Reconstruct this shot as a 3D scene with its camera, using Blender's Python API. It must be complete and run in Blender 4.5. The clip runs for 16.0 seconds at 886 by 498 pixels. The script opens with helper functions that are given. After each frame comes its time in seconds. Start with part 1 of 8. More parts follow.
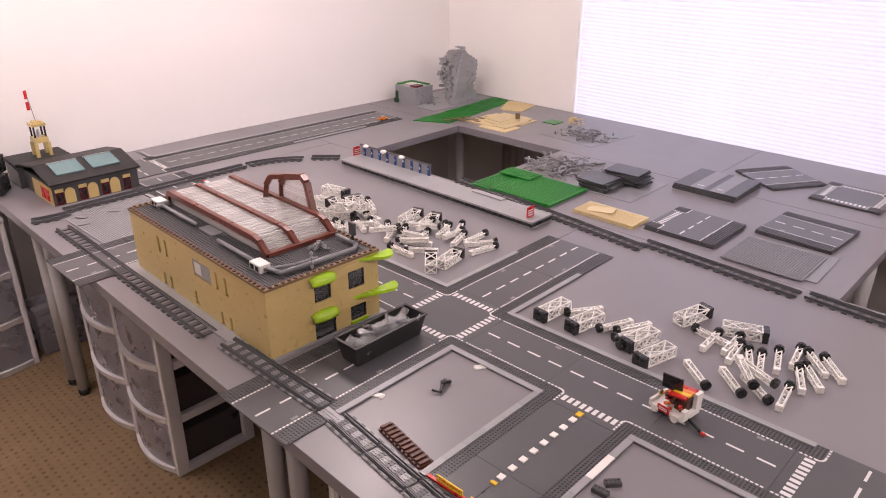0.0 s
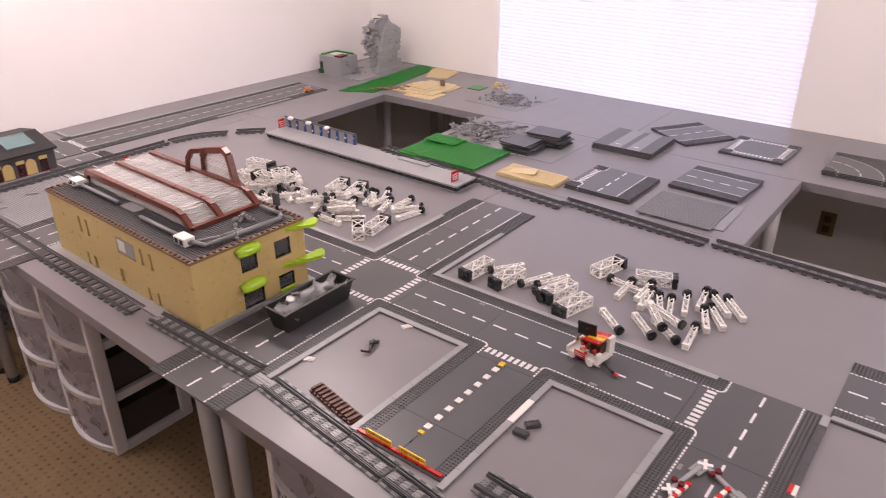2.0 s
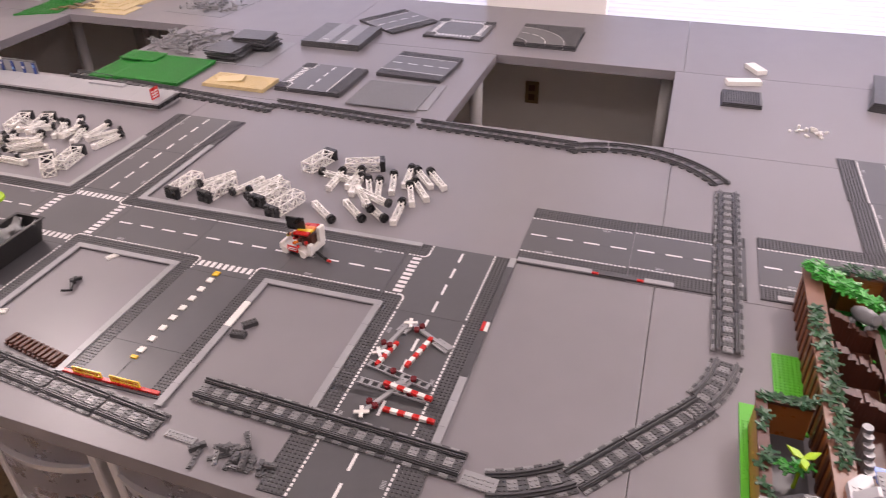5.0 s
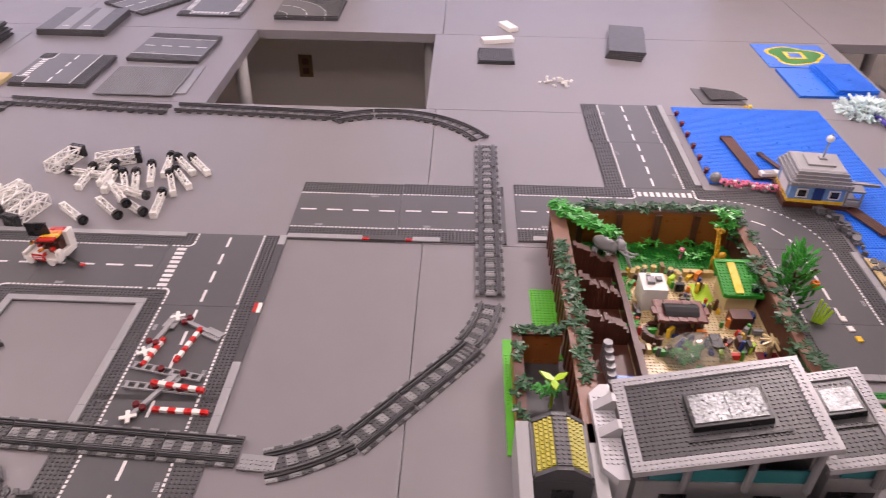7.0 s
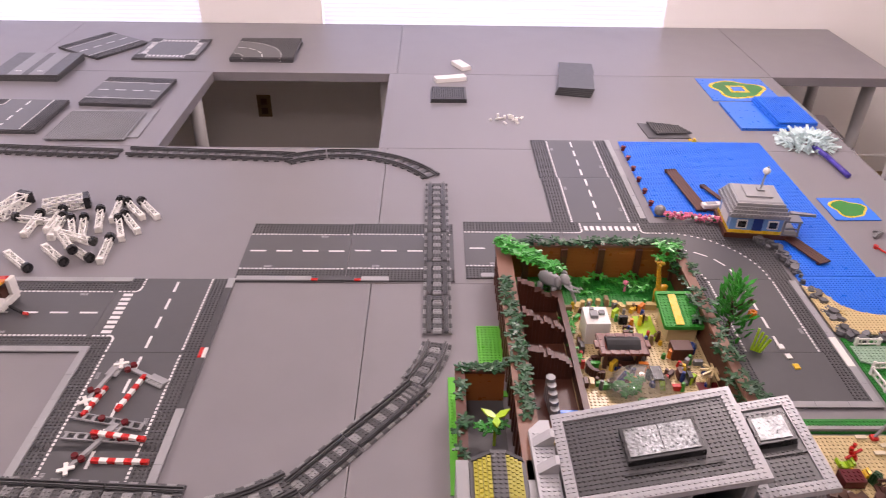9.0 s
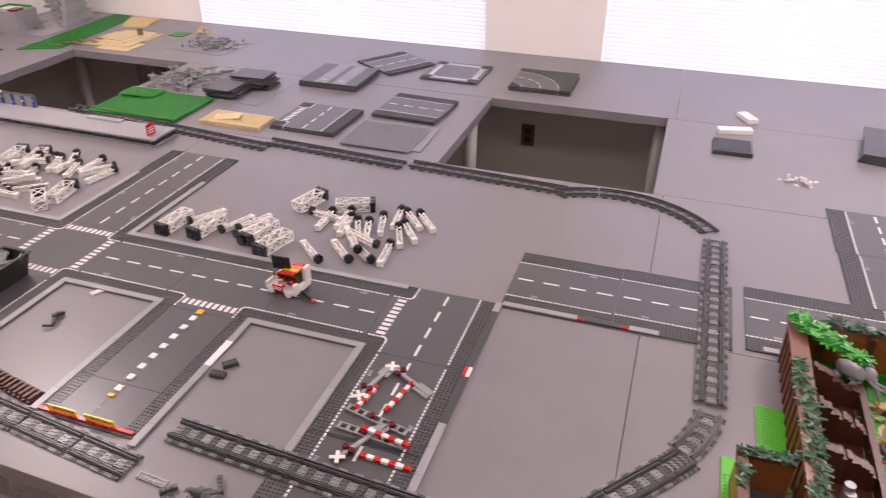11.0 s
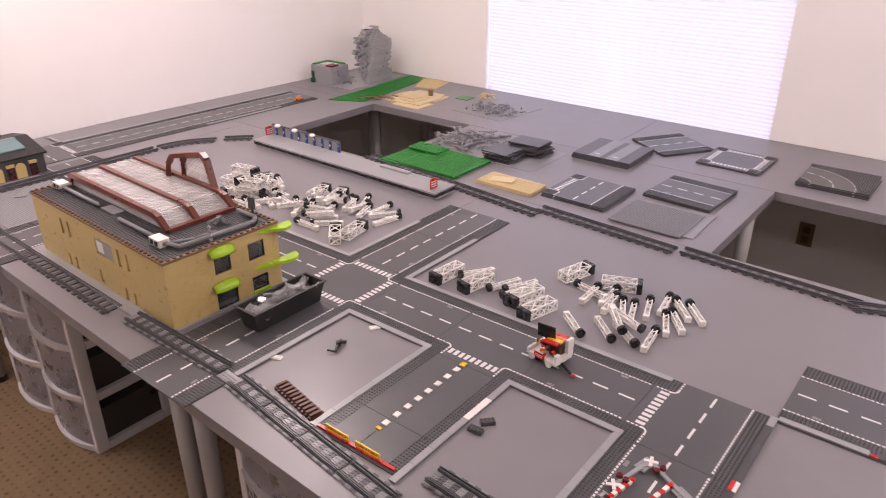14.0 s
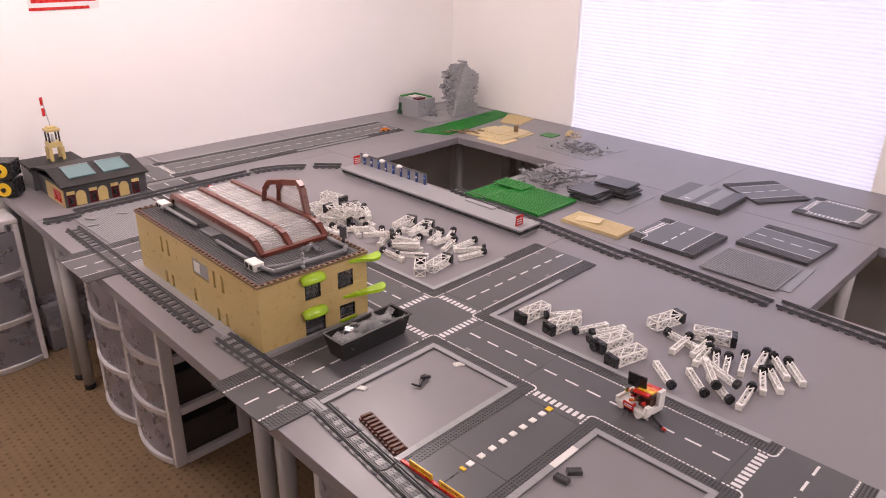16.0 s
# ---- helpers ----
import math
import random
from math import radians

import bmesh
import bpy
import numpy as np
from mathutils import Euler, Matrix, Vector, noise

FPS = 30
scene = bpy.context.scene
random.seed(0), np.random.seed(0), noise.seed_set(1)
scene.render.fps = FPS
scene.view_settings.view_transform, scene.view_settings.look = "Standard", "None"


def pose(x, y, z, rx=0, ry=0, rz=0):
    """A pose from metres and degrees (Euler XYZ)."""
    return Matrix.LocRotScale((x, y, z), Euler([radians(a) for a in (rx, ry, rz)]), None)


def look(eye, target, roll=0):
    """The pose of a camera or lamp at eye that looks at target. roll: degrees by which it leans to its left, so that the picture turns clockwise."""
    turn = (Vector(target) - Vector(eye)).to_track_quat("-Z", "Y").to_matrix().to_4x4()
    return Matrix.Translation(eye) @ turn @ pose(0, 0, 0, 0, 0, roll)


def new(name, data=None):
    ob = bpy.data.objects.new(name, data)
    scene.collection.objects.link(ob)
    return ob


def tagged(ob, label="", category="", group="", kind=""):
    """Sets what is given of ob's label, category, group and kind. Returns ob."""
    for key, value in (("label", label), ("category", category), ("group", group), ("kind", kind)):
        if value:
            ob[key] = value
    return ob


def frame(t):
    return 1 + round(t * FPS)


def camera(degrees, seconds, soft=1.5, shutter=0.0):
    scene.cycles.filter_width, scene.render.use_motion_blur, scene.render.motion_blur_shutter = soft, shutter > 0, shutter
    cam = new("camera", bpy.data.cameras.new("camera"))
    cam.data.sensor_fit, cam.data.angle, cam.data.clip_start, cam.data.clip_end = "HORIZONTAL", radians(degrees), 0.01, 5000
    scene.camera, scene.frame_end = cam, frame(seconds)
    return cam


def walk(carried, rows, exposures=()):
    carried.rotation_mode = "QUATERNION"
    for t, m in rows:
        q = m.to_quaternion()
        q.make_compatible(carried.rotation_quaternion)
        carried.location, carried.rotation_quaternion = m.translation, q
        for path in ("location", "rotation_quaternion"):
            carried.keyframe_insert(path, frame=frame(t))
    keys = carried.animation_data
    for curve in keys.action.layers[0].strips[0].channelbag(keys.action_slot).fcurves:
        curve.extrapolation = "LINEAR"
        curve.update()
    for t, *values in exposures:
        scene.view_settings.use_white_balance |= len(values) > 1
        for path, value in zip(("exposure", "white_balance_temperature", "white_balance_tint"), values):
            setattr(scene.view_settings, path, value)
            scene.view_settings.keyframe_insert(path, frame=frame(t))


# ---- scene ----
cam = camera(62.6, 16.0, soft=1.0, shutter=0.4)
PATH = [
    (0, (1.179, -1.284, 0.988), (-0.067, 0.046, 0.164), 0.3),
    (0.5, (1.19, -1.287, 0.993), (-0.029, 0.053, 0.146), 0.3),
    (1, (1.197, -1.295, 0.997), (0.016, 0.071, 0.137), 0.7),
    (1.5, (1.22, -1.293, 0.995), (0.069, 0.089, 0.12), 0.0),
    (2, (1.252, -1.299, 0.994), (0.151, 0.11, 0.098), -0.3),
    (2.5, (1.277, -1.3, 0.99), (0.27, 0.161, 0.069), 0.0),
    (3, (1.299, -1.3, 0.985), (0.35, 0.183, 0.037), -0.5),
    (3.5, (1.327, -1.298, 0.982), (0.455, 0.214, 0.004), -1.0),
    (4, (1.359, -1.283, 0.97), (0.604, 0.27, -0.04), -1.0),
    (4.2, (1.378, -1.277, 0.976), (0.663, 0.28, -0.056), -1.1),
    (6.3, (1.493, -1.235, 0.964), (1.294, 0.376, -0.205), 0.4),
    (6.5, (1.511, -1.237, 0.964), (1.35, 0.378, -0.205), 0.4),
    (7, (1.544, -1.245, 0.969), (1.506, 0.378, -0.2), 1.0),
    (7.5, (1.577, -1.25, 0.978), (1.638, 0.376, -0.184), 1.5),
    (8, (1.603, -1.251, 0.988), (1.718, 0.387, -0.154), 1.7),
    (8.2, (1.607, -1.252, 0.991), (1.733, 0.393, -0.138), 1.8),
    (10.3, (1.53, -1.243, 0.988), (1.212, 0.428, -0.063), 0.2),
    (10.5, (1.502, -1.242, 0.986), (1.129, 0.424, -0.057), 0.5),
    (11, (1.457, -1.235, 0.981), (0.916, 0.395, -0.044), 0.4),
    (11.5, (1.431, -1.243, 0.981), (0.749, 0.346, -0.023), 0.1),
    (12, (1.413, -1.249, 0.981), (0.611, 0.297, -0.002), -0.2),
    (12.5, (1.4, -1.26, 0.985), (0.493, 0.242, 0.026), -0.4),
    (13, (1.389, -1.269, 0.989), (0.393, 0.193, 0.055), -0.6),
    (13.5, (1.374, -1.279, 0.996), (0.335, 0.171, 0.092), -0.3),
    (14, (1.359, -1.284, 1.001), (0.242, 0.129, 0.131), 0.1),
    (14.5, (1.343, -1.289, 1.003), (0.177, 0.101, 0.161), 0.6),
    (15, (1.326, -1.299, 1.007), (0.106, 0.055, 0.185), 0.8),
    (15.5, (1.311, -1.307, 1.008), (0.057, 0.027, 0.201), 0.8),
    (16, (1.304, -1.311, 1.011), (0.026, 0.007, 0.217), 0.9),
]
walk(cam, [(t, look(eye, target, roll)) for t, eye, target, roll in PATH], exposures=[(0.0, -0.02, 6500, 26), (3.0, 0.06, 6500, 26), (6.5, 0.17, 6500, 28), (8.2, 0.2, 6500, 30), (10.5, 0.1, 6500, 27), (12.5, 0.04, 6500, 26), (16.0, -0.05, 6500, 26)])

# ---- world and lights (the table top is z = 0, the floor lies 0.74 m lower) ----
FLOOR = -0.74
CEIL = 1.75
XL, XR, YB, YF = -2.12, 4.1, 2.185, -3.2      # inner faces of the room's walls
world = bpy.data.worlds.new("sky")
scene.world = world
world.use_nodes = True
wn = world.node_tree.nodes
sky = wn.new("ShaderNodeTexSky")
sky.sky_type, sky.sun_disc = "NISHITA", False
sky.sun_elevation, sky.sun_rotation = radians(40), radians(150)
world.node_tree.links.new(sky.outputs[0], wn["Background"].inputs[0])
wn["Background"].inputs[1].default_value = 0.12

WINDOWS = [(-1.075, 0.527), (1.09, 2.69)]       # x ranges of the two windows
SILL, HEAD = -0.12, 1.36


def area(name, m, sx, sy, watts, colour):
    d = bpy.data.lights.new(name, "AREA")
    d.shape, d.size, d.size_y, d.energy, d.color = "RECTANGLE", sx, sy, watts, colour
    ob = new(name, d)
    ob.matrix_world = m
    return ob


for wx0, wx1 in WINDOWS:
    area("window_daylight", pose((wx0 + wx1) / 2, YB + 0.075, (SILL + HEAD) / 2, -90, 0, 0), wx1 - wx0 - 0.02, HEAD - SILL - 0.02, 13.0, (0.93, 0.95, 1.0))
# No lamp is seen; four fill lights added to balance the room's brightness.
FILL_LAMPS = ((-1.2, -0.95, 34), (-0.9, 0.5, 33), (2.35, 0.9, 47), (1.45, -0.75, 17))
for lx, ly, watts in FILL_LAMPS:
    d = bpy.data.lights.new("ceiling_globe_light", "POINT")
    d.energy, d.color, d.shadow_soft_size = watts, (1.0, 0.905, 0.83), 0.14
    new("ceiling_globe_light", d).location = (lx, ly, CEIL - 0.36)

# ---- materials ----


def mat(name, colour, rough=0.4, vary=0.06, scale=40.0, bump=0.0, bscale=200.0, metal=0.0, spec=0.5, rand=0.0, island=0.0, alpha=None, trans=0.0):
    """A surface with a fine and a broad variation of its colour and roughness, and a fine relief."""
    m = bpy.data.materials.new(name)
    m.use_nodes = True
    nt = m.node_tree
    p = nt.nodes["Principled BSDF"]
    co = nt.nodes.new("ShaderNodeTexCoord")
    n1 = nt.nodes.new("ShaderNodeTexNoise")
    n1.inputs["Scale"].default_value, n1.inputs["Detail"].default_value = scale, 4
    n2 = nt.nodes.new("ShaderNodeTexNoise")
    n2.inputs["Scale"].default_value, n2.inputs["Detail"].default_value = scale * 0.11, 3
    for n in (n1, n2):
        nt.links.new(co.outputs["Object"], n.inputs["Vector"])
    add = nt.nodes.new("ShaderNodeMath")
    add.operation = "ADD"
    nt.links.new(n1.outputs[0], add.inputs[0])
    nt.links.new(n2.outputs[0], add.inputs[1])
    last = add
    if rand or island:
        src = nt.nodes.new("ShaderNodeObjectInfo") if rand else nt.nodes.new("ShaderNodeNewGeometry")
        mul = nt.nodes.new("ShaderNodeMath")
        mul.operation = "MULTIPLY_ADD"
        mul.inputs[1].default_value = (rand or island) / max(vary, 0.01)
        nt.links.new(src.outputs["Random" if rand else "Random Per Island"], mul.inputs[0])
        nt.links.new(add.outputs[0], mul.inputs[2])
        last = mul
    ramp = nt.nodes.new("ShaderNodeMapRange")
    ramp.inputs[1].default_value, ramp.inputs[2].default_value = 0.6, 1.4 + ((rand or island) / max(vary, 0.01))
    amp = vary + (rand or island) * 0.5
    ramp.inputs[3].default_value, ramp.inputs[4].default_value = 1 - amp, 1 + amp
    nt.links.new(last.outputs[0], ramp.inputs[0])
    mix = nt.nodes.new("ShaderNodeVectorMath")
    mix.operation = "SCALE"
    mix.inputs[0].default_value = colour
    nt.links.new(ramp.outputs[0], mix.inputs["Scale"])
    nt.links.new(mix.outputs[0], p.inputs["Base Color"])
    rr = nt.nodes.new("ShaderNodeMapRange")
    rr.inputs[3].default_value, rr.inputs[4].default_value = max(0.02, rough - 0.08), min(1, rough + 0.08)
    nt.links.new(n1.outputs[0], rr.inputs[0])
    nt.links.new(rr.outputs[0], p.inputs["Roughness"])
    p.inputs["Metallic"].default_value = metal
    p.inputs["Specular IOR Level"].default_value = spec
    p.inputs["Transmission Weight"].default_value = trans
    if alpha is not None:
        p.inputs["Alpha"].default_value = alpha
    if bump:
        n3 = nt.nodes.new("ShaderNodeTexNoise")
        n3.inputs["Scale"].default_value, n3.inputs["Detail"].default_value = bscale, 3
        nt.links.new(co.outputs["Object"], n3.inputs["Vector"])
        b = nt.nodes.new("ShaderNodeBump")
        b.inputs["Strength"].default_value, b.inputs["Distance"].default_value = bump, 0.001
        nt.links.new(n3.outputs[0], b.inputs["Height"])
        nt.links.new(b.outputs[0], p.inputs["Normal"])
    return m


def plastic(name, colour, rough=0.3, **k):
    return mat(name, colour, rough, vary=k.pop("vary", 0.05), scale=60, bump=0.02, bscale=45, **k)


M_TABLE = mat("grey_laminate", (0.213, 0.2, 0.213), 0.34, vary=0.05, scale=9, bump=0.06, bscale=500)
M_TABLE_EDGE = mat("grey_edge_band", (0.25, 0.235, 0.24), 0.45, vary=0.05, scale=30)
M_WALL = mat("white_wall_paint", (0.87, 0.845, 0.82), 0.85, vary=0.02, scale=4, bump=0.25, bscale=180)
M_CEIL = mat("ceiling_paint", (0.85, 0.84, 0.82), 0.9, vary=0.02, scale=6, bump=0.3, bscale=120)
M_TRIM = mat("white_trim_paint", (0.82, 0.8, 0.78), 0.5, vary=0.02, scale=12)
M_DKGREY = plastic("dark_grey_plastic", (0.064, 0.064, 0.068), 0.34)
M_ROAD = plastic("road_grey_plastic", (0.086, 0.085, 0.09), 0.32)
M_GREY = plastic("light_grey_plastic", (0.31, 0.31, 0.32), 0.33, rand=0.08)
M_SLEEPER = plastic("sleeper_grey_plastic", (0.25, 0.25, 0.255), 0.33, rand=0.35)
M_RAIL = plastic("rail_grey_plastic", (0.085, 0.085, 0.09), 0.34, rand=0.1)
M_PALEGREY = plastic("pale_grey_plastic", (0.385, 0.385, 0.405), 0.33, rand=0.06)
M_MIDGREY = plastic("mid_grey_plastic", (0.22, 0.22, 0.23), 0.33, rand=0.15)
M_WHITE = plastic("white_plastic", (0.78, 0.76, 0.72), 0.3)
M_PRINT = plastic("white_print", (0.72, 0.71, 0.7), 0.4)
M_PRINTGREY = plastic("grey_print", (0.32, 0.32, 0.33), 0.4)
M_BLACK = plastic("black_plastic", (0.016, 0.016, 0.018), 0.28)
M_RED = plastic("red_plastic", (0.55, 0.02, 0.015), 0.28)
M_DKRED = plastic("dark_red_plastic", (0.13, 0.012, 0.015), 0.25)
M_YELLOW = plastic("yellow_plastic", (0.8, 0.52, 0.03), 0.28)
M_OLIVE = plastic("dull_yellow_plastic", (0.42, 0.38, 0.03), 0.3)
M_ORANGE = plastic("orange_plastic", (0.75, 0.22, 0.02), 0.28)
M_TAN = plastic("tan_plastic", (0.56, 0.42, 0.17), 0.3)
M_ROOFGREEN = plastic("roof_green_plastic", (0.012, 0.29, 0.02), 0.55)
M_MATTBLACK = plastic("matt_black_plastic", (0.014, 0.014, 0.016), 0.6)
M_SPOTTED = mat("yellow_brown_spotted_plastic", (0.55, 0.30, 0.01), 0.35, vary=0.7, scale=120, bump=0.05, bscale=300)
M_IVORY = plastic("ivory_plastic", (0.7, 0.64, 0.48), 0.25)
M_SAND = plastic("sand_tan_plastic", (0.63, 0.5, 0.26), 0.32, rand=0.1)
M_BROWN = plastic("reddish_brown_plastic", (0.08, 0.025, 0.014), 0.42, rand=0.25)
M_DKTAN = plastic("dark_tan_plastic", (0.2, 0.13, 0.06), 0.35)
M_LIME = plastic("lime_plastic", (0.36, 0.6, 0.02), 0.25)
M_GREEN = plastic("green_plastic", (0.01, 0.21, 0.025), 0.32)
M_BRGREEN = plastic("bright_green_plastic", (0.09, 0.47, 0.03), 0.3)
M_DKGREEN = plastic("dark_green_leaf_plastic", (0.015, 0.075, 0.025), 0.4, island=0.5)
M_LEAF = plastic("green_leaf_plastic", (0.03, 0.3, 0.03), 0.35, island=0.4)
M_BLUE = plastic("blue_plastic", (0.015, 0.17, 0.75), 0.3)
M_MEDBLUE = plastic("medium_blue_plastic", (0.16, 0.33, 0.62), 0.3)
M_DKBLUE = plastic("dark_blue_plastic", (0.012, 0.04, 0.2), 0.3)
M_TEAL = plastic("trans_teal_plastic", (0.14, 0.24, 0.25), 0.1)
M_PINK = plastic("pink_plastic", (0.75, 0.2, 0.32), 0.35)
M_DKORANGE = plastic("dark_orange_plastic", (0.3, 0.1, 0.02), 0.3)
M_PALEGREEN = plastic("pale_sand_green_plastic", (0.3, 0.45, 0.33), 0.35)
M_LEG = mat("grey_leg_paint", (0.4, 0.39, 0.385), 0.4, vary=0.03, scale=20)
M_STEEL = mat("steel", (0.55, 0.55, 0.56), 0.3, metal=1.0)
M_CLEAR = plastic("clear_plastic", (0.9, 0.92, 0.93), 0.08, trans=0.95)
M_FROST = mat("frosted_drawer_plastic", (0.66, 0.64, 0.71), 0.28, vary=0.06, scale=12, trans=0.72)
M_BIN = mat("matt_black_bin_plastic", (0.02, 0.019, 0.019), 0.38, vary=0.03, scale=8)
M_ROOF = mat("black_roof_plastic", (0.017, 0.016, 0.017), 0.55, vary=0.05, scale=30)
M_RUST = plastic("rust_brown_plastic", (0.14, 0.034, 0.02), 0.3)
M_CANOPY = plastic("clear_canopy_plastic", (0.94, 0.95, 0.96), 0.14, trans=0.8)
M_DRAWERWHITE = mat("white_drawer_frame_plastic", (0.73, 0.71, 0.72), 0.35, vary=0.03, scale=20)
M_DARKIN = mat("smoked_drawer_side_plastic", (0.07, 0.062, 0.064), 0.3, vary=0.2, scale=15)
M_FOILPLATE = mat("silver_textured_panel", (0.19, 0.2, 0.205), 0.3, vary=0.8, scale=210, bump=1.0, bscale=260, metal=0.9)
M_DEEPTEAL = plastic("deep_teal_glazing", (0.03, 0.2, 0.22), 0.1)

# ---- mesh helpers ----


def box(bm, x0, y0, z0, x1, y1, z1, m=None):
    v = [bm.verts.new(c) for c in ((x0, y0, z0), (x1, y0, z0), (x1, y1, z0), (x0, y1, z0), (x0, y0, z1), (x1, y0, z1), (x1, y1, z1), (x0, y1, z1))]
    if m is not None:
        for a in v:
            a.co = m @ a.co
    for f in ((3, 2, 1, 0), (4, 5, 6, 7), (0, 1, 5, 4), (1, 2, 6, 5), (2, 3, 7, 6), (3, 0, 4, 7)):
        bm.faces.new([v[i] for i in f])
    return v


def cyl(bm, x, y, z0, z1, r, n=12, r2=None, m=None):
    r2 = r if r2 is None else r2
    lo, hi = [], []
    for i in range(n):
        a = 2 * math.pi * (i + 0.5) / n
        lo.append(bm.verts.new((x + r * math.cos(a), y + r * math.sin(a), z0)))
        hi.append(bm.verts.new((x + r2 * math.cos(a), y + r2 * math.sin(a), z1)))
    if m is not None:
        for a in lo + hi:
            a.co = m @ a.co
    for i in range(n):
        bm.faces.new((lo[i], lo[(i + 1) % n], hi[(i + 1) % n], hi[i]))
    bm.faces.new(hi)
    bm.faces.new(lo[::-1])


def prism(bm, outline, z0, z1, m=None):
    """A flat plate with an outline of points (x, y)."""
    lo = [bm.verts.new((x, y, z0)) for x, y in outline]
    hi = [bm.verts.new((x, y, z1)) for x, y in outline]
    if m is not None:
        for a in lo + hi:
            a.co = m @ a.co
    n = len(outline)
    for i in range(n):
        bm.faces.new((lo[i], lo[(i + 1) % n], hi[(i + 1) % n], hi[i]))
    bm.faces.new(hi)
    bm.faces.new(lo[::-1])


def bar(bm, a, b, r, n=6):
    """A round rod from a to b."""
    a, b = Vector(a), Vector(b)
    q = (b - a).to_track_quat("Z", "Y").to_matrix().to_4x4()
    cyl(bm, 0, 0, 0, (b - a).length, r, n, m=Matrix.Translation(a) @ q)


def stick(bm, a, b, w):
    """A square rod from a to b."""
    a, b = Vector(a), Vector(b)
    q = (b - a).to_track_quat("Z", "Y").to_matrix().to_4x4()
    box(bm, -w / 2, -w / 2, 0, w / 2, w / 2, (b - a).length, Matrix.Translation(a) @ q)


S = 0.008        # one stud


def studs(bm, x0, y0, nx, ny, z, skip=None, n=6):
    """Rows of studs; x0, y0 is the corner of the field."""
    for i in range(nx):
        for j in range(ny):
            x, y = x0 + (i + 0.5) * S, y0 + (j + 0.5) * S
            if skip is None or not skip(x, y):
                ring = [(x + 0.0024 * math.cos(k * 2 * math.pi / n), y + 0.0024 * math.sin(k * 2 * math.pi / n)) for k in range(n)]
                lo = [bm.verts.new((a, b, z)) for a, b in ring]
                hi = [bm.verts.new((a, b, z + 0.0017)) for a, b in ring]
                for k in range(n):
                    bm.faces.new((lo[k], lo[(k + 1) % n], hi[(k + 1) % n], hi[k]))
                bm.faces.new(hi)


def mesh_of(name, bm, material, smooth=False, bevel=0.0):
    if bevel:
        bmesh.ops.bevel(bm, geom=bm.edges[:], offset=bevel, segments=2, affect="EDGES", profile=0.6)
    me = bpy.data.meshes.new(name)
    bm.to_mesh(me)
    bm.free()
    me.materials.append(material)
    if smooth:
        for p in me.polygons:
            p.use_smooth = True
    return me


def part(name, bm, material, parent=None, label="", smooth=False, bevel=0.0, m=None):
    ob = new(name, mesh_of(name, bm, material, smooth, bevel))
    if parent is not None:
        ob.parent = parent
    if m is not None:
        ob.matrix_basis = m
    return tagged(ob, label)


def like(ob, parent, m):
    """One more piece on the same mesh."""
    o = new(ob.name.split(".")[0], ob.data)
    o.parent = parent
    o.matrix_basis = m
    return o


SITE = Matrix()      # where the group of things being laid out lies on the tables


def site(dx=0.0, dy=0.0, turn=0.0, px=0.0, py=0.0):
    """Shift what follows, after a turn about (px, py)."""
    global SITE
    SITE = Matrix.Translation((px + dx, py + dy, 0)) @ pose(0, 0, 0, 0, 0, turn) @ Matrix.Translation((-px, -py, 0))


def thing(name, label, category, m=None, group="", kind=""):
    ob = new(name)
    ob.empty_display_size = 0.02
    if m is not None:
        ob.matrix_basis = SITE @ m
    return tagged(ob, label, category, group, kind)


def B():
    return bmesh.new()


def quick(name, boxes, material, parent=None, label="", bevel=0.0, m=None):
    bm = B()
    for b in boxes:
        box(bm, *b)
    return part(name, bm, material, parent, label, bevel=bevel, m=m)

# ---- the room ----
def carpet():
    m = mat("tan_dotted_carpet", (0.25, 0.172, 0.1), 0.95, vary=0.12, scale=60, bump=0.7, bscale=700, spec=0.1)
    nt = m.node_tree
    p = nt.nodes["Principled BSDF"]
    src = p.inputs["Base Color"].links[0].from_socket
    co = nt.nodes.new("ShaderNodeTexCoord")
    v = nt.nodes.new("ShaderNodeTexVoronoi")
    v.inputs["Scale"].default_value, v.inputs["Randomness"].default_value = 34.0, 0.12
    nt.links.new(co.outputs["Object"], v.inputs["Vector"])
    r = nt.nodes.new("ShaderNodeMapRange")
    r.inputs[1].default_value, r.inputs[2].default_value = 0.2, 0.34
    r.inputs[3].default_value, r.inputs[4].default_value = 0.55, 1.0
    nt.links.new(v.outputs["Distance"], r.inputs[0])
    s = nt.nodes.new("ShaderNodeVectorMath")
    s.operation = "SCALE"
    nt.links.new(src, s.inputs[0])
    nt.links.new(r.outputs[0], s.inputs["Scale"])
    nt.links.new(s.outputs[0], p.inputs["Base Color"])
    return m


def structure(name, boxes, material, label, category):
    return tagged(quick(name, boxes, material), label, category, kind="structure")


structure("floor", [(XL - 0.4, YF - 0.2, FLOOR - 0.1, XR + 0.2, YB + 0.2, FLOOR)], carpet(), "tan carpet with rows of small dark dots", "floor")
structure("ceiling", [(XL - 0.4, YF - 0.2, CEIL, XR + 0.2, YB + 0.2, CEIL + 0.1)], M_CEIL, "plain white painted ceiling", "ceiling")


def west(y):
    """The western wall runs a little askew to the tables."""
    return -2.128 + 0.052 * (y - 0.295)


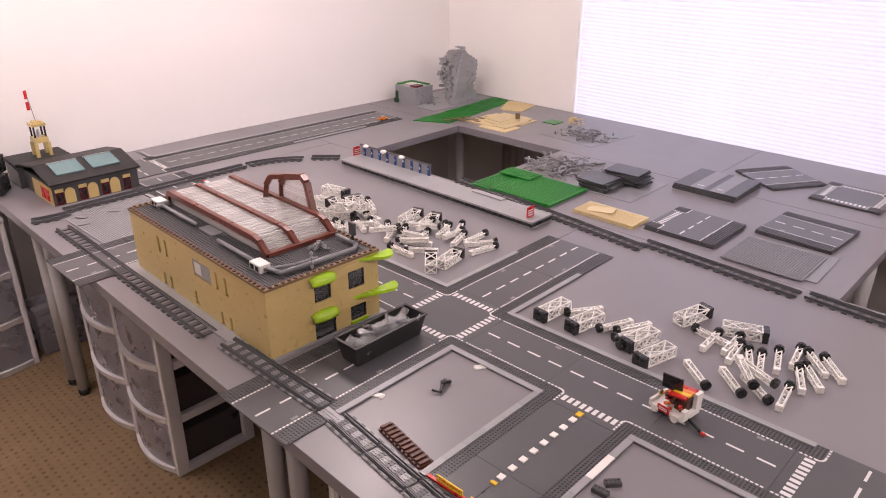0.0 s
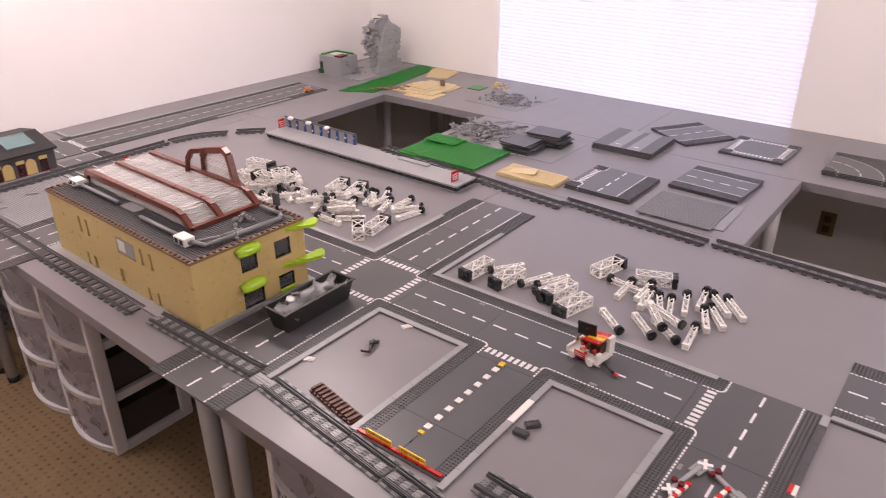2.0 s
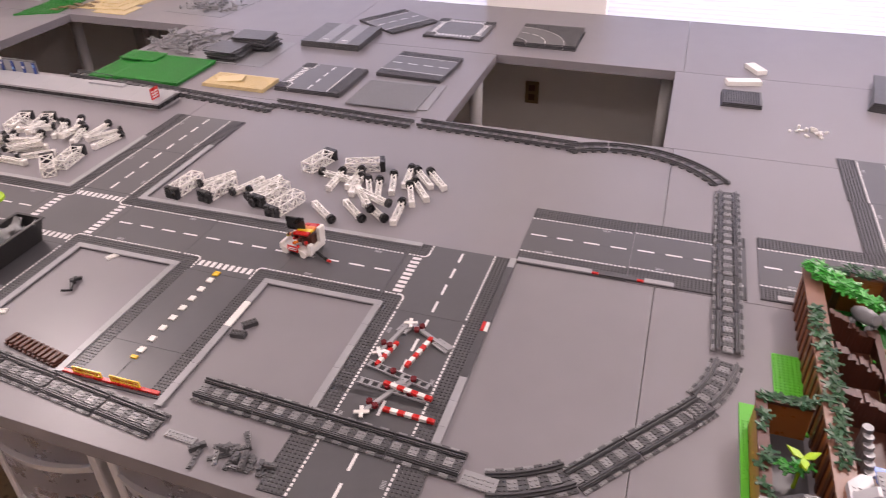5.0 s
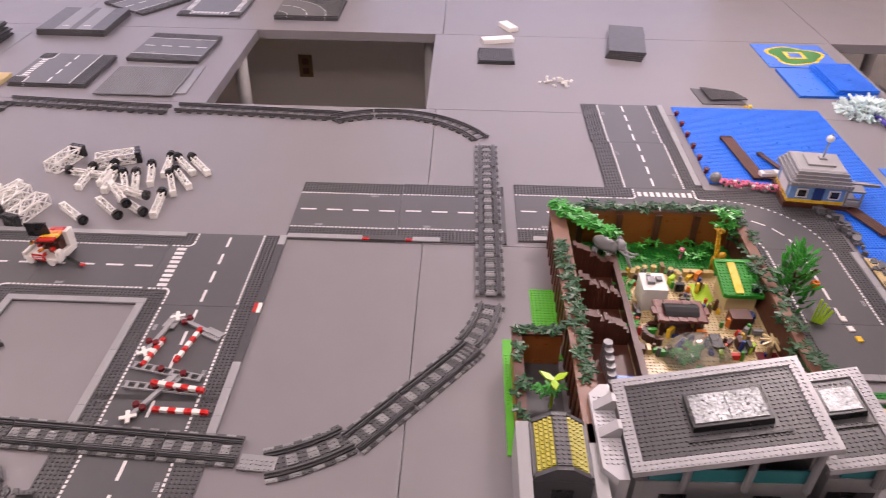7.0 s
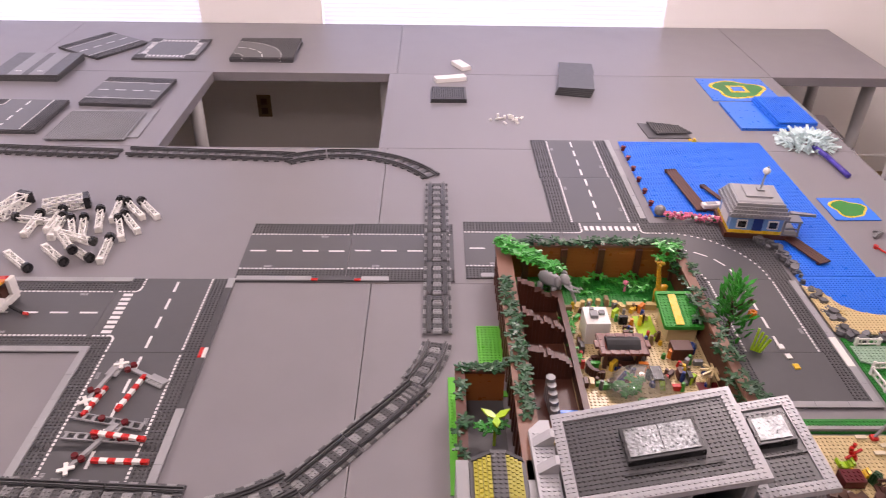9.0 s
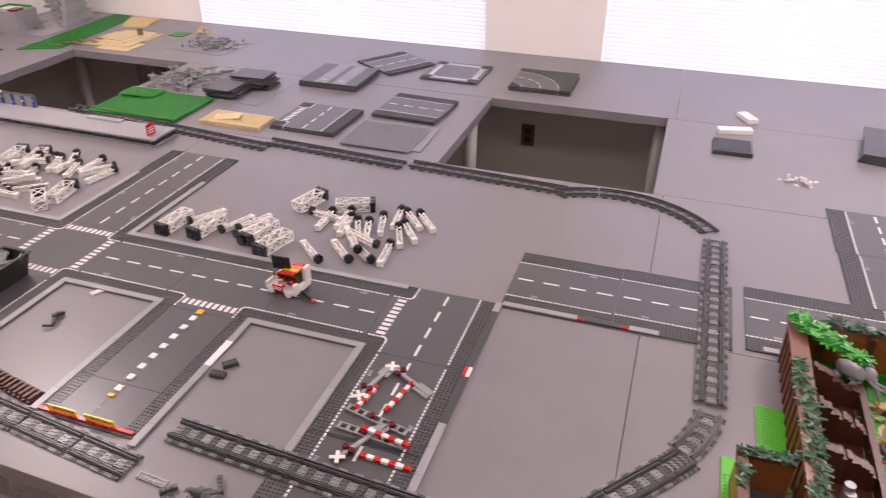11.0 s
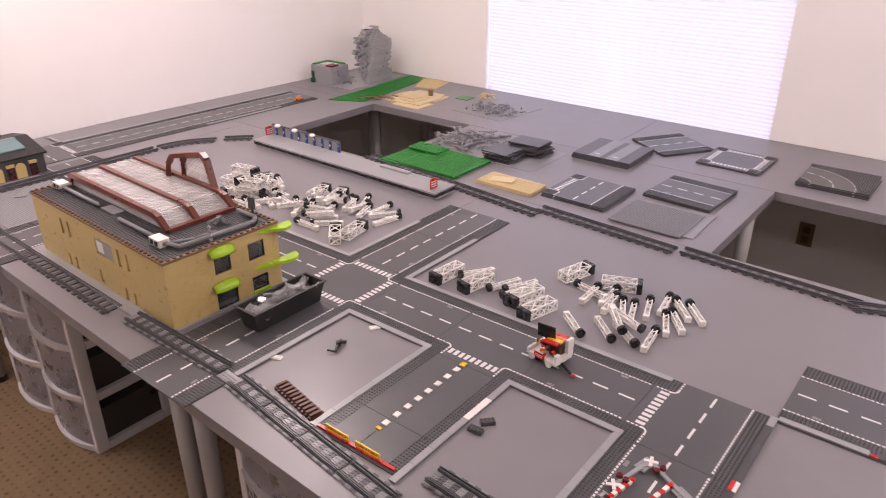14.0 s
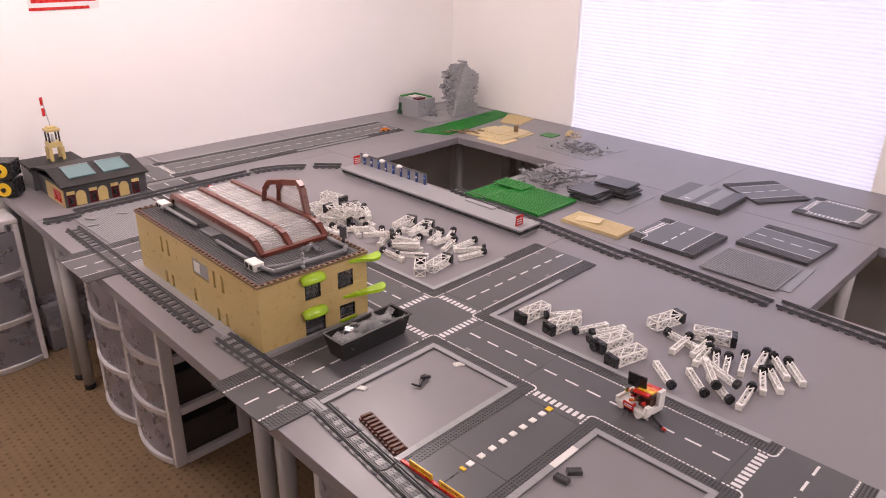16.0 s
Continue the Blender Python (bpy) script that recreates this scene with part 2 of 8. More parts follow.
bm = B()
prism(bm, [(west(YF) - 0.15, YF), (west(YF), YF), (west(YB), YB), (west(YB) - 0.15, YB)], FLOOR, CEIL)
tagged(part("wall_west", bm, M_WALL), "plain off-white painted wall behind the tables", "wall", kind="structure")
structure("wall_east", [(XR, YF, FLOOR, XR + 0.15, YB, CEIL)], M_WALL, "plain off-white painted wall", "wall")
structure("wall_south", [(XL - 0.35, YF - 0.15, FLOOR, XR + 0.15, YF, CEIL)], M_WALL, "plain off-white painted wall", "wall")
(a0, a1), (c0, c1) = WINDOWS
structure("wall_north", [(XL - 0.15, YB, FLOOR, a0, YB + 0.15, CEIL), (a1, YB, FLOOR, c0, YB + 0.15, CEIL), (c1, YB, FLOOR, XR + 0.15, YB + 0.15, CEIL),
                         (a0, YB, FLOOR, a1, YB + 0.15, SILL), (a0, YB, HEAD, a1, YB + 0.15, CEIL), (c0, YB, FLOOR, c1, YB + 0.15, SILL), (c0, YB, HEAD, c1, YB + 0.15, CEIL)],
          M_WALL, "off-white painted wall with two wide windows", "wall")


def blind_material():
    m = bpy.data.materials.new("white_pleated_shade_fabric")
    m.use_nodes = True
    nt = m.node_tree
    p = nt.nodes["Principled BSDF"]
    p.inputs["Base Color"].default_value, p.inputs["Roughness"].default_value = (0.82, 0.82, 0.86, 1), 0.9
    tr = nt.nodes.new("ShaderNodeBsdfTranslucent")
    n = nt.nodes.new("ShaderNodeTexNoise")
    n.inputs["Scale"].default_value = 3.0
    r = nt.nodes.new("ShaderNodeValToRGB")
    r.color_ramp.elements[0].color, r.color_ramp.elements[1].color = (0.63, 0.63, 0.73, 1), (0.76, 0.76, 0.86, 1)
    nt.links.new(n.outputs[0], r.inputs[0])
    nt.links.new(r.outputs[0], tr.inputs[0])
    mx = nt.nodes.new("ShaderNodeMixShader")
    mx.inputs[0].default_value = 0.5
    nt.links.new(p.outputs[0], mx.inputs[1])
    nt.links.new(tr.outputs[0], mx.inputs[2])
    nt.links.new(mx.outputs[0], nt.nodes["Material Output"].inputs[0])
    return m


M_BLIND = blind_material()
for k, (x0, x1) in enumerate(WINDOWS, 1):
    win = thing("window_%d" % k, "wide window behind a lowered white pleated shade", "window", pose(0, 0, 0), kind="structure")
    bm = B()
    pitch, z, k2 = 0.0195, HEAD - 0.04, 0
    rows = []
    while z > SILL + 0.02:
        y = YB + (0.0265 if k2 % 2 else 0.0215)
        rows.append((bm.verts.new((x0 + 0.006, y, z)), bm.verts.new((x1 - 0.006, y, z))))
        z -= pitch / 2
        k2 += 1
    for (p0, p1), (q0, q1) in zip(rows, rows[1:]):
        bm.faces.new((p0, q0, q1, p1))
    part("pleated_shade", bm, M_BLIND, win, "white pleated fabric shade glowing with daylight")
    quick("head_rail", [(x0 + 0.006, YB + 0.008, HEAD - 0.042, x1 - 0.006, YB + 0.05, HEAD - 0.002)], M_TRIM, win, bevel=0.003)
    quick("bottom_rail", [(x0 + 0.006, YB + 0.014, SILL + 0.004, x1 - 0.006, YB + 0.036, SILL + 0.022)], M_TRIM, win, bevel=0.003)
    mid = (x0 + x1) / 2
    quick("window_frame", [(x0, YB + 0.09, SILL, x0 + 0.05, YB + 0.13, HEAD), (x1 - 0.05, YB + 0.09, SILL, x1, YB + 0.13, HEAD), (mid - 0.03, YB + 0.09, SILL, mid + 0.03, YB + 0.13, HEAD),
                           (x0 + 0.05, YB + 0.09, SILL, mid - 0.03, YB + 0.13, SILL + 0.05), (mid + 0.03, YB + 0.09, SILL, x1 - 0.05, YB + 0.13, SILL + 0.05),
                           (x0 + 0.05, YB + 0.09, HEAD - 0.05, mid - 0.03, YB + 0.13, HEAD), (mid + 0.03, YB + 0.09, HEAD - 0.05, x1 - 0.05, YB + 0.13, HEAD)], M_TRIM, win)
    for u0, u1 in ((x0 + 0.05, mid - 0.03), (mid + 0.03, x1 - 0.05)):
        pane = quick("pane", [(u0, YB + 0.106, SILL + 0.05, u1, YB + 0.112, HEAD - 0.05)], M_CLEAR, win)
        pane.visible_shadow = False
quick_base = quick("baseboard", [(XL, YB - 0.014, FLOOR, XR, YB, FLOOR + 0.09), (XL, 0.3, FLOOR, XL + 0.014, YB - 0.014, FLOOR + 0.09)], M_TRIM)
tagged(quick_base, "white painted baseboard along the walls", "baseboard", kind="structure")

ws = thing("wall_socket", "brown wall socket plate low under the window", "socket", pose(0.77, YB - 0.0005, -0.41, 0, 0, 0))
quick("plate", [(-0.034, -0.006, -0.057, 0.034, 0, 0.057)], M_DKTAN, ws, bevel=0.002)
quick("outlet", [(-0.016, -0.0085, 0.008, 0.016, -0.0062, 0.04)], M_BROWN, ws, bevel=0.001)
quick("outlet", [(-0.016, -0.0085, -0.04, 0.016, -0.0062, -0.008)], M_BROWN, ws, bevel=0.001)
ps = thing("wall_poster", "red and white unframed poster on the wall", "poster", pose(west(-0.104) + 0.0015, -0.104, 0.69, 0, 0, -3.15))
quick("sheet", [(0, -0.142, 0, 0.002, 0.142, 0.4)], M_PRINT, ps)
quick("red_field", [(0.0021, -0.142, 0.0, 0.0025, 0.10, 0.012), (0.0021, -0.13, 0.03, 0.0025, 0.13, 0.38)], M_RED, ps)

# Assumed fixtures, out of view, hung where the added fill lights stand.
for lx, ly, watts in FILL_LAMPS:
    lamp = thing("pendant_lamp", "assumed white ceiling fixture on a short rod, out of view, at a fill light", "lamp", pose(lx, ly, CEIL - 0.36), group="ceiling lamps")
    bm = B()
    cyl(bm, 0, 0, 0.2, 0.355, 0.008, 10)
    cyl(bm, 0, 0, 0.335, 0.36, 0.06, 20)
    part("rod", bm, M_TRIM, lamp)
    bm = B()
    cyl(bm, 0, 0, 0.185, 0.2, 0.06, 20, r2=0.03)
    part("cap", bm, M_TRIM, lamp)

# ---- tables: tops laid edge to edge, with two square wells left open ----
TY = [-0.62, 0.118, 0.842, 1.516, YB - 0.004]
TABLES = []
for x0, x1 in ((XL + 0.004, -1.56), (-1.56, -0.09), (-0.09, 1.465), (1.465, 2.945)):
    TABLES.append((x0, x1, TY[0], TY[1]))
    TABLES.append((x0, x1, TY[1], TY[2]))
for x0, x1 in ((XL + 0.004, -1.335), (-0.685, 0.748), (1.435, 2.945)):
    TABLES.append((x0, x1, TY[2], TY[3]))
for x0, x1 in ((XL + 0.004, -1.385), (-1.385, 0.0), (0.0, 1.465), (1.465, 2.945), (2.945, 3.47)):
    TABLES.append((x0, x1, TY[3], TY[4]))
TABLES.append((1.465, 2.945, -1.0, TY[0]))


def front(x):
    """The front row stands a little askew to the rest."""
    return -0.613 - 0.034 * (x - 0.085) if x < 1.46 else TY[0]


def leg_meshes():
    bm = B()
    cyl(bm, 0, 0, FLOOR + 0.025, -0.036, 0.0215, 20, r2=0.027)
    cyl(bm, 0, 0, -0.044, -0.0355, 0.04, 20)
    a = mesh_of("leg", bm, M_LEG, True)
    bm = B()
    cyl(bm, 0, 0, FLOOR, FLOOR + 0.0255, 0.0225, 16)
    return a, mesh_of("foot", bm, M_BLACK, True)


LEG, FOOT = leg_meshes()
for x0, x1, y0, y1 in TABLES:
    t = thing("table", "grey laminate table with round grey legs, butted to its neighbours", "table", pose((x0 + x1) / 2, (y0 + y1) / 2, 0), group="tables of the layout")
    hx, hy = (x1 - x0) / 2 - 0.0008, (y1 - y0) / 2 - 0.0008
    cx, cy = (x0 + x1) / 2, (y0 + y1) / 2
    f0, f1 = (front(x0) - cy, front(x1 if x1 < 1.46 else 1.44) - cy) if y0 == TY[0] and x0 < 1.4 else (-hy, -hy)
    bm = B()
    prism(bm, [(-hx, f0), (hx, f1), (hx, hy), (-hx, hy)], -0.0355, 0.0)
    part("tabletop", bm, M_TABLE, t, bevel=0.0012)
    for sx in (-1, 1):
        for sy in (-1, 1):
            if y0 == TY[2] and not (x1 == 0.748 and sx > 0 and sy > 0) and x1 < 2 or (y0 == TY[3] and sy < 0 and sx < 0 and x0 in (-1.385, 1.465)):
                continue
            o = new("leg", LEG)
            o.parent = t
            o.matrix_basis = pose(sx * (hx - 0.05), sy * (hy - 0.12), 0)
            f = new("foot", FOOT)
            f.parent = o

# ---- road plates: 32 x 32 studs, smooth carriageway between studded pavements ----
P = 0.256
TH = 0.0032


def dotted(bm, pts, every=0.0096, size=0.0062, width=0.0044):
    """Dots of white along a line of points."""
    for (ax, ay), (bx, by) in zip(pts, pts[1:]):
        d = math.hypot(bx - ax, by - ay)
        a = math.atan2(by - ay, bx - ax)
        for k in range(max(1, int(d / every))):
            s = (k + 0.5) * every
            m = pose(ax + s * math.cos(a), ay + s * math.sin(a), TH, 0, 0, math.degrees(a))
            box(bm, -size / 2, -width / 2, -0.0002, size / 2, width / 2, 0.0004, m)


def drain(bm, x, y):
    for k in range(6):
        box(bm, x - 0.0085 + k * 0.003, y - 0.004, TH - 0.0002, x - 0.0085 + k * 0.003 + 0.0018, y + 0.004, TH + 0.0004)


def base_plate(bm):
    box(bm, -P / 2 + 0.0004, -P / 2 + 0.0004, 0.0002, P / 2 - 0.0004, P / 2 - 0.0004, TH)


RW = 10 * S          # half width of the carriageway


def straight_marks(bm, gm):
    for s in (-1, 1):
        dotted(bm, [(-P / 2, s * (RW - 0.004)), (P / 2, s * (RW - 0.004))])
        drain(gm, s * 0.06, s * (RW - 0.014))
    for k in range(4):
        x = -P / 2 + (k + 0.5) * P / 4
        box(bm, x - 0.019, -0.0028, TH - 0.0002, x + 0.019, 0.0028, TH + 0.0004)


def zebra(bm, m):
    """Stripes across a carriageway that runs along x, at x near the origin."""
    for k in range(9):
        y = -RW + 0.016 + k * (2 * RW - 0.032) / 8
        box(bm, -0.0105, y - 0.0048, -0.0002, 0.0105, y + 0.0048, 0.0004, m @ pose(0, 0, TH))


def corner_line(bm, sx, sy):
    """The white line turning round the corner of a pavement."""
    cx, cy, r = sx * (RW + 0.010), sy * (RW + 0.010), 0.014
    a0 = math.atan2(-sy, -sx)
    for k in range(6):
        a = a0 + radians(-42 + 84 * k / 5)
        box(bm, -0.0030, -0.0021, -0.0002, 0.0030, 0.0021, 0.0005, pose(cx + r * math.cos(a), cy + r * math.sin(a), TH, 0, 0, math.degrees(a) + 90))


def plate_meshes(kind, free=lambda x, y: False):
    """kind: straight (along x), tee (along x, stem towards -y), cross, bend (from -x to -y). The four meshes of a plate."""
    base, st, wh, gr = B(), B(), B(), B()
    base_plate(base)
    arms = {"straight": "we", "tee": "wes", "cross": "wens", "bend": "ws"}[kind]

    def road(x, y):
        if kind == "bend":
            return 0.128 - RW < math.hypot(x + P / 2, y + P / 2) < 0.128 + RW
        on = abs(y) < RW
        if "s" in arms:
            on = on or (abs(x) < RW and y < 0)
        if "n" in arms:
            on = on or (abs(x) < RW and y > 0)
        return on
    studs(st, -P / 2, -P / 2, 32, 32, TH, skip=lambda x, y: road(x, y) or free(x, y))
    if kind == "straight":
        straight_marks(wh, gr)
    elif kind == "tee":
        dotted(wh, [(-P / 2, RW - 0.004), (P / 2, RW - 0.004)])
        for s in (-1, 1):
            dotted(wh, [(s * P / 2, -RW + 0.004), (s * (RW + 0.004), -RW + 0.004)])
            dotted(wh, [(s * (RW - 0.003), -RW - 0.006), (s * (RW - 0.003), -P / 2)])
        for k in range(4):
            x = -P / 2 + (k + 0.5) * P / 4
            box(wh, x - 0.019, -0.0028, TH - 0.0002, x + 0.019, 0.0028, TH + 0.0004)
        zebra(wh, pose(0, -RW - 0.018, 0, 0, 0, 90))
        corner_line(wh, -1, -1)
        corner_line(wh, 1, -1)
    elif kind == "cross":
        for sx in (-1, 1):
            for sy in (-1, 1):
                corner_line(wh, sx, sy)
        for a in (0, 90, 180, 270):
            zebra(wh, pose(0, 0, 0, 0, 0, a) @ pose(RW + 0.018, 0, 0))
            r = pose(0, 0, 0, 0, 0, a)
            pts = [r @ Vector((RW + 0.012, RW - 0.004, 0)), r @ Vector((P / 2, RW - 0.004, 0))]
            dotted(wh, [(p.x, p.y) for p in pts])
            pts = [r @ Vector((RW + 0.012, -RW + 0.004, 0)), r @ Vector((P / 2, -RW + 0.004, 0))]
            dotted(wh, [(p.x, p.y) for p in pts])
    else:
        for rad in (0.128 - RW + 0.004, 0.128 + RW - 0.004):
            n = max(3, int(rad * math.pi / 2 / 0.016))
            dotted(wh, [(-P / 2 + rad * math.cos(math.pi / 2 * k / n), -P / 2 + rad * math.sin(math.pi / 2 * k / n)) for k in range(n + 1)])
        for k in range(4):
            a = math.pi / 2 * (k + 0.5) / 4
            box(wh, -0.017, -0.0022, -0.0002, 0.017, 0.0022, 0.0004, pose(-P / 2 + 0.128 * math.cos(a), -P / 2 + 0.128 * math.sin(a), TH, 0, 0, math.degrees(a) + 90))
    return [mesh_of("base", base, M_ROAD), mesh_of("studs", st, M_DKGREY), mesh_of("markings", wh, M_PRINT)] + ([mesh_of("drain", gr, M_PRINTGREY)] if kind == "straight" else [])


PLATES = {k: plate_meshes(k) for k in ("straight", "tee", "cross", "bend")}


def road_plate(kind, x, y, rz=0, z=0.0, group="laid road plates", label=""):
    ob = thing("road_plate", label or {"straight": "dark grey studded road plate with white lane dashes", "tee": "dark grey road plate with a junction and zebra crossing",
                              "cross": "dark grey crossroads plate with four zebra crossings", "bend": "dark grey road plate with a curved carriageway"}[kind],
               "road plate", pose(x, y, z, 0, 0, rz), group)
    for me in PLATES[kind]:
        o = new(me.name.split(".")[0], me)
        o.parent = ob
        if me.name.startswith(("studs", "markings", "drain")):
            tagged(o, kind="stuff")
    return ob


LAID = [("cross", 0, 0, 0), ("straight", 1, 0, 0), ("tee", 2, 0, 0), ("straight", 3, 0, 0), ("tee", 4, 0, 270),
        ("straight", 0, 1, 90), ("straight", 0, 2, 90), ("straight", 0, -1, 90), ("straight", 0, -2 + 0.05, 90),
        ("straight", -1, 0, 0), ("straight", -2, 0, 0), ("straight", -3, 0, 0), ("tee", -4, 0, 0), ("straight", -5, 0, 0), ("straight", -6, 0, 0), ("tee", -7, 0, 180),
        ("straight", 4, -1, 90), ("straight", 4, -2 + 0.05, 90), ("straight", -4, -1, 90), ("straight", -4, -2 + 0.05, 90)]
LAID += [("straight", -7, j, 90) for j in (1, 2, 3, 4, 5)]
LAID[8:9] = [("straight", 0, -2, 90)]
for kind, i, j, rz in LAID:
    if i == -7:
        site(-0.036, 0.0, -2.6, i * P, 0.128)
    road_plate(kind, i * P, max(j * P, -0.504), rz)
    site()
for kind, x, y, rz in (("straight", 1.275, 0.247, 0), ("straight", 1.531, 0.250, 0), ("straight", 1.813, 0.264, 0), ("tee", 2.069, 0.264, 180), ("bend", 2.325, 0.264, 0),
                       ("straight", 2.050, 0.520, 90), ("straight", 2.046, 0.776, 90), ("straight", 2.327, 0.008, 90)):
    road_plate(kind, x, y, rz)


def short_plate(x, y, nx, ny, rz=0, smooth=20):
    """A plain road plate, nx by ny studs, smooth down the middle."""
    ob = thing("road_plate", "plain dark grey road plate with studded sides", "road plate", pose(x, y, 0, 0, 0, rz), "laid road plates")
    bm = B()
    box(bm, -nx * S / 2 + 0.0004, -ny * S / 2 + 0.0004, 0.0002, nx * S / 2 - 0.0004, ny * S / 2 - 0.0004, TH)
    part("base", bm, M_ROAD, ob)
    bm = B()
    studs(bm, -nx * S / 2, -ny * S / 2, nx, ny, TH, skip=lambda u, v: abs(u) < smooth * S / 2)
    tagged(part("studs", bm, M_DKGREY, ob), kind="stuff")


short_plate(2 * P, -P, 32, 32)
short_plate(2 * P, -1.5 * P - 0.06, 32, 15)
short_plate(2.329, -0.120 - 0.076, 32, 19)

# ---- kerb tiles along the plots: light grey, two studs wide, lying on the plates' outer studs ----
KERB = {}


def kerb(x0, y0, x1, y1, material=None, label="light grey smooth kerb tiles along a plot", z=TH):
    """Tiles from one corner of the strip to the other, about 8 studs each."""
    material = material or M_GREY
    dx, dy = x1 - x0, y1 - y0
    along = dx > dy
    n = max(1, round(max(dx, dy) / 0.064))
    ob = thing("kerb", label, "kerb", pose(x0, y0, z), "plot kerbs")
    sx, sy = (dx / n, dy) if along else (dx, dy / n)
    key = (round(sx, 4), round(sy, 4), material.name)
    for k in range(n):
        if key not in KERB:
            bm = B()
            box(bm, 0.0002, 0.0002, 0.0001, sx - 0.0002, sy - 0.0002, 0.0033)
            KERB[key] = mesh_of("tile", bm, material, bevel=0.0003)
        o = new("tile", KERB[key])
        o.parent = ob
        o.matrix_basis = pose(k * sx if along else 0, 0 if along else k * sy, 0)


W2 = 2 * S
kerb(0.112, -0.128, 0.400, -0.112)
kerb(0.112, -0.490, 0.128, -0.128)
kerb(0.384, -0.500, 0.400, -0.128)
kerb(0.624, -0.128, 0.912, -0.112)
kerb(0.624, -0.200, 0.640, -0.128)
kerb(0.624, -0.285, 0.640, -0.200, M_WHITE, "white smooth kerb tiles along a plot")
kerb(0.624, -0.520, 0.640, -0.285)
kerb(0.896, -0.470, 0.912, -0.128)
kerb(0.128, 0.112, 0.920, 0.128)
kerb(0.112, 0.112, 0.128, 0.456)
kerb(-0.570, 0.112, -0.128, 0.128)
kerb(-0.128, 0.112, -0.112, 0.456)
kerb(1.136, 0.090, 1.152, 0.128)
kerb(1.136, -0.115, 1.152, 0.090, M_DKGREY, "dark grey smooth kerb tiles along a plot")
kerb(1.136, -0.146, 1.144, -0.115, M_RED, "small red tile in the kerb")
kerb(1.144, -0.146, 1.152, -0.115, M_WHITE, "small white tile in the kerb")
kerb(1.136, -0.285, 1.152, -0.146, M_DKGREY, "dark grey smooth kerb tiles along a plot")
kerb(1.136, -0.480, 1.152, -0.285)
kerb(1.152, 0.121, 1.325, 0.137)
kerb(1.325, 0.121, 1.341, 0.129, M_RED, "small red tile in the kerb")
kerb(1.341, 0.121, 1.425, 0.137, M_DKGREY, "dark grey smooth kerb tiles along a plot")
kerb(1.425, 0.121, 1.441, 0.129, M_RED, "small red tile in the kerb")
kerb(1.441, 0.121, 1.505, 0.137)
kerb(1.720, 0.138, 1.76, 0.154)
kerb(2.158, 0.410, 2.174, 0.904)
kerb(2.440, -0.06, 2.456, 0.130)
kerb(2.440, -0.262, 2.456, -0.165)
kerb(2.440, -0.165, 2.456, -0.075, M_WHITE, "white smooth kerb tiles by the road")
kerb(2.440, -0.075, 2.456, -0.06)
kerb(2.200, -0.278, 2.456, -0.262)
site(-0.036, 0.0, -2.6, -7 * P, 0.128)
kerb(-1.92, 0.128, -1.904, 1.408)
kerb(-2.03, 0.112, -1.92, 0.128)
kerb(-1.68, 0.72, -1.664, 1.16)
site()
kerb(-1.49, 0.112, -1.474, 0.128, M_RED, "small red tile in the kerb")
kerb(-1.474, 0.112, -1.26, 0.128, M_WHITE, "white smooth kerb tiles along a plot")
kerb(-1.50, -0.128, -1.30, -0.112)

# ---- railway tracks ----
GAUGE = 0.0185


def infill_mesh(name, material, z):
    """Studded plates between and outside the rails, two studs long."""
    bm = B()
    h = 0.0128 if material is M_RAIL else 0.0092
    box(bm, -0.0079, -h, 0.0004, 0.0079, h, z)
    for y in ((-0.008, 0.0, 0.008) if h > 0.01 else (-0.004, 0.004)):
        for x in (-0.004, 0.004):
            cyl(bm, x, y, z, z + 0.0017, 0.0025, 8)
    for y in (-0.0278, 0.0278):
        box(bm, -0.0079, y - 0.0034, 0.0004, 0.0079, y + 0.0034, z - 0.0008)
        for x in (-0.004, 0.004):
            cyl(bm, x, y, z - 0.0008, z + 0.0009, 0.0025, 8)
    return mesh_of(name, bm, material)


def track_meshes():
    out = {}
    bm = B()
    box(bm, -0.064, -0.0048, 0.003, 0.064, 0.0048, 0.0062)
    for y in (-0.0033, 0.0015):
        box(bm, -0.064, y, 0.006, 0.064, y + 0.0018, 0.0112 if y > 0 else 0.0092)
    out["rail"] = mesh_of("rail", bm, M_RAIL)
    bm = B()
    box(bm, -0.0076, -0.0312, 0.0002, 0.0076, 0.0312, 0.0034)
    for y in (-0.0278, 0.0278):
        for x in (-0.004, 0.004):
            cyl(bm, x, y, 0.0034, 0.0052, 0.0025, 8)
    out["sleeper"] = mesh_of("sleeper", bm, M_RAIL)
    out["light_infill"] = infill_mesh("light_infill", M_SLEEPER, 0.0046)
    out["dark_infill"] = infill_mesh("dark_infill", M_RAIL, 0.0040)
    for hand in (1, -1):
        for side, off in (("a", GAUGE), ("b", -GAUGE)):
            bm = B()
            r = 0.32 + off
            prev = None
            for k in range(9):
                a = radians(22.5 * k / 8)
                ring = []
                for d, z in ((-0.0048, 0.003), (0.0048, 0.003), (0.0048, 0.0062), (0.0017, 0.0062), (0.0017, 0.0112), (-0.0017, 0.0112), (-0.0017, 0.0062), (-0.0048, 0.0062)):
                    ring.append(bm.verts.new(((r + d) * math.sin(a), hand * (0.32 - (r + d) * math.cos(a)), z)))
                if prev:
                    for i in range(8):
                        bm.faces.new((prev[i], prev[(i + 1) % 8], ring[(i + 1) % 8], ring[i]))
                else:
                    bm.faces.new(ring)
                prev = ring
            bm.faces.new(prev[::-1])
            bmesh.ops.recalc_face_normals(bm, faces=bm.faces[:])
            out[side + str(hand)] = mesh_of("rail", bm, M_RAIL)
    return out


TR = track_meshes()
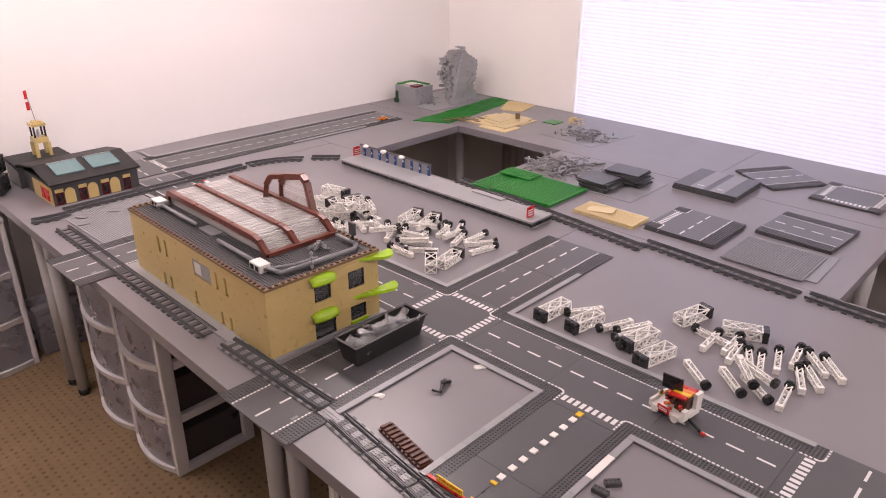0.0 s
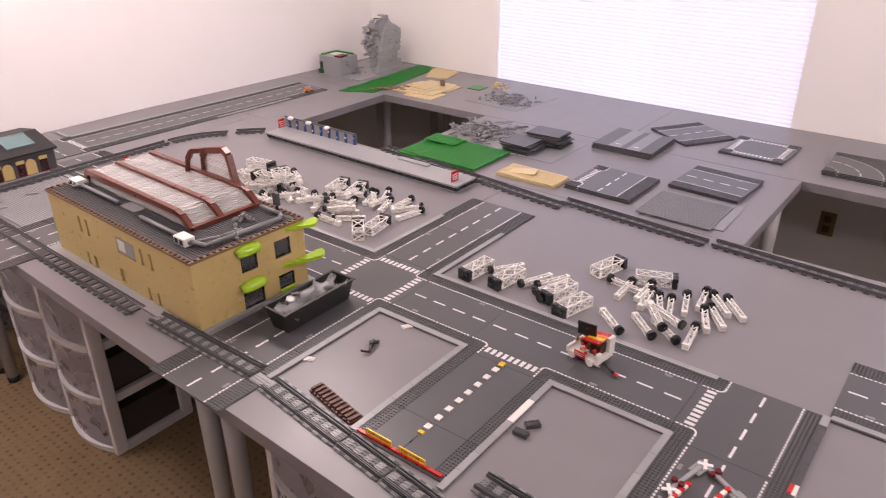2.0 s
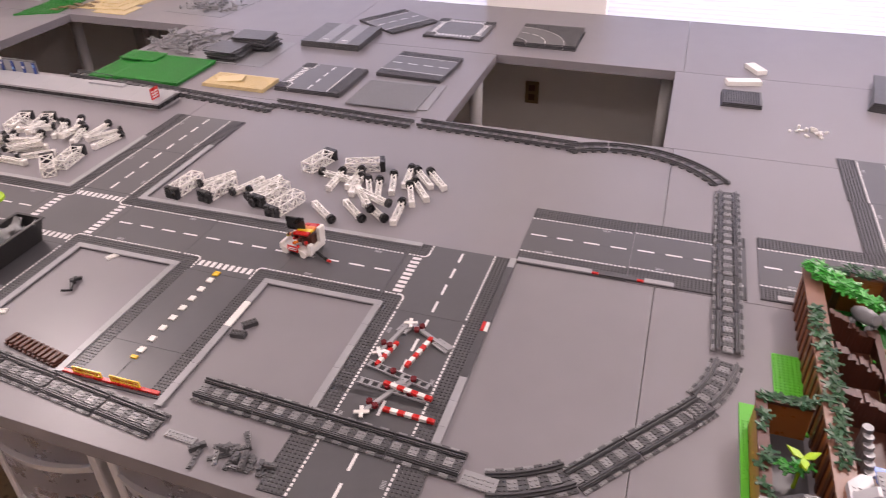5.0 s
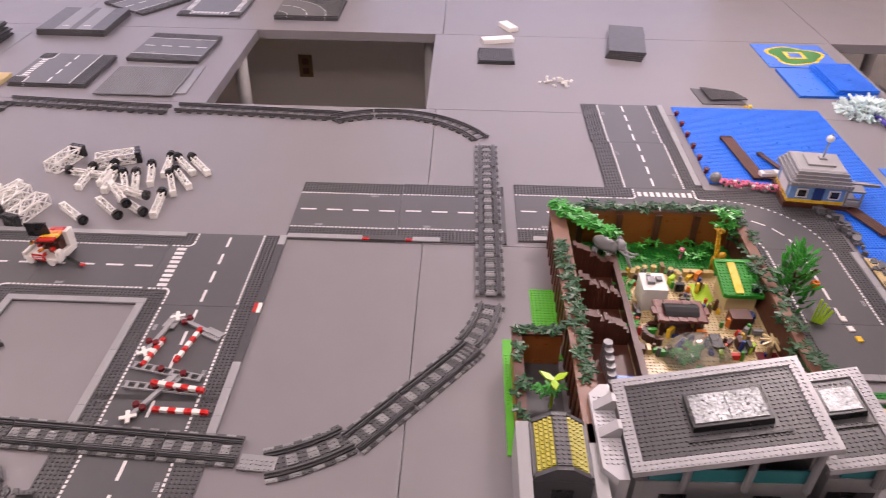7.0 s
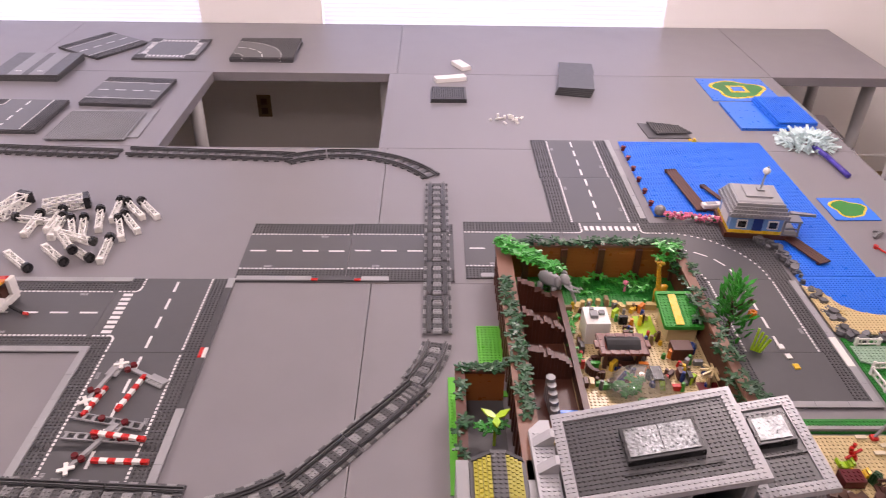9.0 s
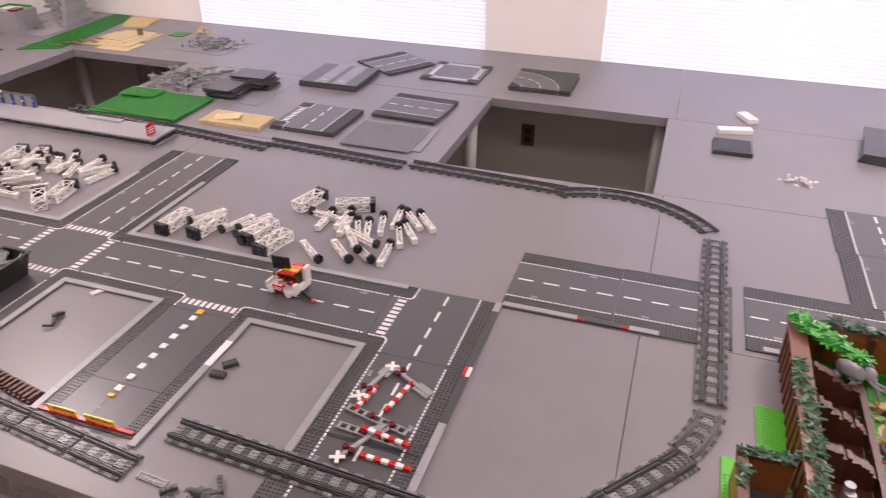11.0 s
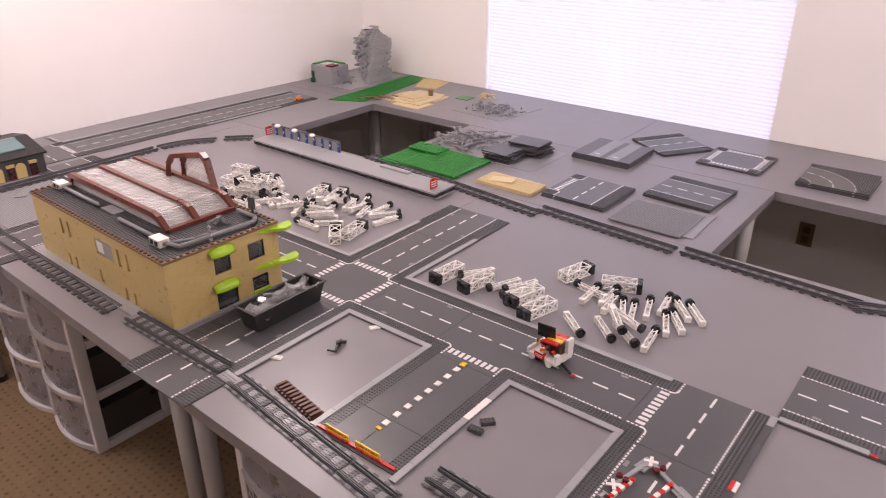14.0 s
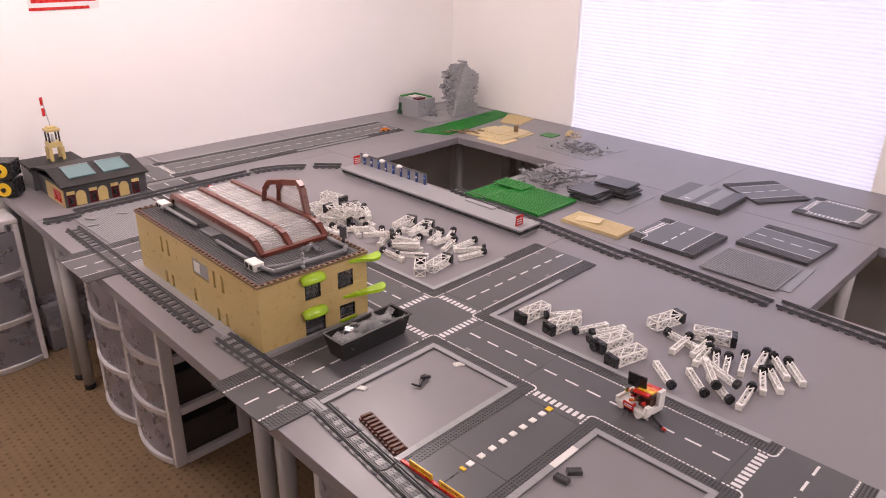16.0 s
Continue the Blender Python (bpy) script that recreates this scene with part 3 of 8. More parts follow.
TLAB = "grey toy railway track with studded sleepers"


def track(m, hand=0, filled=False):
    """A straight piece from the origin along x, or a curve to the left (1) or right (-1); filled: plates laid between the sleepers."""
    ob = thing("train_track", ("curved " if hand else "straight ") + TLAB, "train track", m, "railway tracks")

    def add(piece, mm):
        o = new(TR[piece].name.split(".")[0], TR[piece])
        o.parent = ob
        o.matrix_basis = mm

    def along(u):
        """The place u of the way along the piece."""
        a = radians(22.5 * u)
        return pose(0.32 * math.sin(a), hand * (0.32 - 0.32 * math.cos(a)), 0, 0, 0, hand * 22.5 * u) if hand else pose(0.128 * u, 0, 0)
    if hand:
        add("a%d" % hand, Matrix())
        add("b%d" % hand, Matrix())
    else:
        for y, turn in ((-GAUGE, 180), (GAUGE, 0)):
            add("rail", pose(0.064, y, 0, 0, 0, turn))
    for k in range(4):
        add("light_infill" if filled else "sleeper", along((k + 0.25) / 4 if filled else (k + 0.5) / 4))
        if filled:
            add("dark_infill", along((k + 0.75) / 4))
    return ob


def track_run(x0, y0, x1, y1, z=0.0, filled=False):
    d = math.hypot(x1 - x0, y1 - y0)
    a = math.degrees(math.atan2(y1 - y0, x1 - x0))
    n = round(d / 0.1285)
    for k in range(n):
        track(pose(x0 + (x1 - x0) * k / n, y0 + (y1 - y0) * k / n, z, 0, 0, a), 0, filled)
    return n


track_run(-1.385, -0.482, -0.378, -0.507)
track_run(-0.305, -0.497, 0.085, -0.492, TH, True)
track_run(0.135, -0.500, 0.672, -0.562, 0.0, True)
track_run(0.682, -0.458, 1.205, -0.488, TH, True)
quick_c = [(0.090, -0.520, 0.1), (0.685, -0.575, 0.0), (1.205, -0.522, 0.1)]
for cx, cy, cz in quick_c:
    ob = thing("connector_plate", "light grey studded plate joining two tracks", "plate", pose(cx, cy, TH + 0.0002 if cz else 0.0002, 0, 0, -4), "track connector plates")
    bm = B()
    box(bm, 0, 0, 0, 0.06, 0.03 if cz else 0.016, 0.0032)
    part("plate", bm, M_GREY, ob)
    bm = B()
    studs(bm, 0, 0, 7, 3 if cz else 2, 0.0032)
    part("studs", bm, M_GREY, ob)
# the loop on the east: two curves, a diagonal, a curve, the straight and the far curve
mm = pose(1.247, -0.512, 0, 0, 0, 15) @ Matrix.Diagonal((1.12, 1.12, 1, 1))
for hand in (1,):
    track(mm, 1, True)
    mm = mm @ pose(0.32 * math.sin(radians(22.5)), 0.32 - 0.32 * math.cos(radians(22.5)), 0, 0, 0, 22.5)
mm = pose(1.380, -0.462, 0, 0, 0, 50)
track(mm, 0, True)
track(mm @ pose(0.133, 0, 0), 0, True)
track(mm @ pose(0.264, 0, 0, 0, 0, 2) @ Matrix.Diagonal((0.37, 1, 1, 1)), 0, True)
mm = pose(1.572, -0.212, 0, 0, 0, 58)
track(mm, 1, True)
for k in range(5):
    track(pose(1.617, -0.070 + 0.1335 * k, TH + 0.002, 0, 0, 90), 0, True)
mm = pose(1.606, 0.642, 0, 0, 0, 122)
for k in range(3):
    track(mm, 1)
    mm = mm @ pose(0.32 * math.sin(radians(22.5)), 0.32 - 0.32 * math.cos(radians(22.5)), 0, 0, 0, 22.5)
track(mm @ pose(0.004, 0, 0), 1)
track_run(1.185, 0.766, 0.672, 0.796)
track_run(0.655, 0.778, 0.14, 0.814)
track_run(0.165, 0.762, -0.745, 0.862)
# the line on the west, past the station
site(-0.048, 0.022)
track(pose(-1.475, -0.56, 0, 0, 0, 70), 1)
track_run(-1.50, -0.435, -1.49, 0.32)
mm = pose(-1.49, 0.34, 0, 0, 0, 88)
track(mm, -1)
mm = mm @ pose(0.32 * math.sin(radians(22.5)), -0.32 + 0.32 * math.cos(radians(22.5)), 0, 0, 0, -22.5)
track(mm, -1)
track_run(-1.375, 0.60, -1.245, 0.73)
site()

# ---- the tan two-storey building ----
BX0, BX1, BY0, BY1, BH = -0.83, -0.138, -0.48, -0.15, 0.172


def coursed(bm, axis, fixed, out, u0, u1, z0, z1, holes, thick=0.008):
    """A wall of brick courses with rectangular holes (u0, z0, u1, z1); axis: the wall runs along x or y."""
    n = round((z1 - z0) / 0.0096)
    h = (z1 - z0) / n
    for k in range(n):
        a, b = z0 + k * h, z0 + (k + 1) * h
        cuts = sorted((hu0, hu1) for hu0, hz0, hu1, hz1 in holes if hz0 < (a + b) / 2 < hz1)
        u = u0
        for hu0, hu1 in cuts + [(u1, u1)]:
            if hu0 - u > 0.0005:
                w = [0, 0, 0, 0]
                inn, ou = fixed - out * thick, fixed
                lo, hi = min(inn, ou), max(inn, ou)
                if axis == "x":
                    box(bm, u, lo, a + 0.00012, hu0, hi, b - 0.00012)
                    box(bm, u, min(inn, ou - out * 0.0004), a - 0.00012, hu0, max(inn, ou - out * 0.0004), a + 0.00012)
                else:
                    box(bm, lo, u, a + 0.00012, hi, hu0, b - 0.00012)
                    box(bm, min(inn, ou - out * 0.0004), u, a - 0.00012, max(inn, ou - out * 0.0004), hu0, a + 0.00012)
            u = hu1


bld = thing("toy_building", "tan two-storey toy brick building with glazed roof and lime awnings", "toy building", pose(-0.156, -0.468, 0.0064, 0, 0, -2.0) @ Matrix.Diagonal((1.075, 1.04, 1.07, 1)) @ Matrix.Translation((-BX1, -BY0, 0)))
quick("baseplate", [(-0.862, -0.512, -0.0062, -0.130, -0.132, 0.0)], M_GREY, bld, "light grey baseplate under the building")
slots = []
for ux in (-0.365, -0.322, -0.672, -0.632):
    slots += [(ux, 0.100, ux + 0.016, 0.140), (ux + 0.006, 0.004, ux + 0.022, 0.042)]
slots += [(-0.488, 0.014, -0.466, 0.05), (-0.476, 0.100, -0.388, 0.142)]
bm = B()
coursed(bm, "x", BY0, -1, BX0, BX1, 0.0, BH, slots)
part("wall", bm, M_TAN, bld)
glaz = [(-0.352, 0.0, -0.290, 0.048), (-0.348, 0.098, -0.300, 0.142), (-0.246, 0.098, -0.196, 0.145), (-0.243, 0.008, -0.193, 0.044)]
bm = B()
coursed(bm, "y", BX1, 1, BY0 + 0.008, BY1, 0.0, BH, glaz)
part("wall", bm, M_TAN, bld)
bm = B()
coursed(bm, "x", BY1, 1, BX0, BX1 - 0.008, 0.0, BH, [])
part("wall", bm, M_TAN, bld)
bm = B()
coursed(bm, "y", BX0, -1, BY0 + 0.008, BY1 - 0.008, 0.0, BH, [])
part("wall", bm, M_TAN, bld)
for u0, z0, u1, z1 in slots[:-1]:
    quick("window_recess", [(u0, BY0 + 0.004, z0, u1, BY0 + 0.0075, z1), (u0, BY0 + 0.0005, z0, u0 + 0.002, BY0 + 0.004, z1)], M_TAN, bld)
quick("sticker_panel", [(-0.475, BY0 + 0.001, 0.101, -0.389, BY0 + 0.006, 0.141)], M_GREY, bld, "grey panel with a washed-out picture")
pic = part("picture", (lambda b: (box(b, -0.468, BY0 + 0.0004, 0.106, -0.436, BY0 + 0.0012, 0.136), b)[1])(B()), M_PRINT, bld, "faded pale picture")
quick("picture", [(-0.434, BY0 + 0.0004, 0.104, -0.398, BY0 + 0.0012, 0.130)], M_PRINTGREY, bld)
for u0, z0, u1, z1 in glaz:
    w = quick("window", [(BX1 - 0.007, u0, z0, BX1 - 0.001, u0 + 0.003, z1), (BX1 - 0.007, u1 - 0.003, z0, BX1 - 0.001, u1, z1), (BX1 - 0.007, u0 + 0.003, z0, BX1 - 0.001, u1 - 0.003, z0 + 0.003),
                          (BX1 - 0.007, u0 + 0.003, z1 - 0.003, BX1 - 0.001, u1 - 0.003, z1)], M_BLACK, bld)
    quick("pane", [(BX1 - 0.005, u0 + 0.003, z0 + 0.003, BX1 - 0.004, u1 - 0.003, z1 - 0.003)], M_CLEAR, w)
quick("interior", [(BX0 + 0.03, BY0 + 0.03, 0.0, BX1 - 0.03, BY1 - 0.03, 0.002), (BX1 - 0.06, -0.33, 0.002, BX1 - 0.045, -0.31, 0.03), (BX1 - 0.05, -0.225, 0.002, BX1 - 0.03, -0.205, 0.035), (BX1 - 0.05, -0.33, 0.094, BX1 - 0.03, -0.305, 0.12)], M_DKGREY, bld)
quick("upper_floor", [(BX0 + 0.009, BY0 + 0.009, 0.088, BX1 - 0.009, BY1 - 0.009, 0.093)], M_DKGREY, bld)
quick("sill", [(BX1, -0.245, 0.002, BX1 + 0.006, -0.191, 0.0075)], M_LIME, bld, "lime sill under a window")
# masonry bricks standing proud on the short front
bm = B()
random.seed(3)
for u, z in [(-0.425, 0.03), (-0.425, 0.055), (-0.425, 0.08), (-0.425, 0.12), (-0.425, 0.145), (-0.385, 0.02), (-0.385, 0.045), (-0.385, 0.11), (-0.385, 0.135), (-0.27, 0.1), (-0.27, 0.125), (-0.27, 0.035), (-0.17, 0.1), (-0.17, 0.125), (-0.17, 0.03), (-0.265, 0.06)]:
    for dz in (0.0, 0.0096):
        box(bm, BX1 + 0.0001, u, z + dz + 0.0005, BX1 + 0.001, u + 0.0075, z + dz + 0.004)
        box(bm, BX1 + 0.0001, u + 0.0085, z + dz + 0.0005, BX1 + 0.001, u + 0.0155, z + dz + 0.004)
        box(bm, BX1 + 0.0001, u + 0.004, z + dz + 0.0055, BX1 + 0.001, u + 0.0115, z + dz + 0.009)
tagged(part("masonry", bm, M_TAN, bld), kind="stuff")


def awning(y0, y1, z):
    """A rounded lime awning over an opening, bulging out along x."""
    bm = B()
    n, prof = 7, 6
    rows = []
    for i in range(n + 1):
        t = i / n
        y = y0 + (y1 - y0) * t
        end = min(1.0, math.sin(math.pi * min(max(t, 0.02), 0.98)) ** 0.16)
        ring = []
        for k in range(prof + 1):
            a = math.pi / 2 * k / prof
            ring.append(bm.verts.new((BX1 + 0.0003 + 0.02 * end * math.sin(a), y, z + 0.02 * end * math.cos(a))))
        rows.append(ring)
    for p0, p1 in zip(rows, rows[1:]):
        for k in range(prof):
            bm.faces.new((p0[k], p0[k + 1], p1[k + 1], p1[k]))
    geo = bmesh.ops.extrude_face_region(bm, geom=bm.faces[:])
    for v in [g for g in geo["geom"] if isinstance(g, bmesh.types.BMVert)]:
        v.co.z -= 0.003
    bmesh.ops.recalc_face_normals(bm, faces=bm.faces[:])
    part("awning", bm, M_LIME, bld, "rounded lime awning", smooth=True)


awning(-0.362, -0.288, 0.056)
awning(-0.362, -0.290, 0.15)
for z, y0, y1 in ((0.066, -0.232, -0.098), (0.16, -0.21, -0.112)):
    bm = B()
    pts = [(BX1 + 0.0005, y0), (BX1 + 0.012, y0 + 0.03)] + [(BX1 + 0.006 + 0.028 * math.sin(a), y1 - 0.03 + 0.03 * -math.cos(a)) for a in [math.pi * (0.35 + 0.65 * k / 8) for k in range(9)]] + [(BX1 + 0.0005, y1)]
    prism(bm, pts, z, z + 0.008)
    part("fin_awning", bm, M_LIME, bld, "pointed lime awning wrapping the corner", bevel=0.001)
# roof deck with its rim
bm = B()
box(bm, BX0 + 0.004, BY0 + 0.004, BH, BX1 - 0.004, BY1 - 0.004, BH + 0.0035)
studs(bm, BX0 + 0.014, BY0 + 0.014, 83, 37, BH + 0.0035, skip=lambda x, y: -0.79 < x < -0.28 and -0.36 < y < -0.17)
part("roof", bm, M_DKGREY, bld)
bm = B()
for (x0, y0, x1, y1) in ((BX0 - 0.003, BY0 - 0.003, BX1 + 0.003, BY0 + 0.009), (BX0 - 0.003, BY1 - 0.009, BX1 + 0.003, BY1 + 0.003), (BX0 - 0.003, BY0 + 0.009, BX0 + 0.009, BY1 - 0.009), (BX1 - 0.009, BY0 + 0.009, BX1 + 0.003, BY1 - 0.009)):
    box(bm, x0, y0, BH + 0.0002, x1, y1, BH + 0.0065)
part("cornice", bm, M_DKTAN, bld, "dark tan cornice")
bm = B()
for k in range(40):
    x = BX0 + 0.008 + k * 0.0173
    for y in (BY0 + 0.003, BY1 - 0.003):
        cyl(bm, x, y, BH + 0.0065, BH + 0.0095, 0.005, 8)
for k in range(18):
    y = BY0 + 0.016 + k * 0.0173
    for x in (BX0 + 0.003, BX1 - 0.003):
        cyl(bm, x, y, BH + 0.0065, BH + 0.0095, 0.005, 8)
tagged(part("rim_beading", bm, M_BROWN, bld, "reddish brown beading along the rim"), kind="stuff")

# glazed roof: brown bowed ribs with clear ribbed panes between them
SX0, SX1, SY0, SY1, SZ = -0.80, -0.285, -0.375, -0.175, BH + 0.0036
prof = [(0.0, 0.0), (0.035, 0.028), (0.045, 0.034), (0.155, 0.034), (0.165, 0.028), (0.2, 0.0)]
RIDGE = [SZ + h for _, h in prof]


def rib(pts, w, name="rib", label="reddish brown rib"):
    bm = B()
    for a, b in zip(pts, pts[1:]):
        stick(bm, a, b, w)
    part(name, bm, M_RUST, bld, label, bevel=0.0)


for y in (SY0, SY0 + 0.088, SY1):
    zz = 0.036
    rib([(SX0, y, SZ + 0.004), (SX0 + 0.02, y, SZ + zz), (SX1 - 0.055, y, SZ + zz), (SX1 - 0.03, y, SZ + zz - 0.006), (SX1, y, SZ + 0.004)], 0.0145)
rib([(SX0, SY0, SZ + 0.004), (SX0, SY1, SZ + 0.004)], 0.0135)
rib([(SX1, SY0, SZ + 0.004), (SX1, SY1, SZ + 0.004)], 0.0135)


def glazing(y0, y1, top):
    bm = B()
    n = 34
    for k in range(n):
        x = SX0 + 0.016 + (SX1 - 0.06 - SX0 - 0.016) * k / n
        w = (SX1 - 0.06 - SX0 - 0.016) / n
        box(bm, x, y0, SZ + top - 0.002 - 0.0012 * (k % 2), x + w * 0.72, y1, SZ + top)
    return bm


M_GLAZE = plastic("clear_ribbed_plastic", (0.93, 0.9, 0.89), 0.1, trans=0.66, island=0.15)
M_RIM = plastic("dull_rose_brown_plastic", (0.2, 0.095, 0.06), 0.4)
tagged(part("glazing", glazing(SY0 + 0.005, SY0 + 0.083, 0.036), M_GLAZE, bld, "clear ribbed roof panes"), kind="stuff")
tagged(part("glazing", glazing(SY0 + 0.093, SY1 - 0.005, 0.036), M_GLAZE, bld), kind="stuff")
bm = B()
for k in range(9):
    z = SZ + 0.003 + k * 0.0036
    box(bm, SX0 + 0.012, SY0 + 0.001, z, SX1 - 0.03, SY0 + 0.004, z + 0.0032)
for k in range(10):
    for y0, y1 in ((SY0 + 0.005, SY0 + 0.083), (SY0 + 0.093, SY1 - 0.005)):
        z = SZ + 0.003 + k * 0.0032
        box(bm, SX1 - 0.004 - k * 0.0052 - 0.006, y0, z, SX1 - 0.004 - k * 0.0052, y1, z + 0.003)
tagged(part("side_glazing", bm, M_GLAZE, bld), kind="stuff")
# the leaning glazed arch standing behind the roof light
AY = -0.165
rib([(-0.530, AY, SZ), (-0.528, AY + 0.004, SZ + 0.078), (-0.508, AY + 0.006, SZ + 0.102), (-0.432, AY + 0.008, SZ + 0.118), (-0.410, AY + 0.006, SZ + 0.108), (-0.372, AY, SZ)], 0.0165, "arch", "reddish brown arch")
rib([(-0.572, AY - 0.03, SZ), (-0.566, AY - 0.022, SZ + 0.07), (-0.552, AY - 0.015, SZ + 0.095), (-0.508, AY + 0.004, SZ + 0.102)], 0.0135, "arch")
bm = B()
for k in range(23):
    z = SZ + 0.004 + k * 0.0044
    box(bm, -0.523, AY + 0.001, z, -0.380 - 0.032 * k / 23, AY + 0.004, z + 0.0034)
tagged(part("arch_glazing", bm, M_GLAZE, bld, "clear ribbed panes"), kind="stuff")
# roof services
for x, y in ((-0.815, -0.42), (-0.262, -0.44)):
    a = quick("vent_unit", [(x, y, SZ, x + 0.045, y + 0.03, SZ + 0.02)], M_WHITE, bld, "white roof vent unit", bevel=0.0015)
    quick("grille", [(x + 0.006 + 0.02 * k, y - 0.0012, SZ + 0.004, x + 0.019 + 0.02 * k, y - 0.0002, SZ + 0.016) for k in range(2)], M_BLACK, a)


def pipe(pts, r=0.0055):
    bm = B()
    for a, b in zip(pts, pts[1:]):
        bar(bm, a, b, r, 10)
    for p in pts[1:-1]:
        bmesh.ops.create_uvsphere(bm, u_segments=10, v_segments=6, radius=r, matrix=Matrix.Translation(p))
    part("pipe", bm, M_MIDGREY, bld, "grey roof pipe", smooth=True)


pz = SZ + 0.009
pipe([(-0.77, -0.408, pz), (-0.575, -0.408, pz)])
pipe([(-0.77, -0.425, pz), (-0.77, -0.39, pz), (-0.81, -0.375, pz)])
pipe([(-0.44, -0.42, pz), (-0.262, -0.42, pz)])
pipe([(-0.217, -0.42, pz), (-0.175, -0.41, pz), (-0.165, -0.2, pz), (-0.185, -0.18, pz), (-0.26, -0.18, pz)])
pipe([(-0.217, -0.43, pz), (-0.19, -0.36, pz), (-0.185, -0.30, pz)], 0.004)
bm = B()
bar(bm, (-0.158, -0.335, SZ), (-0.158, -0.335, SZ + 0.045), 0.0022, 8)
for k in range(4):
    cyl(bm, -0.158, -0.335, SZ + 0.004 + k * 0.011, SZ + 0.009 + k * 0.011, 0.0045, 8)
part("antenna", bm, M_GREY, bld, "grey and white mast")
bm = B()
for k in range(12):
    random.seed(k)
    x, y = -0.235 + random.uniform(-0.02, 0.02), -0.26 + random.uniform(-0.02, 0.02)
    box(bm, -0.006, -0.003, 0, 0.006, 0.003, 0.006, pose(x, y, SZ + 0.002 + random.uniform(0, 0.012), random.uniform(-30, 30), random.uniform(-30, 30), random.uniform(0, 180)))
tagged(part("roof_clutter", bm, M_MIDGREY, bld, "small grey machine parts"), kind="stuff")
quick("hatch", [(-0.56, -0.41, SZ, -0.49, -0.378, SZ + 0.004)], M_MIDGREY, bld, "grey roof hatch")
bm = B()
box(bm, -0.222, -0.178, SZ, -0.202, -0.158, SZ + 0.004)
stick(bm, (-0.212, -0.168, SZ + 0.003), (-0.212, -0.168, SZ + 0.03), 0.005)
part("lamp_post", bm, M_BLACK, bld)
quick("sign_board", [(-0.222, -0.172, SZ + 0.022, -0.202, -0.164, SZ + 0.055)], M_DKGREY, bld, "dark sign board")

# ---- black bin of clear parts on the road ----
bn = thing("plastic_bin", "black rectangular plastic bin full of clear toy parts", "bin", pose(-0.010, -0.236, 0.0052, 0, 0, 90))
bm = B()
L, Wd, Hh = 0.117, 0.038, 0.057


def ring(l, w, z):
    return [bm.verts.new(c) for c in ((-l, -w, z), (l, -w, z), (l, w, z), (-l, w, z))]


rings = [ring(L - 0.012, Wd - 0.010, 0), ring(L, Wd, Hh), ring(L + 0.004, Wd + 0.004, Hh), ring(L + 0.004, Wd + 0.004, Hh + 0.003), ring(L - 0.003, Wd - 0.003, Hh + 0.003), ring(L - 0.014, Wd - 0.013, 0.003)]
for r0, r1 in zip(rings, rings[1:]):
    for k in range(4):
        bm.faces.new((r0[k], r0[(k + 1) % 4], r1[(k + 1) % 4], r1[k]))
bm.faces.new(rings[0][::-1])
bm.faces.new(rings[-1])
part("tub", bm, M_BIN, bn)
random.seed(11)
clear = thing("clear_toy_parts", "heap of clear plastic canopies and panels", "toy parts", pose(-0.010, -0.236, 0.0052, 0, 0, 90), kind="stuff")
bm = B()
for k in range(46):
    m = pose(random.uniform(-0.092, 0.092), random.uniform(-0.021, 0.021), random.uniform(0.03, 0.056), random.uniform(-50, 50), random.uniform(-50, 50), random.uniform(0, 360))
    if k % 3:
        a, b, c = random.uniform(0.012, 0.024), random.uniform(0.01, 0.018), random.uniform(0.004, 0.012)
        box(bm, -a, -b, 0, a, b, 0.0015, m)
        box(bm, -a, -b, 0.0015, -a + 0.0015, b, c, m)
        box(bm, a - 0.0015, -b, 0.0015, a, b, c, m)
    else:
        bmesh.ops.create_uvsphere(bm, u_segments=10, v_segments=6, radius=random.uniform(0.009, 0.018), matrix=m)
part("panels", bm, M_CANOPY, clear)

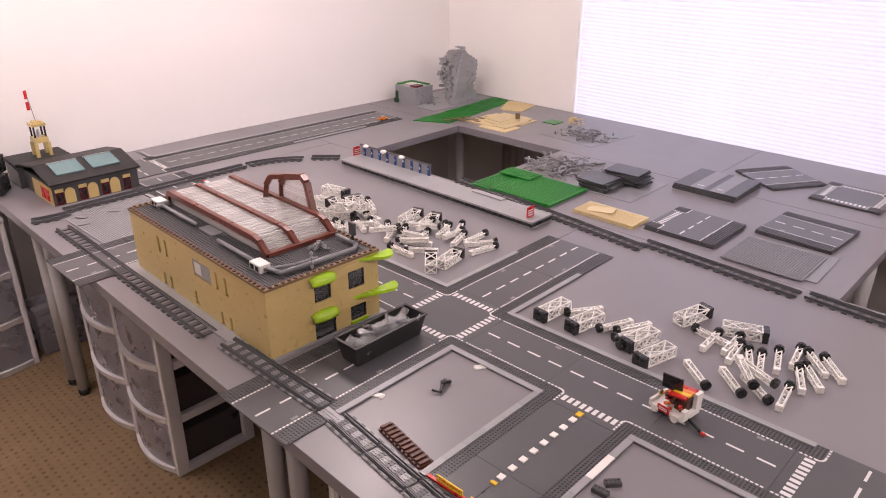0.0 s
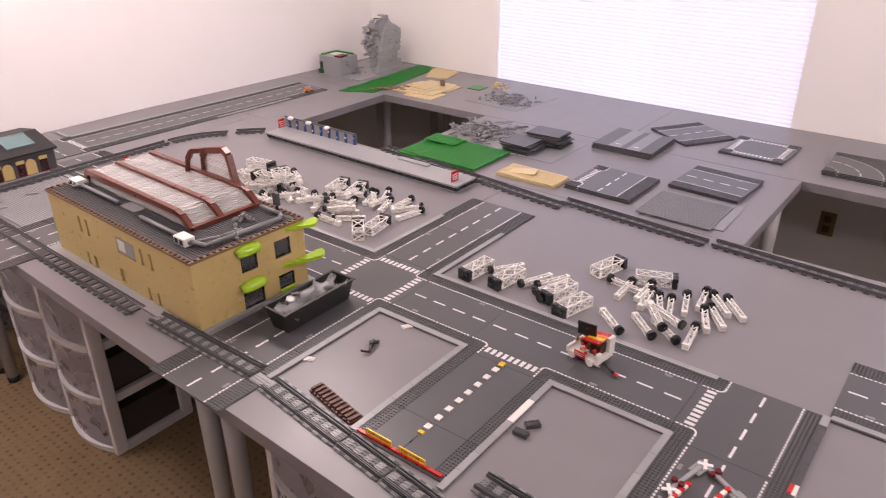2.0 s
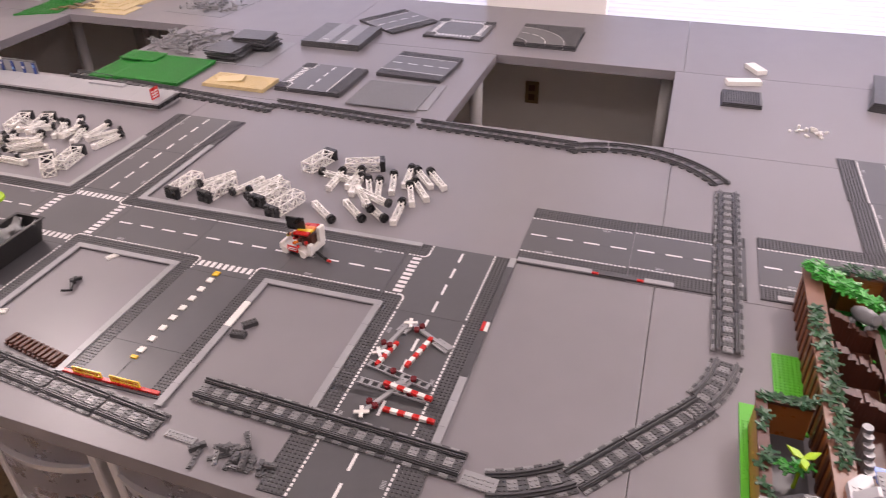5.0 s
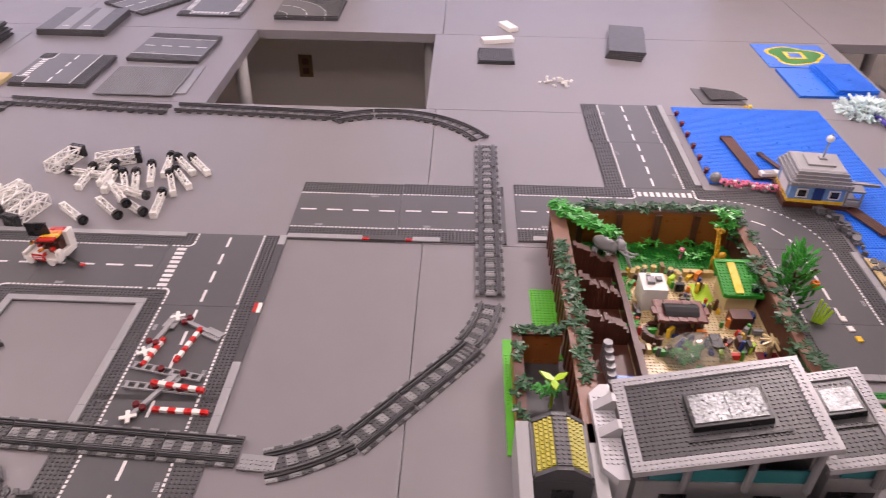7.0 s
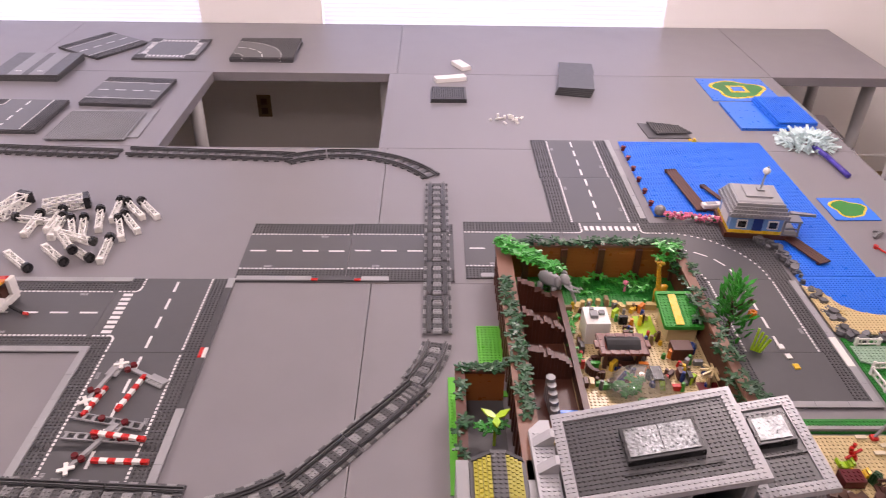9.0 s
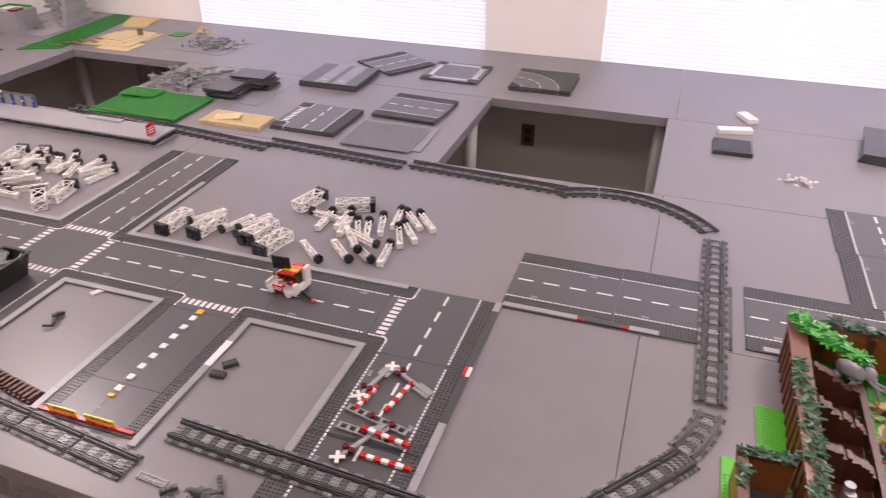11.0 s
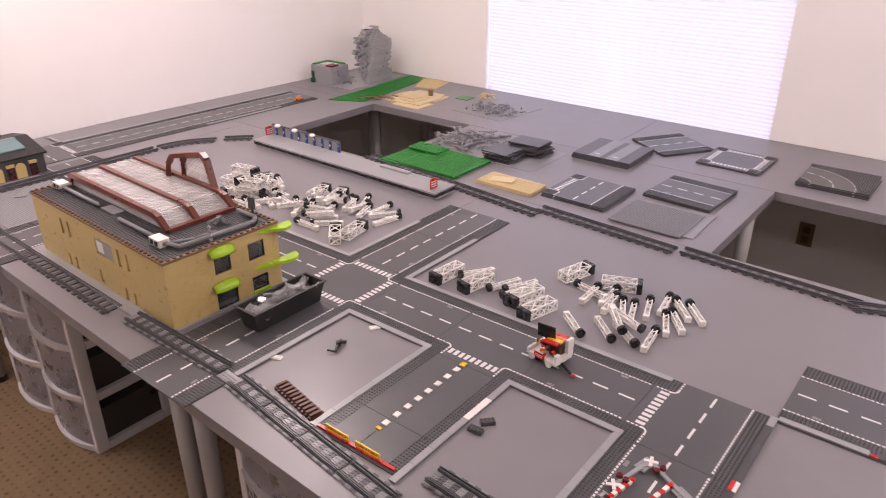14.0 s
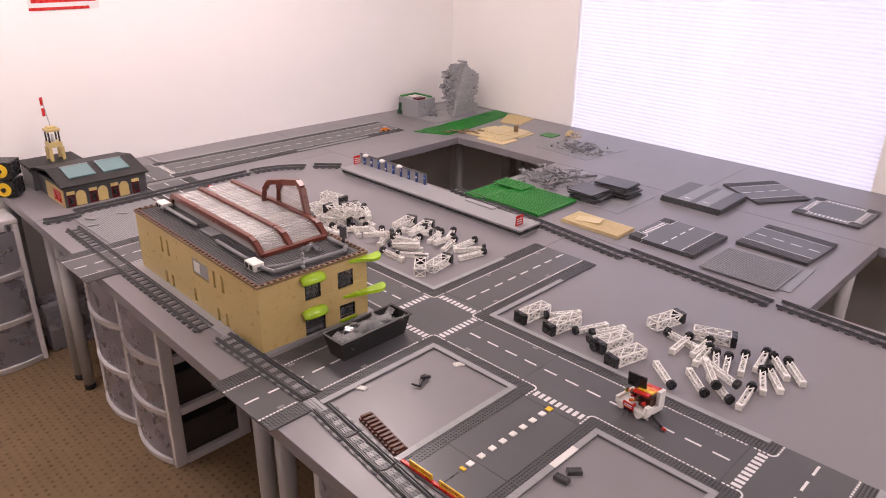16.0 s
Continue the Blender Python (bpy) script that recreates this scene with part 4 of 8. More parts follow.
# ---- white lattice piers and girders, lying in two heaps ----
def pier_meshes():
    bm = B()
    L = 0.1
    for y in (-0.006, 0.006):
        for z in (0.001, 0.013):
            box(bm, 0.012, y - 0.0015, z, L, y + 0.0015, z + 0.003)
    for k in range(5):
        x = 0.014 + k * 0.0172
        for y in (-0.0072, 0.0057):
            s = 1 if k % 2 else -1
            stick(bm, (x, y + 0.0008, 0.0025 if s > 0 else 0.0145), (x + 0.0175, y + 0.0008, 0.0145 if s > 0 else 0.0025), 0.0022)
        for z in (0.0022, 0.0148):
            stick(bm, (x, -0.006 * (1 if k % 2 else -1), z), (x + 0.0175, 0.006 * (1 if k % 2 else -1), z), 0.0022)
    box(bm, L, -0.008, 0.0005, L + 0.01, 0.008, 0.0165)
    for y in (-0.004, 0.004):
        for z in (0.0045, 0.0125):
            cyl(bm, 0, 0, 0, 0.0017, 0.0024, 6, m=pose(L + 0.01, y, z, 0, 90, 0))
    lattice = mesh_of("lattice", bm, M_WHITE)
    bm = B()
    cyl(bm, 0, 0, 0, 0.009, 0.0125, 16, m=pose(0.001, 0, 0.0125, 0, 90, 0))
    cyl(bm, 0, 0, 0, 0.003, 0.008, 12, m=pose(0.010, 0, 0.0125, 0, 90, 0))
    foot = mesh_of("foot", bm, M_BLACK)
    bm = B()
    L = 0.112
    for y in (-0.019, 0.016):
        for z in (0.001, 0.028):
            box(bm, 0.014, y, z, L, y + 0.003, z + 0.003)
        for k in range(3):
            x = 0.016 + k * 0.032
            stick(bm, (x, y + 0.0015, 0.0025), (x + 0.032, y + 0.0015, 0.0295), 0.0026)
            stick(bm, (x, y + 0.0015, 0.0295), (x + 0.032, y + 0.0015, 0.0025), 0.0026)
            box(bm, x + 0.0305, y, 0.004, x + 0.0335, y + 0.003, 0.028)
    for z in (0.0025, 0.0295):
        for k in range(2):
            x = 0.018 + k * 0.046
            stick(bm, (x, -0.017, z), (x + 0.046, 0.017, z), 0.0026)
            stick(bm, (x, 0.017, z), (x + 0.046, -0.017, z), 0.0026)
    for x in (0.014, L - 0.003):
        for z in (0.001, 0.028):
            box(bm, x, -0.016, z + 0.0001, x + 0.003, 0.016, z + 0.0029)
    gird = mesh_of("truss", bm, M_WHITE)
    bm = B()
    box(bm, 0, -0.02, 0.0003, 0.014, 0.02, 0.032)
    for y in (-0.0185, 0.0005):
        for z in (0.002, 0.017):
            box(bm, -0.0012, y, z, 0.0002, y + 0.017, z + 0.013)
    cap = mesh_of("cap", bm, M_BLACK)
    return lattice, foot, gird, cap


PIER = pier_meshes()


def pier(x, y, rz, z=0.0, tilt=0.0):
    ob = thing("lattice_pier", "white lattice toy pier with a round black foot, lying down", "toy pier", pose(x, y, z, 0, tilt, rz), "loose lattice piers")
    for me in PIER[:2]:
        new(me.name.split(".")[0], me).parent = ob


def girder(x, y, rz, z=0.0, tilt=0.0, roll=0.0):
    ob = thing("lattice_girder", "white lattice toy girder with a black end block, lying down", "toy girder", pose(x, y, z, roll, tilt, rz), "loose lattice girders")
    for me in PIER[2:]:
        new(me.name.split(".")[0], me).parent = ob


for x, y, a in ((0.196, 0.144, 84), (0.290, 0.152, 79), (0.440, 0.172, 77), (0.502, 0.132, 75), (0.510, 0.492, -106), (0.684, 0.472, -158)):
    girder(x, y, a)
for x, y, a in ((0.231, 0.218, 56), (0.343, 0.203, 67), (0.382, 0.226, 64), (0.396, 0.192, 66), (0.428, 0.166, 77), (0.521, 0.387, -11), (0.581, 0.412, -88), (0.630, 0.433, -89), (0.645, 0.400, -84), (0.668, 0.386, -65),
                (0.701, 0.391, -72), (0.727, 0.434, -73), (0.763, 0.484, -82), (0.780, 0.476, -50), (0.818, 0.478, -50), (0.796, 0.410, -53), (0.790, 0.388, -67), (0.804, 0.296, -83), (0.739, 0.178, 137), (0.794, 0.195, 142), (0.667, 0.152, 140)):
    pier(x, y, a)
for x, y, a, z in ((0.788, 0.245, 163, 0.016), (0.752, 0.205, 131, 0.016)):
    pier(x, y, a, z, -6)
for x, y, a, z in ((-0.850, 0.355, -156, 0.0), (-0.845, 0.186, 73, 0.0), (-0.721, 0.281, -143, 0.0), (-0.582, 0.466, -76, 0.0), (-0.505, 0.482, -72, 0.0), (-0.290, 0.228, -46, 0.0), (-0.236, 0.304, -80, 0.0), (-0.84, 0.345, -170, 0.034), (-0.845, 0.29, -172, 0.0)):
    girder(x, y, a, z)
for x, y, a, z in ((-0.83, 0.25, 8, 0.033), (-0.80, 0.31, -8, 0.034), (-0.86, 0.40, -20, 0.0)):
    girder(x, y, a, z)
for x, y, a in ((-0.802, 0.374, -18), (-0.788, 0.352, -26), (-0.777, 0.173, 0), (-0.745, 0.206, -10), (-0.698, 0.263, -24), (-0.596, 0.323, -41), (-0.539, 0.311, -62), (-0.523, 0.344, -58), (-0.424, 0.463, -70), (-0.446, 0.463, -42),
                (-0.402, 0.505, -62), (-0.338, 0.445, -70), (-0.285, 0.496, -91), (-0.210, 0.463, -126), (-0.191, 0.440, -103), (-0.450, 0.245, 28), (-0.446, 0.192, -1), (-0.391, 0.208, 37)):
    pier(x, y, a)
for x, y, a, z in ((-0.471, 0.425, -74, 0.016), (-0.437, 0.215, 33, 0.017), (-0.79, 0.40, -30, 0.016), (-0.70, 0.20, 40, 0.0), (-0.66, 0.30, -20, 0.0), (-0.51, 0.30, -110, 0.016), (-0.41, 0.40, -140, 0.014), (-0.76, 0.36, -22, 0.018), (-0.72, 0.33, -14, 0.0), (-0.44, 0.37, -65, 0.0), (-0.48, 0.27, 5, 0.018), (-0.36, 0.46, -85, 0.0)):
    pier(x, y, a, z, -5)
random.seed(14)
for x, y, a in ((-1.43, -0.40, 30), (-1.36, -0.42, 75), (-1.36, -0.22, 12), (-1.41, -0.29, 50), (-1.30, -0.20, -30)):
    ob = thing("grey_tile", "small grey tile lying loose on the baseplate", "tile", pose(x, y, 0.0054, 0, 0, a), "loose grey tiles")
    quick("tile", [(-0.02, -0.008, 0, 0.02, 0.008, 0.0034)], M_MIDGREY, ob, bevel=0.0003)

# ---- small things on the plots and the roads ----
for k in range(10):
    ob = thing("lane_tile", "small yellow tile on the road" if k in (0, 9) else "small white tile on the road", "tile", pose(0.508, -0.129 - 0.0325 * (k if k in (0, 9) else 0.8 + 1.075 * (k - 1)), TH, 0, 0, 0), "row of lane tiles")
    half = 0.0042 if k == 9 else 0.0078
    quick("tile", [(-0.0068, -half, 0.0002, 0.0068, half, 0.0034)], M_YELLOW if k in (0, 9) else M_WHITE, ob, bevel=0.0003)
quick_line = thing("dark_strip", "thin dark strip in the road's middle", "strip", pose(0.508, -0.458, TH))
quick("strip", [(-0.0015, -0.026, 0.0001, 0.0015, 0.026, 0.0006)], M_BLACK, quick_line)
for x, y, a in ((0.133, -0.383, 20), (0.228, -0.134, 62)):
    ob = thing("white_plate", "small white studded plate lying loose on the table", "plate", pose(x, y, 0.0001, 0, 0, a), "loose white plates")
    quick("plate", [(-0.016, -0.008, 0, 0.016, 0.008, 0.0032)], M_WHITE, ob, bevel=0.0003)
    bm = B()
    studs(bm, -0.016, -0.008, 4, 2, 0.0032, n=8)
    part("studs", bm, M_WHITE, ob)

bt = thing("brown_track_piece", "reddish brown toothed plastic piece lying loose", "toy part", pose(0.230, -0.448, 0.0002, 0, 0, -10.5) @ Matrix.Scale(1.1, 4))
bm = B()
box(bm, 0, -0.012, 0, 0.14, 0.012, 0.006)
for k in range(11):
    box(bm, 0.001 + k * 0.0128, -0.0125, 0.004, 0.008 + k * 0.0128, 0.0125, 0.0105)
part("body", bm, M_BROWN, bt, bevel=0.0006)
for k in range(11):
    for s in (-0.0165, 0.0121):
        quick("tooth", [(0.002 + k * 0.0128, s, 0.0005, 0.009 + k * 0.0128, s + 0.0044, 0.0065)], M_BROWN, bt)

gd = thing("black_toy_tool", "small black jointed toy part lying loose", "toy part", pose(0.220, -0.254, 0.0002, 0, 0, 115))
bm = B()
stick(bm, (-0.028, 0, 0.005), (0.0, 0.003, 0.012), 0.006)
stick(bm, (0.0, 0.003, 0.012), (0.022, -0.008, 0.004), 0.007)
stick(bm, (0.0, 0.003, 0.012), (0.026, 0.006, 0.004), 0.005)
stick(bm, (-0.028, 0, 0.005), (-0.03, 0.02, 0.008), 0.004)
cyl(bm, 0.0, 0.003, 0.004, 0.016, 0.006, 10)
part("body", bm, M_BLACK, gd, bevel=0.0006)

for x, y, a in ((0.669, -0.301, 5), (0.674, -0.265, 48)):
    ob = thing("grey_brick", "dark grey studded brick lying loose on the table", "brick", pose(x, y, 0.0002, 0, 0, a), "loose grey bricks")
    quick("brick", [(-0.016, -0.008, 0, 0.016, 0.008, 0.0096)], M_DKGREY, ob, bevel=0.0003)
    bm = B()
    studs(bm, -0.016, -0.008, 4, 2, 0.0096, n=8)
    part("studs", bm, M_DKGREY, ob)

br = thing("road_barrier", "red and yellow low barrier across the road end", "barrier", pose(0.402, -0.494, 0.0002 + TH, 0, 0, 0))
quick("base", [(0, -0.004, 0, 0.216, 0.004, 0.0052)], M_RED, br, bevel=0.0004)
for u in (0.026, 0.112):
    bm = B()
    for a, b in (((u, 0, 0.007), (u + 0.062, 0, 0.007)), ((u, 0, 0.018), (u + 0.062, 0, 0.018)), ((u + 0.031, 0, 0.007), (u + 0.031, 0, 0.018))):
        stick(bm, a, b, 0.0028)
    stick(bm, (u, 0, 0.006), (u, 0, 0.019), 0.0034)
    stick(bm, (u + 0.062, 0, 0.006), (u + 0.062, 0, 0.019), 0.0034)
    for k in range(4):
        stick(bm, (u + 0.006 + k * 0.0142, 0, 0.007), (u + 0.013 + k * 0.0142, 0, 0.018), 0.0022)
    part("yellow_rail", bm, M_YELLOW, br, "yellow barrier rail")
    quick("red_bar", [(u + 0.004, -0.001, 0.010, u + 0.058, 0.001, 0.015)], M_ORANGE, br)

random.seed(21)


def heap(name, label, x0, y0, x1, y1, n, material, zmax=0.012, lmin=0.012, lmax=0.04, w=0.008, group=""):
    """A heap of loose toy pieces, each at its own angle."""
    ob = thing(name, label, "toy parts", pose((x0 + x1) / 2, (y0 + y1) / 2, 0), kind="stuff")
    bm = B()
    for k in range(n):
        l, h = random.uniform(lmin, lmax), random.choice((0.0032, 0.0032, 0.0096))
        u = random.gauss(0, 0.24) * (x1 - x0)
        v = random.gauss(0, 0.24) * (y1 - y0)
        u, v = max(-0.5 * (x1 - x0), min(0.5 * (x1 - x0), u)), max(-0.5 * (y1 - y0), min(0.5 * (y1 - y0), v))
        layer = random.random() ** 2 * zmax * max(0, 1 - 2 * abs(u) / (x1 - x0))
        m = pose(u, v, 0.0003 + layer + (0.003 if layer > 0.003 else 0), random.uniform(-12, 12) if layer > 0.003 else 0, random.uniform(-10, 10) if layer > 0.003 else 0, random.uniform(0, 180))
        box(bm, -l / 2, -w / 2, 0, l / 2, w / 2, h, m)
        for s in range(int(l / S)):
            cyl(bm, -l / 2 + (s + 0.5) * S, 0, h, h + 0.0017, 0.0024, 6, m=m)
    part("pieces", bm, material, ob)
    return ob


M_HEAP_LT = plastic("light_grey_loose_pieces", (0.25, 0.25, 0.26), 0.33, island=0.45)
M_HEAP_DK = plastic("dark_grey_loose_pieces", (0.1, 0.1, 0.105), 0.33, island=0.25)
heap("loose_grey_pieces", "heap of loose dark grey plates and hinges by the track", 0.75, -0.625, 0.92, -0.545, 26, M_HEAP_DK, 0.008, 0.016, 0.05)
heap("loose_grey_bricks", "heap of loose light grey bricks and beams", -0.70, 1.16, -0.35, 1.44, 110, M_HEAP_LT, 0.03, 0.02, 0.075)
heap("sorted_grey_parts", "scatter of grey bricks and tools on a grey sheet", -0.89, 1.70, -0.61, 1.92, 110, M_HEAP_LT, 0.012, 0.012, 0.04)

# ---- level crossing parts lying on the road plate ----
def crossing_arm(x, y, a, l, z=TH + 0.002):
    ob = thing("toy_level_crossing", "red and white striped toy crossing arm lying on the road", "crossing arm", pose(x, y, z, 0, 0, a), "crossing arms")
    n = 7
    for k in range(n):
        quick("stripe", [(k * l / n, -0.0042, 0.0, (k + 1) * l / n, 0.0042, 0.0064)], M_RED if k % 2 == 0 else M_WHITE, ob)


def crossing_post(x, y, a, z=TH + 0.002):
    ob = thing("crossing_signal", "grey toy crossing signal with dark red lamps, lying down", "crossing signal", pose(x, y, z, 0, 0, a), "crossing signals")
    bm = B()
    box(bm, 0, -0.004, 0, 0.11, 0.004, 0.0055)
    box(bm, 0.07, -0.012, 0, 0.11, 0.012, 0.0032)
    for k in range(5):
        cyl(bm, 0.075 + (k % 3) * 0.012, -0.006 + (k // 3) * 0.012, 0.0032, 0.005, 0.0024, 6)
    part("post", bm, M_GREY, ob)
    for s in (-1, 1):
        bm = B()
        cyl(bm, 0, 0, 0, 0.006, 0.0068, 12, r2=0.0058, m=pose(0.022, s * 0.0075, 0.005))
        part("lamp", bm, M_DKRED, ob, "dark red lamp")
    bm = B()
    box(bm, -0.014, -0.0035, 0, 0.014, 0.0035, 0.0032, pose(-0.004, 0, 0.004, 0, 0, 45))
    box(bm, -0.014, -0.0035, 0.0001, 0.014, 0.0035, 0.0031, pose(-0.004, 0, 0.004, 0, 0, 135))
    part("cross", bm, M_WHITE, ob, "white cross board")


crossing_arm(1.052, -0.200, -103, 0.095)
crossing_arm(1.030, -0.408, -2, 0.098)
crossing_arm(1.010, -0.352, -9, 0.10, TH + 0.009)
crossing_arm(0.990, -0.232, -102, 0.075)
crossing_post(1.000, -0.172, -28)
crossing_post(0.968, -0.268, 76)
crossing_post(0.998, -0.425, 64)
for x, y, a in ((0.955, -0.303, -12), (0.958, -0.352, -5)):
    ob = thing("signal_mast", "long grey toy signal mast lying on the road", "signal mast", pose(x, y, TH + 0.002, 0, 0, a), "signal masts")
    bm = B()
    for v in (-0.008, 0.006):
        box(bm, 0, v, 0, 0.14, v + 0.0025, 0.004)
    for k in range(8):
        box(bm, 0.003 + k * 0.0185, -0.0055, 0.0005, 0.009 + k * 0.0185, 0.006, 0.0035)
    part("mast", bm, M_GREY, ob)
    for k in (0.06, 0.105):
        bm = B()
        cyl(bm, k, 0.0, 0.0042, 0.010, 0.0065, 12)
        part("lamp", bm, M_DKRED, ob, "dark red lamp")

# ---- white and red vendor's cart on the road ----
vc = thing("vendor_cart", "white and red toy market cart with black sign", "toy cart", pose(0.660, 0.024, TH + 0.0004, 0, 0, -8) @ Matrix.Scale(1.2, 4))
bm = B()
box(bm, -0.045, -0.026, 0.006, 0.028, 0.026, 0.013)
box(bm, 0.022, -0.026, 0.013, 0.030, 0.026, 0.021)
box(bm, 0.022, -0.026, 0.0211, 0.030, -0.014, 0.03)
box(bm, 0.022, 0.008, 0.0211, 0.030, 0.026, 0.052)
box(bm, -0.045, -0.026, 0.013, -0.04, 0.026, 0.02)
part("body", bm, M_WHITE, vc, bevel=0.0008)
for u, v in ((-0.03, -0.03), (0.012, -0.03), (-0.03, 0.026), (0.012, 0.026)):
    bm = B()
    cyl(bm, 0, 0, 0, 0.005, 0.0075, 14, m=pose(u, v + 0.005, 0.0075, 90, 0, 0))
    part("wheel", bm, M_WHITE if v < 0 else M_BLACK, vc, smooth=False)
quick("name_plate", [(-0.025, -0.028, 0.008, 0.0, -0.0262, 0.021)], M_RED, vc, "red plate with white bars")
quick("bars", [(-0.022, -0.0286, 0.012 + 0.004 * k, -0.004, -0.0281, 0.0138 + 0.004 * k) for k in range(2)], M_PRINT, vc)
quick("sign", [(-0.034, 0.004, 0.046, 0.004, 0.007, 0.076)], M_BLACK, vc, "black tilted sign board", m=pose(0, 0, 0, 8, 0, 12))
quick("crate", [(-0.004, -0.008, 0.0132, 0.021, 0.018, 0.038)], M_BROWN, vc, "brown crate", bevel=0.001)
quick("sign_post", [(-0.018, 0.005, 0.013, -0.014, 0.009, 0.05)], M_BLACK, vc)
for k in range(4):
    bm = B()
    box(bm, -0.004 + 0.001 * k, -0.022 + 0.011 * k, 0.046, 0.03, -0.0112 + 0.011 * k, 0.0495, pose(0, 0, 0, 0, -8, 0))
    part("awning_strip", bm, (M_RED, M_YELLOW, M_ORANGE, M_RED)[k], vc)
random.seed(5)
for k in range(44):
    bm = B()
    a = random.uniform(0.003, 0.0058)
    bmesh.ops.create_icosphere(bm, subdivisions=1, radius=a, matrix=Matrix.Translation((random.uniform(-0.036, 0.018), random.uniform(-0.02, 0.02), 0.016 + random.uniform(0, 0.026))))
    part("ware", bm, random.choice((M_ORANGE, M_RED, M_BROWN, M_BROWN, M_DKORANGE, M_OLIVE, M_DKRED)), vc)
bm = B()
stick(bm, (0.03, -0.01, 0.009), (0.062, -0.02, 0.004), 0.004)
part("handle", bm, M_BLACK, vc)
bm = B()
cyl(bm, 0, 0, 0, 0.008, 0.003, 8, m=pose(0.062, -0.02, 0.004, 0, 90, 0))
part("grip", bm, M_RED, vc)

# ---- railway platform ----
pf = thing("station_platform", "long light grey toy station platform with blue-posted screen wall", "toy platform", pose(-1.245, 0.650, 0.0002, 0, 0, -0.5))
PL, PW = 1.045, 0.115
for k in range(8):
    u0, u1 = k * PL / 8, (k + 1) * PL / 8
    quick("deck", [(u0 + 0.0002, -0.004, 0.0225, u1 - 0.0002, PW, 0.0295)], M_GREY, pf, bevel=0.0004)
quick("base", [(0.004, 0.004, 0.0, PL - 0.004, PW - 0.004, 0.009)], M_GREY, pf)
quick("black_band", [(0.0, 0.0, 0.009, PL, PW - 0.002, 0.0225)], M_BLACK, pf, "black band under the deck")
quick("ramp_block", [(PL * 0.66, PW - 0.03, 0.0295, PL * 0.8, PW - 0.006, 0.036)], M_GREY, pf)
wall_l = 0.44
quick("screen", [(0.0, PW - 0.006, 0.0295, wall_l, PW - 0.002, 0.073)], M_MIDGREY, pf, "grey glazed screen wall")
quick("screen_rail", [(0.0, PW - 0.008, 0.073, wall_l, PW, 0.077)], M_DKGREY, pf)
for k in range(9):
    u = 0.025 + k * 0.05
    post = quick("post", [(u, PW - 0.0095, 0.0297, u + 0.012, PW - 0.0062, 0.07)], M_DKBLUE, pf, "dark blue poster post")
    quick("poster", [(u + 0.002, PW - 0.0103, 0.038 + 0.008 * (k % 3), u + 0.009, PW - 0.0096, 0.047 + 0.008 * (k % 3))], M_PRINT if k % 2 else M_MEDBLUE, post)
for k in range(3):
    bm = B()
    bmesh.ops.create_uvsphere(bm, u_segments=12, v_segments=6, radius=0.014, matrix=pose(0.05 + k * 0.115, PW - 0.016, 0.077) @ Matrix.Diagonal((1, 1, 0.55, 1)))
    part("lamp_shade", bm, M_WHITE, pf, "white domed lamp shade", smooth=True)
for u in (0.012, PL - 0.025):
    sg = quick("sign", [(u - 0.014, 0.018 if u > 0.5 else 0.07, 0.0297, u - 0.011, 0.058 if u > 0.5 else 0.106, 0.068)], M_RED, pf, "red sign with white bars")
    v = 0.018 if u > 0.5 else 0.07
    quick("bars", [(u - 0.0108, v + 0.004, 0.036 + 0.009 * k, u - 0.0103, v + 0.034, 0.0395 + 0.009 * k) for k in range(3)], M_PRINT, sg)

# ---- dark grey station with tower ----
st = thing("toy_station", "dark grey and tan toy railway station with tower and flag", "toy building", pose(-1.616, -0.092, 0.0003, 0, 0, -1.2) @ Matrix.Diagonal((1, 1, 1.4, 1)))
# local: front face x = 0 looking east, length along -y
SL, SD, SH = 0.325, 0.30, 0.058
bm = B()
arches = [(-0.05 - 0.0 - k * 0.08, k) for k in range(4)]
box(bm, -SD, -SL, 0, 0, 0, SH)
part("wall", bm, M_DKGREY, st)
bm = B()
v = [bm.verts.new(c) for c in ((0.012, 0.01, SH), (0.012, -SL - 0.01, SH), (-0.15, -SL - 0.01, SH + 0.028), (-0.15, 0.01, SH + 0.028), (-SD, 0.01, SH + 0.01), (-SD, -SL - 0.01, SH + 0.01))]
bm.faces.new((v[0], v[3], v[2], v[1]))
bm.faces.new((v[3], v[4], v[5], v[2]))
geo = bmesh.ops.extrude_face_region(bm, geom=bm.faces[:])
for g in geo["geom"]:
    if isinstance(g, bmesh.types.BMVert):
        g.co.z += 0.005
bmesh.ops.recalc_face_normals(bm, faces=bm.faces[:])
part("roof", bm, M_ROOF, st, "black sloping roof")
tilt = math.degrees(math.atan2(0.028, 0.162))
for y0 in (-0.285, -0.15):
    sk = part("skylight", (lambda b: (box(b, -0.055, 0, 0, 0.035, 0.105, 0.0035, pose(-0.075, y0, SH + 0.0205, 0, tilt, 0)), b)[1])(B()), M_TEAL, st, "pale teal skylight")
    part("rim", (lambda b: (box(b, -0.058, -0.002, 0.0005, -0.055, 0.107, 0.0055, pose(-0.075, y0, SH + 0.0205, 0, tilt, 0)), b)[1])(B()), M_GREY, sk)
for k in range(3):
    y = -0.095 - k * 0.085
    bm = B()
    pts = [(-0.019, 0.002), (0.019, 0.002), (0.019, 0.03)] + [(0.019 * math.cos(a), 0.03 + 0.015 * math.sin(a)) for a in [math.pi * j / 8 for j in range(1, 8)]] + [(-0.019, 0.03)]
    prism(bm, pts, 0, 0.0025, pose(0.0002, y, 0, 90, 0, 90))
    part("arch_panel", bm, M_TAN, st, "tan arched panel")
